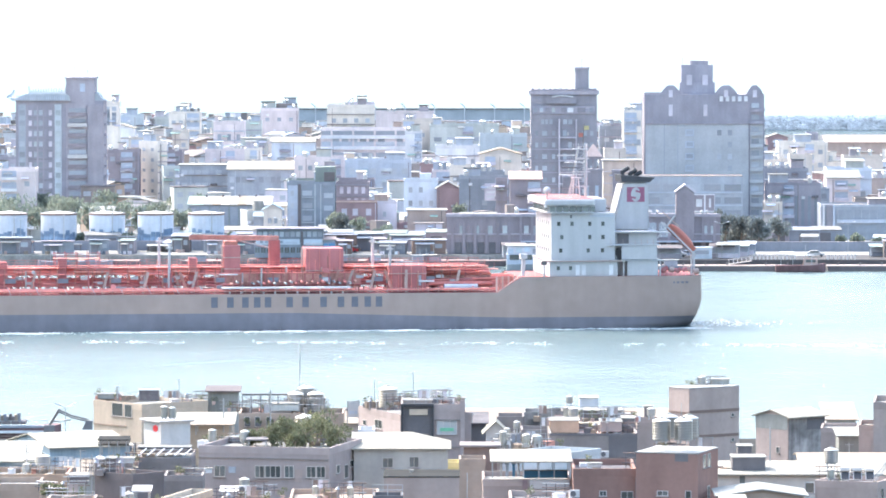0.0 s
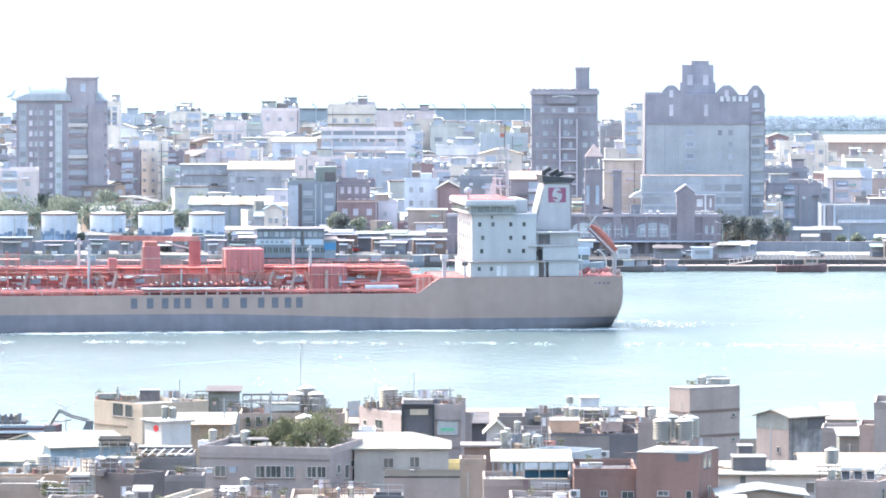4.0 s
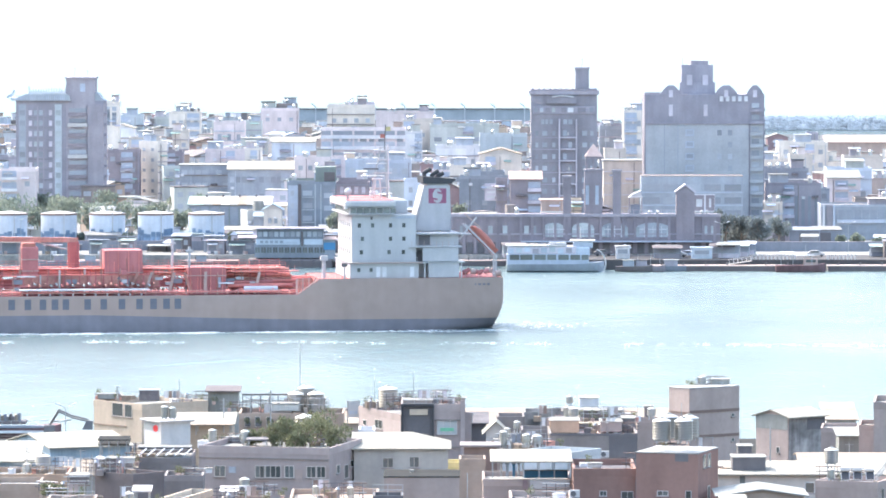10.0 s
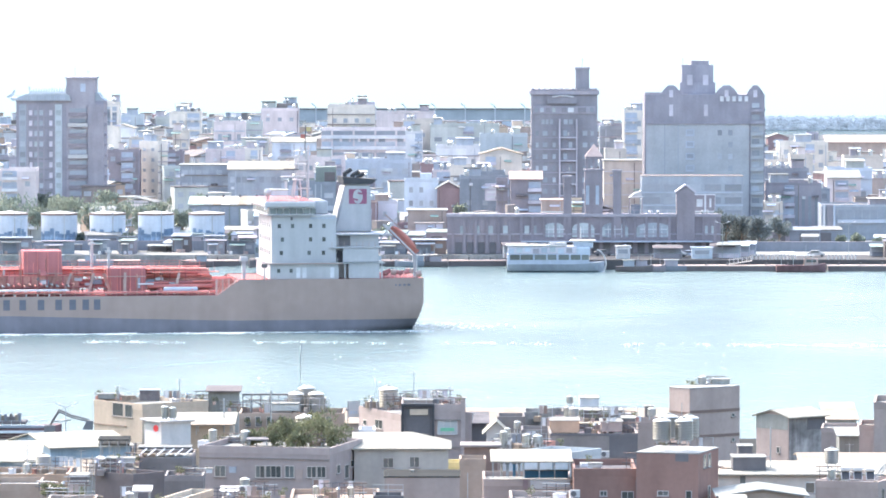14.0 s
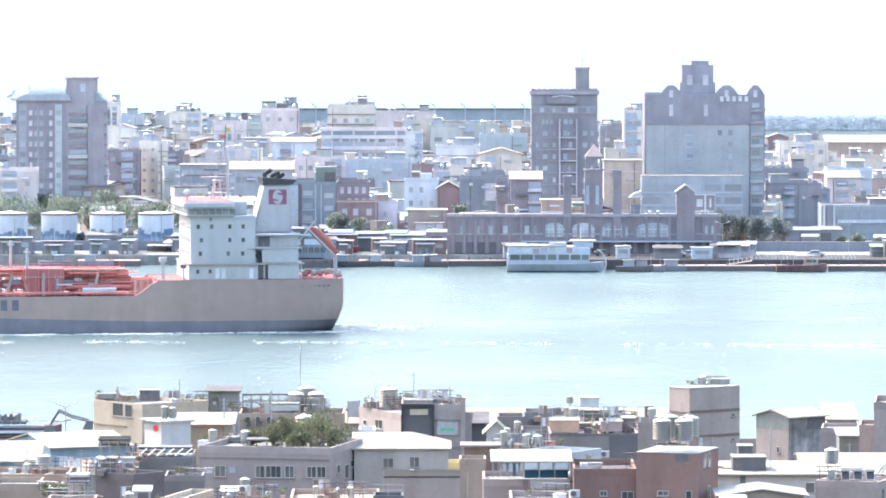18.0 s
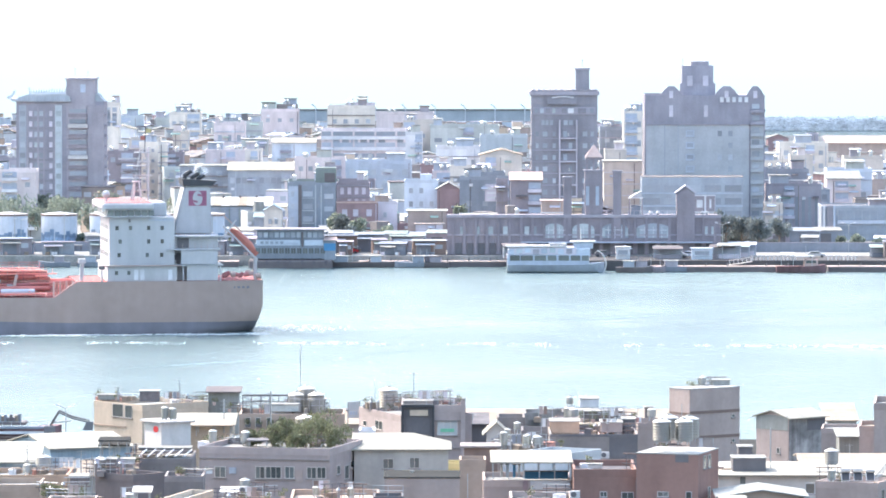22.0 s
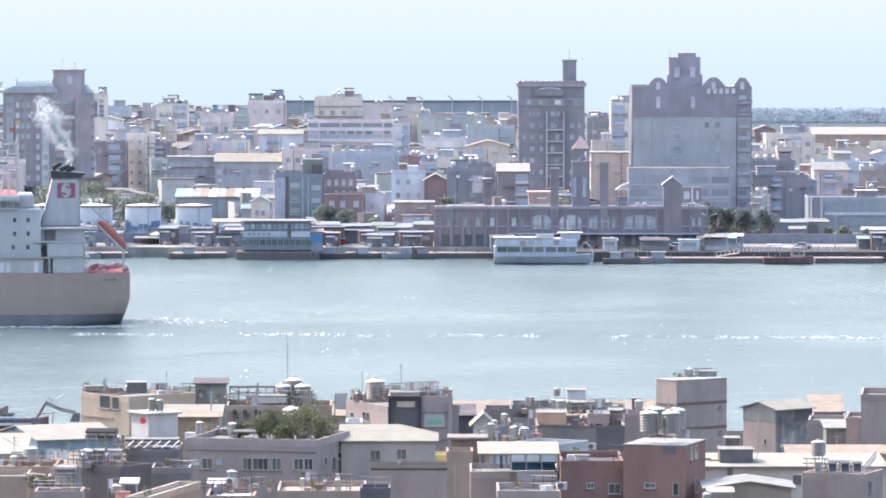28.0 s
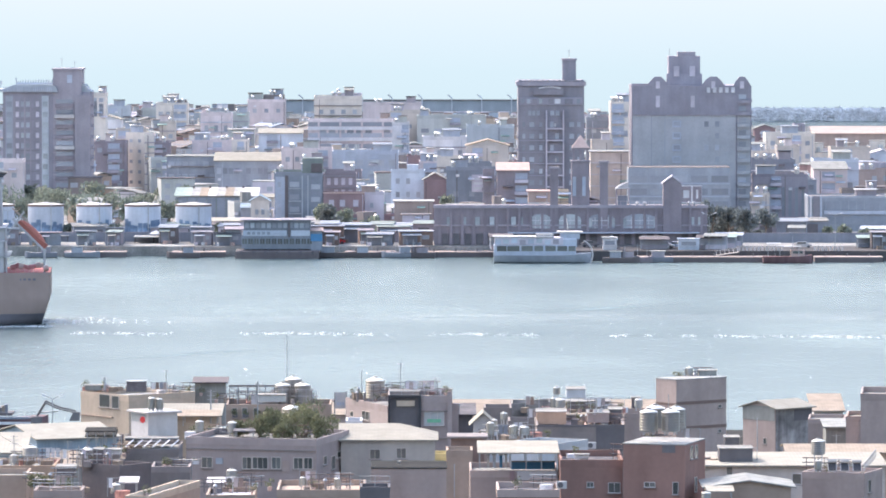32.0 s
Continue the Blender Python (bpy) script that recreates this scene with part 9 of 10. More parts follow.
    for k in range(9):
        slab("rail_post", root, (-18.0 + k * 1.2, -11.0, 16.6), (0.06, 0.06, 1.0), "terracotta")
    bm = bmesh.new()
    add_prism(bm, ((-16.9, 18.5), (-9.2, 18.5), (-9.5, 28.0), (-14.5, 28.0)), -3.8, 3.8)
    bmesh.ops.bevel(bm, geom=bm.edges[:], offset=0.35, segments=2, affect="EDGES")
    part("funnel", bm, "ship_white", root)
    bm = bmesh.new()
    add_prism(bm, ((-14.8, 28.0), (-9.2, 28.0), (-8.2, 28.9), (-15.0, 29.4)), -4.0, 4.0)
    part("funnel_cap", bm, "black_paint", root)
    for u, zz in ((-14.2, 30.6), (-12.7, 30.2), (-11.7, 29.8)):
        bm = bmesh.new()
        add_tube(bm, (u, -1, 28.6), (u, -1, zz - 0.4), 0.42, 10)
        add_tube(bm, (u, -1, zz - 0.6), (u + 1.3, -1, zz + 0.2), 0.42, 10)
        part("exhaust_pipe", bm, "black_paint", root)
    # funnel device as plain shapes: a dark red square with a pale double bend
    slab("emblem", root, (-12.0, -3.83, 25.6), (3.5, 0.06, 2.9), "emblem_red")
    bm = bmesh.new()
    bmesh.ops.create_cone(bm, cap_ends=True, segments=24, radius1=1.0, radius2=1.0, depth=0.06, matrix=Matrix.Translation((-12.0, -3.88, 25.6)) @ Matrix.Rotation(radians(90), 4, "X") @ Matrix.Diagonal((0.95, 1.4, 1, 1)))
    part("emblem_disc", bm, "ship_white", root)
    for u, v in ((-11.55, 26.2), (-12.45, 25.0)):
        slab("emblem_dash", root, (u, -3.94, v), (0.95, 0.06, 0.36), "emblem_red", ry=12)
    # lifeboat on its slipway
    bm = hull_mesh(7.6, 2.6, 1.5, 0.25)
    bmesh.ops.create_uvsphere(bm, u_segments=12, v_segments=6, radius=1.0, matrix=Matrix.Translation((-0.3, 0, 1.5)) @ Matrix.Diagonal((3.4, 1.2, 1.1, 1)))
    lb = part("lifeboat", bm, "lifeboat_orange", root, "orange enclosed lifeboat")
    lb.matrix_basis = pose(-3.9, -6.5, 16.6, 0, 44, 0) @ Matrix.Diagonal((0.95, 0.8, 0.75, 1))
    slab("slipway_beam", root, (-4.0, -8.0, 17.0), (9.0, 0.3, 0.35), "ship_white", ry=45)
    slab("slipway_beam", root, (-4.0, -5.0, 17.0), (9.0, 0.3, 0.35), "ship_white", ry=45)
    slab("slipway_leg", root, (-1.1, -8.0, 12.0), (0.35, 0.35, 4.6), "ship_white")
    slab("slipway_leg", root, (-1.1, -5.0, 12.0), (0.35, 0.35, 4.6), "ship_white")
    slab("slipway_leg", root, (-6.6, -8.0, 19.4), (0.3, 0.3, 5.5), "ship_white", ry=38)
    slab("slipway_platform", root, (-7.6, -6.5, 18.3), (3.4, 4.0, 0.2), "ship_white")
    slab("davit", root, (-5.6, -7.6, 20.8), (4.4, 0.25, 0.25), "terracotta", ry=42)
    # stern deck gear
    rng = random.Random(3)
    for i in range(9):
        u, v = -7.6 + i * 0.8, rng.uniform(-9.5, -3)
        tube("winch", root, (u, v, 10.5 + rng.random() * 0.6), (u + 0.9, v, 10.7 + rng.random() * 0.6), rng.uniform(0.35, 0.6), rng.choice(("rust", "terracotta", "deck_red")), 10)
    for i in range(8):
        slab("rail_post", root, (-7.4 + i * 0.85, -10.4, 10.5), (0.06, 0.06, 1.1), "terracotta")
    slab("guard_rail", root, (-4.4, -10.4, 11.0), (6.6, 0.05, 0.05), "terracotta")
    slab("guard_rail", root, (-4.4, -10.4, 10.5), (6.6, 0.05, 0.05), "terracotta")
    # forward end of the poop
    slab("vent_post", root, (-34.8, -8, 11.8), (0.7, 0.7, 3.6), "ship_white")
    slab("vent_head", root, (-34.8, -8, 13.8), (1.4, 1.4, 0.9), "ship_white")
    slab("light_box", root, (-31.2, -11.3, 12.6), (1.1, 0.5, 0.7), "dark_grey")
    slab("vent_post", root, (-31.2, -11.3, 11.2), (0.3, 0.3, 2.6), "galvanised")
    for k in range(7):
        slab("rail_post", root, (-37.0 + k * 1.0, -11.5, 10.4), (0.06, 0.06, 1.1), "terracotta")
    for j in range(7):
        tube("cargo_pipe", root, (-41.5, -8.5 + j * 1.6, 7.6 + 0.35 * j), (-36.2, -8.5 + j * 1.6, 7.6 + 0.35 * j), 0.3, ("pipe_red", "rust", "deck_red")[j % 3], 8)
        slab("ladder", root, (-40.4 + j * 0.65, -10.6 + 0.5 * j, 8.5), (0.4, 0.1, 3.0), ("terracotta", "rust")[j % 2])
    bm = bmesh.new()
    add_tube(bm, (-40.3, -11.9, 7.1), (-36.0, -11.9, 10.2), 0.1, 6)
    part("hand_rail", bm, "terracotta", root)
    # cargo deck: pipe racks, catwalk, houses, posts, crane
    zb = 7.0
    for j in range(10):
        y = -6.2 + j * 1.35
        z = zb + 3.7 + (j % 3) * 0.42
        tube("cargo_pipe", root, (-150 + (j * 5) % 9, y, z), (-44 - (j * 7) % 11, y, z), 0.17, "pipe_red", 8)
    for j in range(8):
        y = -7.2 + j * 1.7
        z = zb + 1.5 + (j % 3) * 0.5
        tube("cargo_pipe", root, (-149 + (j * 7) % 12, y, z), (-43 - (j * 3) % 5, y, z), 0.13 + 0.05 * (j % 2), "deck_red", 8)
    for j in range(4):
        tube("side_pipe", root, (-148, -10.8 + j * 0.7, zb + 0.6 + 0.1 * j), (-98 if j else -42, -10.8 + j * 0.7, zb + 0.6 + 0.1 * j), 0.2, "pipe_red", 8)
    for i in range(36):
        u = -148 + i * 3.0
        for zz in (2.9, 4.85):
            slab("rack_frame", root, (u, 0, zb + zz), (0.16, 13.5, 0.18), "deck_red")
        for v in (-6.6, -2.2, 2.2, 6.6):
            slab("rack_leg", root, (u, v, zb + 2.45), (0.16, 0.16, 4.9), "deck_red")
        if i % 2 == 0:
            slab("cross_pipe", root, (u + 1.0, -2, zb + 1.1), (0.22, 17, 0.22), "pipe_red")
        if i % 3 == 1:
            slab("rack_brace", root, (u + 1.5, -6.6, zb + 2.4), (3.6, 0.1, 0.1), "deck_red", ry=38)
    slab("catwalk", root, (-95, -4.6, zb + 4.95), (106, 2.6, 0.1), "pipe_red")
    slab("catwalk", root, (-95, 3.4, zb + 4.95), (106, 2.0, 0.1), "pipe_red")
    for v in (-5.9, 4.4):
        for k in (0.5, 1.0):
            slab("guard_rail", root, (-95, v, zb + 5.0 + k), (106, 0.06, 0.06), "pipe_red")
        for i in range(54):
            slab("rail_post", root, (-147 + i * 1.98, v, zb + 5.5), (0.07, 0.07, 1.0), "pipe_red")
    for u, w in ((-143, 5.0), (-132, 4.0), (-119, 6.5), (-110, 3.5), (-101, 4.5), (-66, 4.0), (-50, 5.5)):
        slab("platform", root, (u, -6.8, zb + 4.2), (w, 1.6, 0.12), "rust")
        for k in (0.5, 1.0):
            slab("guard_rail", root, (u, -7.55, zb + 4.25 + k), (w, 0.06, 0.06), "terracotta")
        for i in range(4):
            slab("rail_post", root, (u - w / 2 + w * i / 3, -7.55, zb + 4.75), (0.07, 0.07, 1.0), "terracotta")
        slab("ladder", root, (u + w * 0.4, -7.7, zb + 2.1), (0.5, 0.08, 4.3), "terracotta", ry=14)
        slab("pale_panel", root, (u - w * 0.2, -7.2, zb + 3.0), (1.5, 0.12, 0.55), "ship_white")
        slab("pale_panel", root, (u + w * 0.25, -7.2, zb + 2.1), (1.1, 0.12, 0.5), "ship_white")
    slab("pump_frame", root, (-121.5, -2.0, zb + 6.6), (9.0, 5.0, 0.14), "rust")
    for i in range(5):
        for v in (-4.4, 0.4):
            slab("frame_post", root, (-125.8 + i * 2.15, v, zb + 6.4), (0.16, 0.16, 3.0), "deck_red")
    for k in (0.5, 1.0):
        slab("guard_rail", root, (-121.5, -4.4, zb + 6.8 + k), (9.0, 0.07, 0.07), "pipe_red")
    for k in (0.5, 1.0):
        slab("guard_rail", root, (-93, -11.7, zb + k), (104, 0.05, 0.05), "terracotta")
    for i in range(53):
        slab("rail_post", root, (-145 + i * 1.98, -11.7, zb + 0.5), (0.06, 0.06, 1.05), "terracotta")
    # dark tank hatches and manifold tray amidships
    for i in range(11):
        slab("tray_stand", root, (-92.5 + i * 2.2, -10.6, zb + 0.5), (0.3, 0.3, 1.0), "pale_grey")
    slab("drip_tray", root, (-81.5, -10.2, zb + 1.15), (25, 2.4, 0.25), "pale_grey")
    slab("manifold_house", root, (-80.0, -4, zb + 2.4), (27, 6, 2.6), "rust")
    for i in range(18):
        slab("manifold_rib", root, (-93 + i * 1.55, -7.08, zb + 2.4), (0.25, 0.2, 2.5), "deck_red")
    slab("manifold_roof", root, (-80.0, -4, zb + 3.8), (27.4, 6.4, 0.15), "pipe_red")
    rng = random.Random(11)
    for i in range(24):
        u = -92 + i * 1.05
        tube("manifold_pipe", root, (u, -10.8, zb + 1.9 + 0.3 * (i % 2)), (u, -4, zb + 1.9 + 0.3 * (i % 2)), 0.2, rng.choice(("pipe_red", "rust", "galvanised")), 8)
    for u0, u1, zt in ((-77.2, -70.0, 8.5), (-61.2, -54.0, 5.2)):
        for k in (0.5, 1.0):
            slab("guard_rail", root, ((u0 + u1) / 2, -6.4 if zt > 6 else -8.4, zb + zt + k), (u1 - u0, 0.06, 0.06), "terracotta")
        for i in range(6):
            slab("rail_post", root, (u0 + (u1 - u0) * i / 5, -6.4 if zt > 6 else -8.4, zb + zt + 0.5), (0.07, 0.07, 1.0), "terracotta")
            tube("wall_pipe", root, (u0 + 0.6 + i * 1.2, -6.56 if zt > 6 else -8.56, zb + 0.8), (u0 + 0.6 + i * 1.2, -6.56 if zt > 6 else -8.56, zb + zt * (0.5 + 0.08 * ((i * 3) % 5))), 0.09, ("rust", "pipe_red", "terracotta")[i % 3], 6)
    slab("deck_cabin", root, (-73.6, -3.0, zb + 5.6), (7.4, 7.0, 5.8), "deck_red", bevel=0.1)
    slab("deck_cabin", root, (-57.6, -5.0, zb + 2.6), (7.4, 7.0, 5.2), "deck_red", bevel=0.1)
    slab("door", root, (-55.4, -8.53, zb + 2.3), (0.9, 0.1, 2.0), "slate")
    for u in (-76.6, -74.6, -72.6, -70.6):
        slab("stiffener", root, (u, -6.58, zb + 5.6), (0.16, 0.16, 5.6), "pipe_red")
    for u in (-60.8, -58.8, -56.9, -54.6):
        slab("stiffener", root, (u, -8.58, zb + 2.6), (0.14, 0.16, 5.0), "pipe_red")
    slab("side_ladder", root, (-77.8, -5.0, zb + 5.4), (0.5, 0.3, 6.4), "terracotta")
    slab("ledge", root, (-73.6, -6.62, zb + 4.2), (7.6, 0.3, 0.14), "terracotta")
    slab("ledge", root, (-57.6, -8.62, zb + 3.6), (7.6, 0.3, 0.14), "terracotta")
    slab("crane_base", root, (-91.6, -4.0, zb + 4.6), (3.2, 4.0, 9.2), "deck_red", bevel=0.15)
    for zz in (2.4, 4.6, 6.8):
        slab("crane_collar", root, (-91.6, -4.0, zb + zz), (3.5, 4.3, 0.18), "terracotta")
    slab("crane_ladder", root, (-93.5, -5.2, zb + 4.8), (0.4, 0.4, 8.6), "terracotta")
    slab("crane_head", root, (-91.8, -4.0, zb + 9.5), (2.6, 3.4, 1.0), "lifeboat_orange", bevel=0.1)
    tube("crane_post", root, (-82.6, 2, zb), (-82.6, 2, zb + 9.8), 1.15, "deck_red", 14)
    slab("crane_boom", root, (-90.5, 2, zb + 10.3), (17.5, 0.9, 0.95), "rust", ry=1)
    bm = bmesh.new()
    add_tube(bm, (-83.5, 2, zb + 8.3), (-90, 2, zb + 9.9), 0.18, 6)
    part("boom_ram", bm, "galvanised", root)
    for u in (-105.5, -104.0, -63.7, -61.0):
        zt = {-105.5: 10.6, -104.0: 9.6, -63.7: 10.4, -61.0: 9.2}[u]
        tube("vent_post", root, (u, -8 if u in (-104.0, -61.0) else -2, zb), (u, -8 if u in (-104.0, -61.0) else -2, zb + zt), 0.28, "ship_white", 8)
        slab("vent_head", root, (u, -8 if u in (-104.0, -61.0) else -2, zb + zt - 0.8), (1.3, 0.8, 0.35), "ship_white")
    for u, hh in ((-124.5, 6.8), (-99.2, 6.8), (-136, 6.2), (-147, 6.5)):
        slab("vent_trunk", root, (u, -4.6, zb + hh / 2), (1.6, 1.8, hh), "deck_red", bevel=0.08)
    for i in range(40):
        u = rng.uniform(-148, -43)
        if -95 < u < -52:
            continue
        k = rng.random()
        if k < 0.5:
            tube("tank_hatch", root, (u, rng.uniform(-9.5, 4), zb), (u, -8.5 + rng.random(), zb + rng.uniform(0.8, 1.6)), rng.uniform(0.4, 0.7), rng.choice(("deck_red", "pipe_red", "rust")), 10)
        else:
            slab("valve_box", root, (u, rng.uniform(-9, 4), zb + 0.9 + rng.random() * 3), (rng.uniform(0.6, 1.8), 1.2, rng.uniform(0.6, 1.6)), rng.choice(("deck_red", "pipe_red", "ship_white", "lifeboat_orange")), bevel=0.05)
    tube("hose_drum", root, (-50.5, -9.4, zb + 1.0), (-44.0, -9.4, zb + 1.0), 0.55, "slate", 12)
    for j in range(6):
        tube("cargo_pipe", root, (-53.5, -8.0 + j * 1.2, zb + 1.6 + 0.55 * j), (-41.0, -8.0 + j * 1.2, zb + 1.6 + 0.55 * j), 0.42, ("pipe_red", "deck_red", "rust")[j % 3], 10)
    slab("pipe_screen", root, (-46.5, -3, zb + 2.0), (12.0, 0.3, 3.0), "rust")
    slab("upper_walk", root, (-46.5, -6, zb + 4.3), (14, 1.4, 0.15), "pipe_red")
    for i in range(12):
        slab("rail_post", root, (-53 + i * 1.15, -6.7, zb + 4.9), (0.06, 0.06, 1.1), "pipe_red")
    # valves, branch pipes, lockers and stanchions crowding the deck
    rng = random.Random(77)
    for i in range(230):
        u = rng.uniform(-149, -42)
        v = rng.uniform(-9.5, 5)
        k = rng.random()
        z = zb + rng.uniform(0.4, 4.4)
        if k < 0.3:
            tube("branch_pipe", root, (u, v, zb), (u, v, z + 0.6), rng.uniform(0.1, 0.22), rng.choice(("pipe_red", "deck_red", "rust", "galvanised")), 6)
        elif k < 0.55:
            tube("branch_pipe", root, (u - rng.uniform(0.5, 2.5), v, z), (u + rng.uniform(0.5, 2.5), v, z), rng.uniform(0.1, 0.2), rng.choice(("pipe_red", "deck_red", "pale_grey")), 6)
        elif k < 0.72:
            tube("valve_wheel", root, (u, v, z), (u, v - 0.12, z), 0.32, rng.choice(("deck_red", "ship_white", "dark_grey")), 10)
        elif k < 0.88:
            slab("locker", root, (u, v, z), (rng.uniform(0.5, 1.4), rng.uniform(0.4, 1), rng.uniform(0.4, 1.0)), rng.choice(("deck_red", "dark_blue", "dark_grey", "ship_white", "pipe_red")), bevel=0.04)
        else:
            slab("ladder", root, (u, v, zb + 2.2), (0.5, 0.1, 4.4), rng.choice(("terracotta", "rust")), ry=rng.uniform(-25, 25))
    for i in range(30):
        slab("stanchion", root, (-146 + i * 3.4, -7.4, zb + 2.4), (0.16, 0.16, 4.8), "rust")
        if i % 3 == 0:
            slab("dark_locker", root, (-145 + i * 3.4, -6.9, zb + 2.5), (2.3, 0.4, 0.9), "dark_blue")
    for i in range(9):
        slab("step_rail", root, (-146 + i * 5.4, -11.4, zb + 0.9), (0.12, 0.1, 1.9), "ship_white", ry=-28)
    return root


SHIP = tanker()

# ---- foam and painted glints on the water ----
def wake_material():
    """Thin aerated water: pale bubbles over the darker surface, broken up by noise."""
    m = bpy.data.materials.new("wake_bubbles")
    m.use_nodes = True
    nt = m.node_tree
    nt.nodes.remove(nt.nodes["Principled BSDF"])
    df, tr = nt.nodes.new("ShaderNodeBsdfDiffuse"), nt.nodes.new("ShaderNodeBsdfTransparent")
    df.inputs["Color"].default_value = (0.80, 0.82, 0.82, 1)
    tc, mp = nt.nodes.new("ShaderNodeTexCoord"), nt.nodes.new("ShaderNodeMapping")
    mp.inputs["Scale"].default_value = (0.12, 0.1, 1)
    n = nt.nodes.new("ShaderNodeTexNoise")
    n.inputs["Scale"].default_value, n.inputs["Detail"].default_value = 1.0, 6
    r = nt.nodes.new("ShaderNodeMapRange")
    r.inputs["From Min"].default_value, r.inputs["From Max"].default_value = 0.42, 0.72
    r.inputs["To Min"].default_value, r.inputs["To Max"].default_value = 0.02, 0.10
    mix = nt.nodes.new("ShaderNodeMixShader")
    nt.links.new(tc.outputs["Object"], mp.inputs["Vector"])
    nt.links.new(mp.outputs["Vector"], n.inputs["Vector"])
    nt.links.new(n.outputs["Fac"], r.inputs["Value"])
    nt.links.new(r.outputs["Result"], mix.inputs["Fac"])
    nt.links.new(tr.outputs[0], mix.inputs[1])
    nt.links.new(df.outputs[0], mix.inputs[2])
    nt.links.new(mix.outputs[0], nt.nodes["Material Output"].inputs["Surface"])
    return m


M["wake_bubbles"] = wake_material()


def foam_fleck(bm, x, y, sx, sy, rng):
    k = 7
    ph = rng.random()
    z = 0.02 + 0.07 * rng.random()
    bm.faces.new([bm.verts.new((x + sx * math.cos(6.283 * (i + ph) / k) * rng.uniform(0.4, 1), y + sy * math.sin(6.283 * (i + ph) / k) * rng.uniform(0.4, 1), z)) for i in range(k)])


rng = random.Random(21)
bm = bmesh.new()
# an old bow wave that lies across the channel, and white flecks painted as sun glints on crests
for i in range(2600):
    xx = rng.uniform(-88, 95)
    gap = noise.noise(Vector((xx * 0.06, 3.1, 0))) + 0.6 * noise.noise(Vector((xx * 0.3, 9.1, 0)))
    if gap + rng.uniform(-0.3, 0.25) > 0.02:
        foam_fleck(bm, xx, 1158 - 0.07 * xx + 5 * noise.noise(Vector((xx * 0.05, 0.4, 0))) + rng.gauss(0, 2.4), rng.uniform(0.05, 0.24) * (1 if rng.random() < 0.93 else 3), rng.uniform(0.12, 0.5), rng)
for i in range(3200):
    xx, yy = rng.uniform(-105, 110), rng.uniform(930, 1420)
    if noise.noise(Vector((xx * 0.03, yy * 0.008, 2.7))) + rng.uniform(-0.3, 0.3) > 0.05:
        foam_fleck(bm, xx, yy, rng.uniform(0.04, 0.2), rng.uniform(0.1, 0.45), rng)
tagged(part("wake_foam", bm, "foam", None), "broken white wake foam and painted sun glints on the harbour water", "foam", kind="stuff")
bm = bmesh.new()
for i in range(420):
    u = abs(rng.gauss(0, 7)) - 2
    foam_fleck(bm, u, rng.gauss(0, 5.0 + max(u, 0) * 0.12), rng.uniform(0.06, 0.3), rng.uniform(0.2, 0.8), rng)
for i in range(2400):
    xx = rng.uniform(-150, 1)
    if noise.noise(Vector((xx * 0.11, 1.7, 0))) + rng.uniform(-0.25, 0.4) > 0:
        foam_fleck(bm, xx, -14.0 - abs(rng.gauss(0, 4.0)), rng.uniform(0.08, 0.5), rng.uniform(0.12, 0.5), rng)
for i in range(2200):
    xx = rng.uniform(-150, 0)
    line = -17.5 + 2.2 * noise.noise(Vector((xx * 0.05, 8.8, 0)))
    if noise.noise(Vector((xx * 0.07, 5.1, 0))) + rng.uniform(-0.3, 0.3) > -0.12:
        foam_fleck(bm, xx, line + rng.gauss(0, 0.9), rng.uniform(0.15, 0.9), rng.uniform(0.12, 0.4), rng)
for i in range(110):
    xx = rng.uniform(-150, -30)
    if noise.noise(Vector((xx * 0.05, 4.4, 0))) > -0.05:
        foam_fleck(bm, xx, -14.5 - abs(rng.gauss(0, 2.0)), rng.uniform(1.2, 4.5), rng.uniform(0.3, 0.9), rng)
STERN_FOAM = tagged(part("stern_foam", bm, "foam", None), "white churned foam round the tanker's hull and stern", "foam", kind="stuff")
# low swells left by passing vessels
for x0, y0, n, seed in ((-24.0, 1188.0, 96, 1.0), (-84.0, 1064.0, 62, 6.0)):
    bm = bmesh.new()
    prev = None
    for i in range(n):
        u = i * 1.5
        wob = 3.0 * noise.noise(Vector((u * 0.03, seed, 0))) + 0.8 * noise.noise(Vector((u * 0.2, seed, 3)))
        hh = 0.30 * max(0.0, 0.45 + noise.noise(Vector((u * 0.06, seed, 9)))) * math.sin(math.pi * (i + 0.5) / n)
        cur = [bm.verts.new((x0 + u, y0 + u * 0.95 + wob + dy, 0.015 + hh * k)) for dy, k in ((-2.6, 0), (-1.2, 0.5), (0, 1), (1.2, 0.5), (2.6, 0))]
        if prev:
            for k in range(4):
                f = bm.faces.new((prev[k], prev[k + 1], cur[k + 1], cur[k]))
                f.smooth = True
        prev = cur
    bmesh.ops.recalc_face_normals(bm, faces=bm.faces[:])
    tagged(part("swell", bm, "water", None), "low smooth swell line on the harbour water", "water", kind="stuff")
# long pale band of aerated water behind the ship
bm = bmesh.new()
prev = None
for i in range(60):
    u = -3 + i * 3.2
    half = 6.5 + 0.05 * u + 1.5 * noise.noise(Vector((u * 0.15, 2.2, 0)))
    mid = 0.055 * u
    cur = [bm.verts.new((u, mid + half * k, 0.12)) for k in (-1, -0.3, 0.3, 1)]
    if prev:
        for k in range(3):
            bm.faces.new((prev[k], prev[k + 1], cur[k + 1], cur[k]))
    prev = cur
SHIP_WAKE = tagged(part("ship_wake", bm, "wake_bubbles", None), "pale band of bubbly wake water behind the tanker", "wake", kind="stuff")


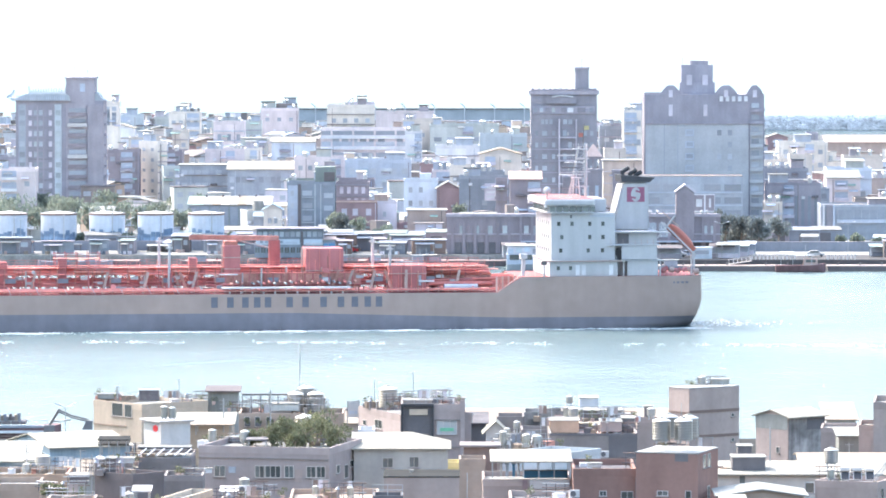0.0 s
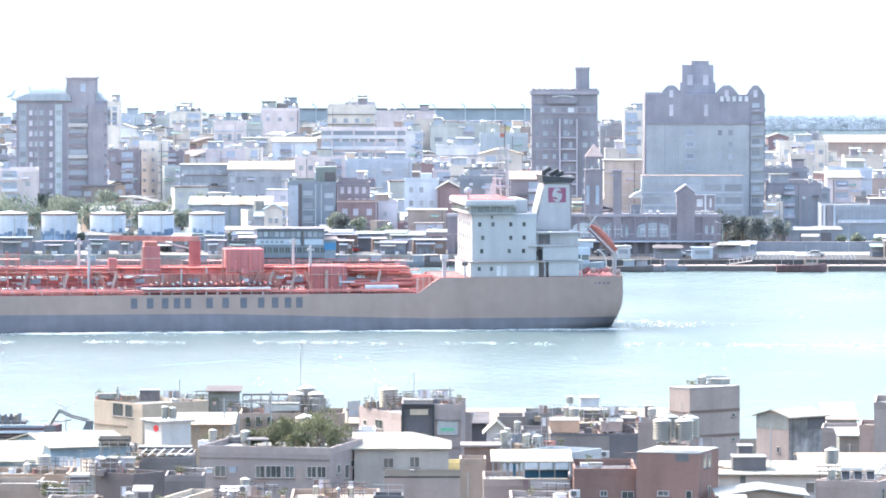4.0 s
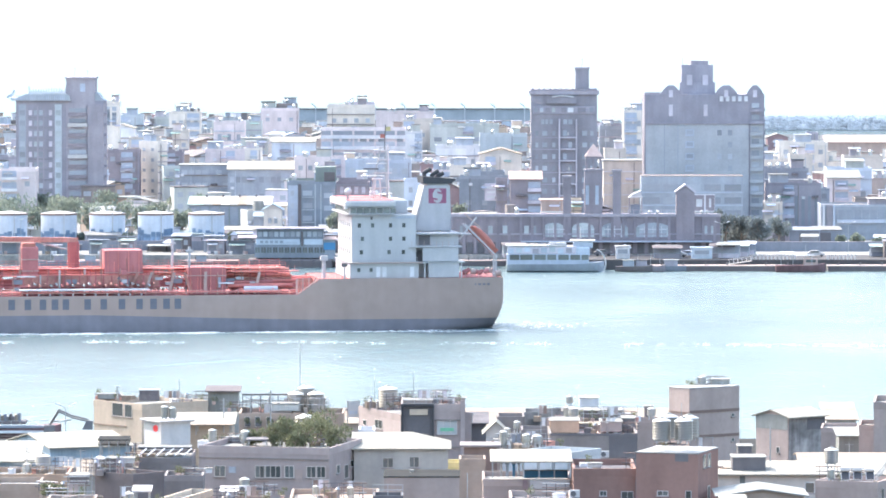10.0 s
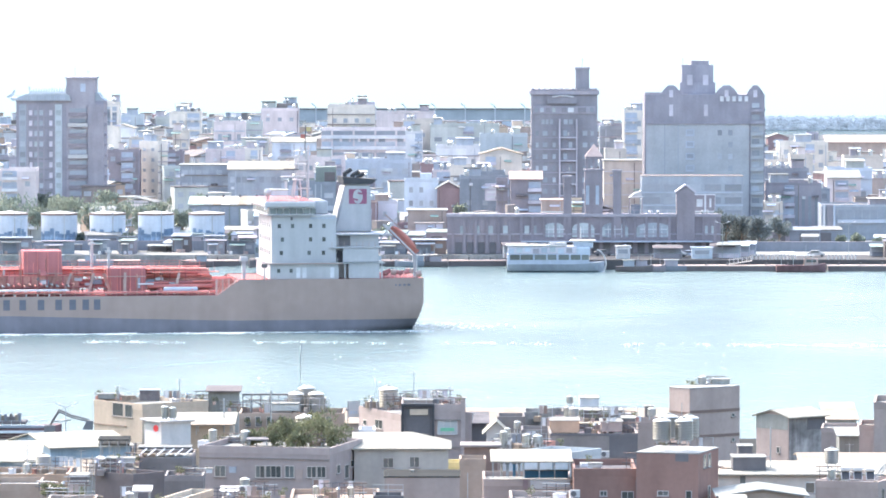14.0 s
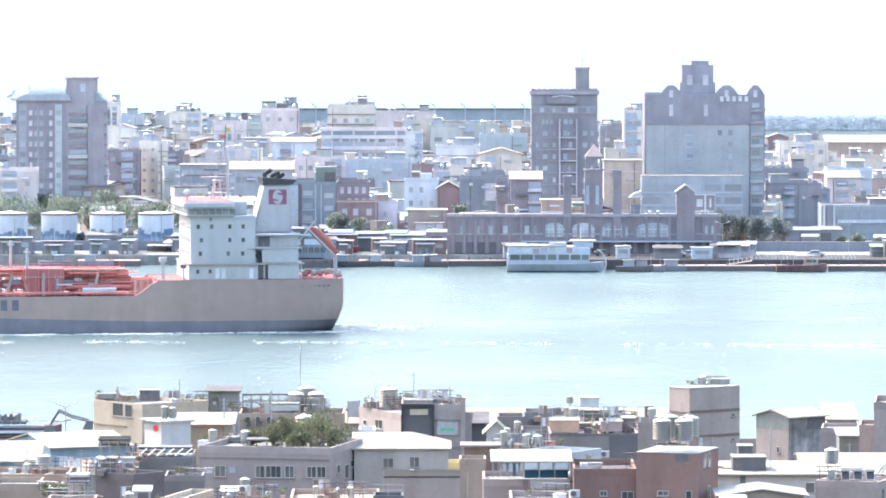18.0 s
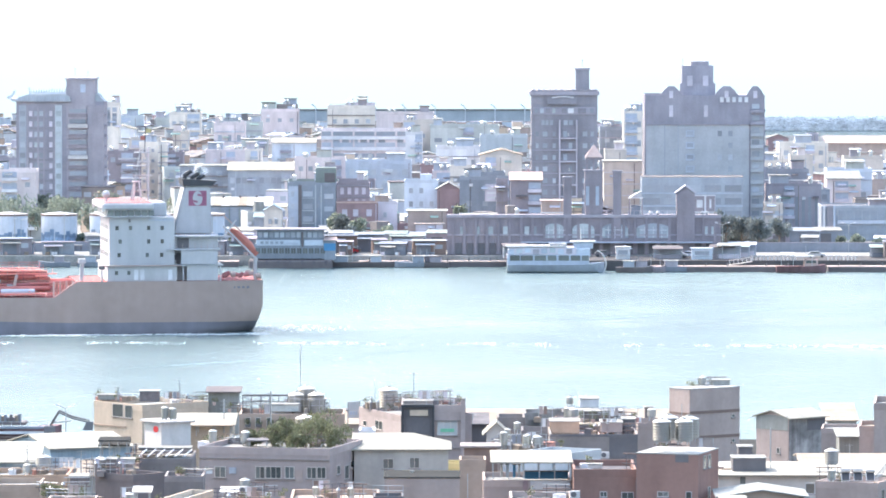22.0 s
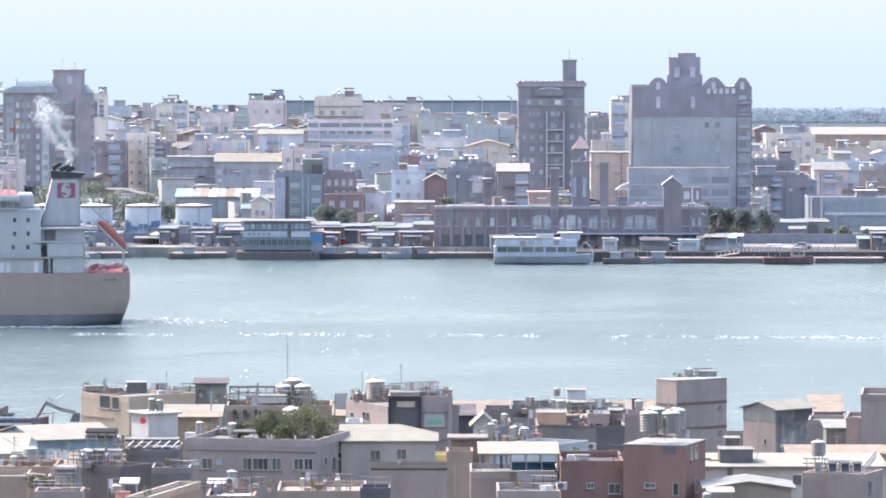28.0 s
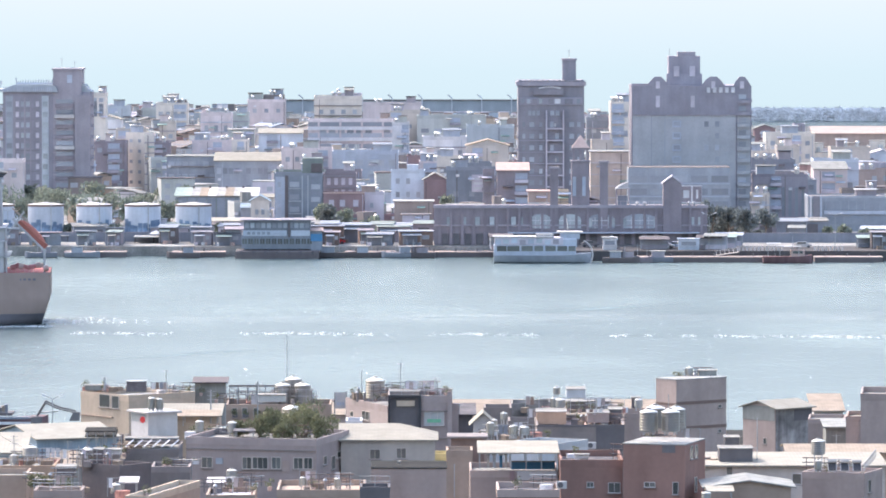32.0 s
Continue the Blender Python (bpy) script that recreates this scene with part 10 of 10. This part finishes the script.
# ---- bird ----
def bird(scale=0.44):
    root = thing("bird", pose(0, 0, 0), "dark swift with spread pointed wings in flight", "bird")
    bm = bmesh.new()
    bmesh.ops.create_uvsphere(bm, u_segments=10, v_segments=8, radius=1, matrix=Matrix.Diagonal((0.10, 0.028, 0.026, 1)))
    part("body", bm, "bird_dark", root)
    for s in (-1, 1):
        bm = bmesh.new()
        add_prism(bm, ((-0.05, 0), (0.03, 0), (0.06, s * 0.10), (0.10, s * 0.24), (0.02, s * 0.13)), -0.004, 0.004, "z")
        w = part("wing", bm, "bird_dark", root)
        w.matrix_basis = pose(0, 0, 0.005, s * 10)
    bm = bmesh.new()
    add_prism(bm, ((0.07, -0.015), (0.07, 0.015), (0.16, 0.035), (0.13, 0), (0.16, -0.035)), -0.004, 0.004, "z")
    part("tail", bm, "bird_dark", root)
    for ob in root.children:
        ob.matrix_basis = Matrix.Scale(scale, 4) @ ob.matrix_basis
    return root


BIRD = bird()
FAR_BIRD = bird(0.62)


# ---- funnel smoke: soft puffs of fine specks that rise, lean towards the bow and are followed by others ----
def puff(seed, size, n):
    """A loose cloud of small specks, dense in the middle and torn towards its edge."""
    rng = random.Random(900 + seed)
    bm = bmesh.new()
    lobes = [Vector((rng.gauss(0, 0.5), rng.gauss(0, 0.4), rng.gauss(0, 0.5))) * size for _ in range(4)]
    for i in range(n):
        p = rng.choice(lobes) + Vector((rng.gauss(0, 0.42), rng.gauss(0, 0.35), rng.gauss(0, 0.42))) * size
        q = Euler((rng.uniform(0, 6), rng.uniform(0, 6), rng.uniform(0, 6))).to_matrix()
        r = rng.uniform(0.10, 0.22) * (0.7 + 0.35 * size)
        bm.faces.new([bm.verts.new(p + q @ Vector((r * math.cos(k * 1.2566), r * math.sin(k * 1.2566), 0))) for k in range(5)])
    return tagged(part("smoke_puff", bm, "smoke", None), "thin white exhaust smoke drifting from the tanker's funnel", "smoke", "funnel smoke puffs", "stuff")


SMOKE = []
for i in range(24):
    k = (i + 0.5) / 24
    SMOKE.append((puff(i, 0.35 + 1.55 * k, int(120 + 230 * k)), k))

SHIP_ROWS = ((0, 49.28, 1222.57, 7.2), (8, 18.11, 1217.07, 7.8), (16, -13, 1211.57, 8.4), (24, -43.71, 1206.07, 7.2), (32, -73.27, 1200.57, 2.5))


def ship_pose(t):
    for (t0, x0, y0, r0), (t1, x1, y1, r1) in zip(SHIP_ROWS, SHIP_ROWS[1:]):
        if t <= t1:
            k = (t - t0) / (t1 - t0)
            return pose(x0 + (x1 - x0) * k, y0 + (y1 - y0) * k, 0, 0, 0, r0 + (r1 - r0) * k)
    return pose(*SHIP_ROWS[-1][1:3], 0, 0, 0, SHIP_ROWS[-1][3])


def motions():
    walk(SHIP, [(r[0], ship_pose(r[0])) for r in SHIP_ROWS])
    walk(STERN_FOAM, [(r[0], ship_pose(r[0])) for r in SHIP_ROWS])
    walk(SHIP_WAKE, [(r[0], ship_pose(r[0])) for r in SHIP_ROWS])
    # a swift darts across close to the eye
    walk(BIRD, ((0, pose(97.98, 34, 73.59, 0, 0, 10)), (7.2, pose(4.81, 30, 70.59, 0, 0, 10)), (7.4, pose(1.58, 30, 70.23, 0, 0, 10)), (7.5, pose(-0.04, 30, 70.1, 0, 0, 10)), (7.6, pose(-1.66, 30, 69.94, 0, 0, 10)), (7.8, pose(-4.9, 30, 69.61, 0, 0, 10)), (12, pose(-69.6, 26, 68.61, 0, 0, 10)), (32, pose(-328.42, 20, 89.61, 0, 0, 10))))
    # another, farther off, climbs over the roofs
    walk(FAR_BIRD, ((0, pose(-190, 330, 57, 0, 0, 160)), (6.6, pose(-21, 302, 58.5, 0, 0, 160)), (7.0, pose(-8.9, 300, 60.6, 0, 12, 165)), (7.2, pose(-3.46, 300, 63.6, 0, 25, 170)), (7.3, pose(-0.85, 300, 65.29, 0, 30, 170)), (7.4, pose(1.5, 300, 67.17, 0, 35, 170)), (7.5, pose(3.16, 300, 69.05, 0, 35, 170)), (7.7, pose(6.2, 300, 73.0, 0, 30, 170)), (9, pose(30, 320, 100, 0, 20, 170)), (32, pose(400, 600, 300, 0, 10, 170))))
    # smoke: the engine is quiet until 21 s, then a plume stands over the funnel and goes with the ship
    for i, (p, k) in enumerate(SMOKE):
        start = 20.5 + 4.6 * k
        grow = 0.4 + 2.2 * k
        rows = []
        for t in sorted({0, 4, 8, 12, 16, 19, start - 0.4, start, start + grow * 0.5, start + grow, 27.4, 28, 29, 30, 31, 32}):
            up = 0.0 if t < start else min(1.0, (t - start) / grow)
            d = k * up
            wob = 0.5 * math.sin(t * 1.3 + i * 0.5) * d
            calm = min(1.0, max(0.0, (t - 25.5) / 3.0))
            lean, lift = 9.0 - 3.5 * calm, 10.5 + 0.8 * calm
            loc = Vector((-13.3, 0, 14.4)) if t < start else Vector((-11.4 - lean * d ** (1.6 + 0.8 * calm) + wob + 0.7 * math.sin(i * 2.4) * d, -1 + 0.5 * wob, 30.0 + lift * d + 0.5 * math.cos(i * 1.7) * d))
            rows.append((t, ship_pose(t) @ Matrix.Translation(loc) @ Euler((0, 0.35 * math.sin(t * 0.9 + i), 0)).to_matrix().to_4x4()))
        walk(p, rows)


motions()
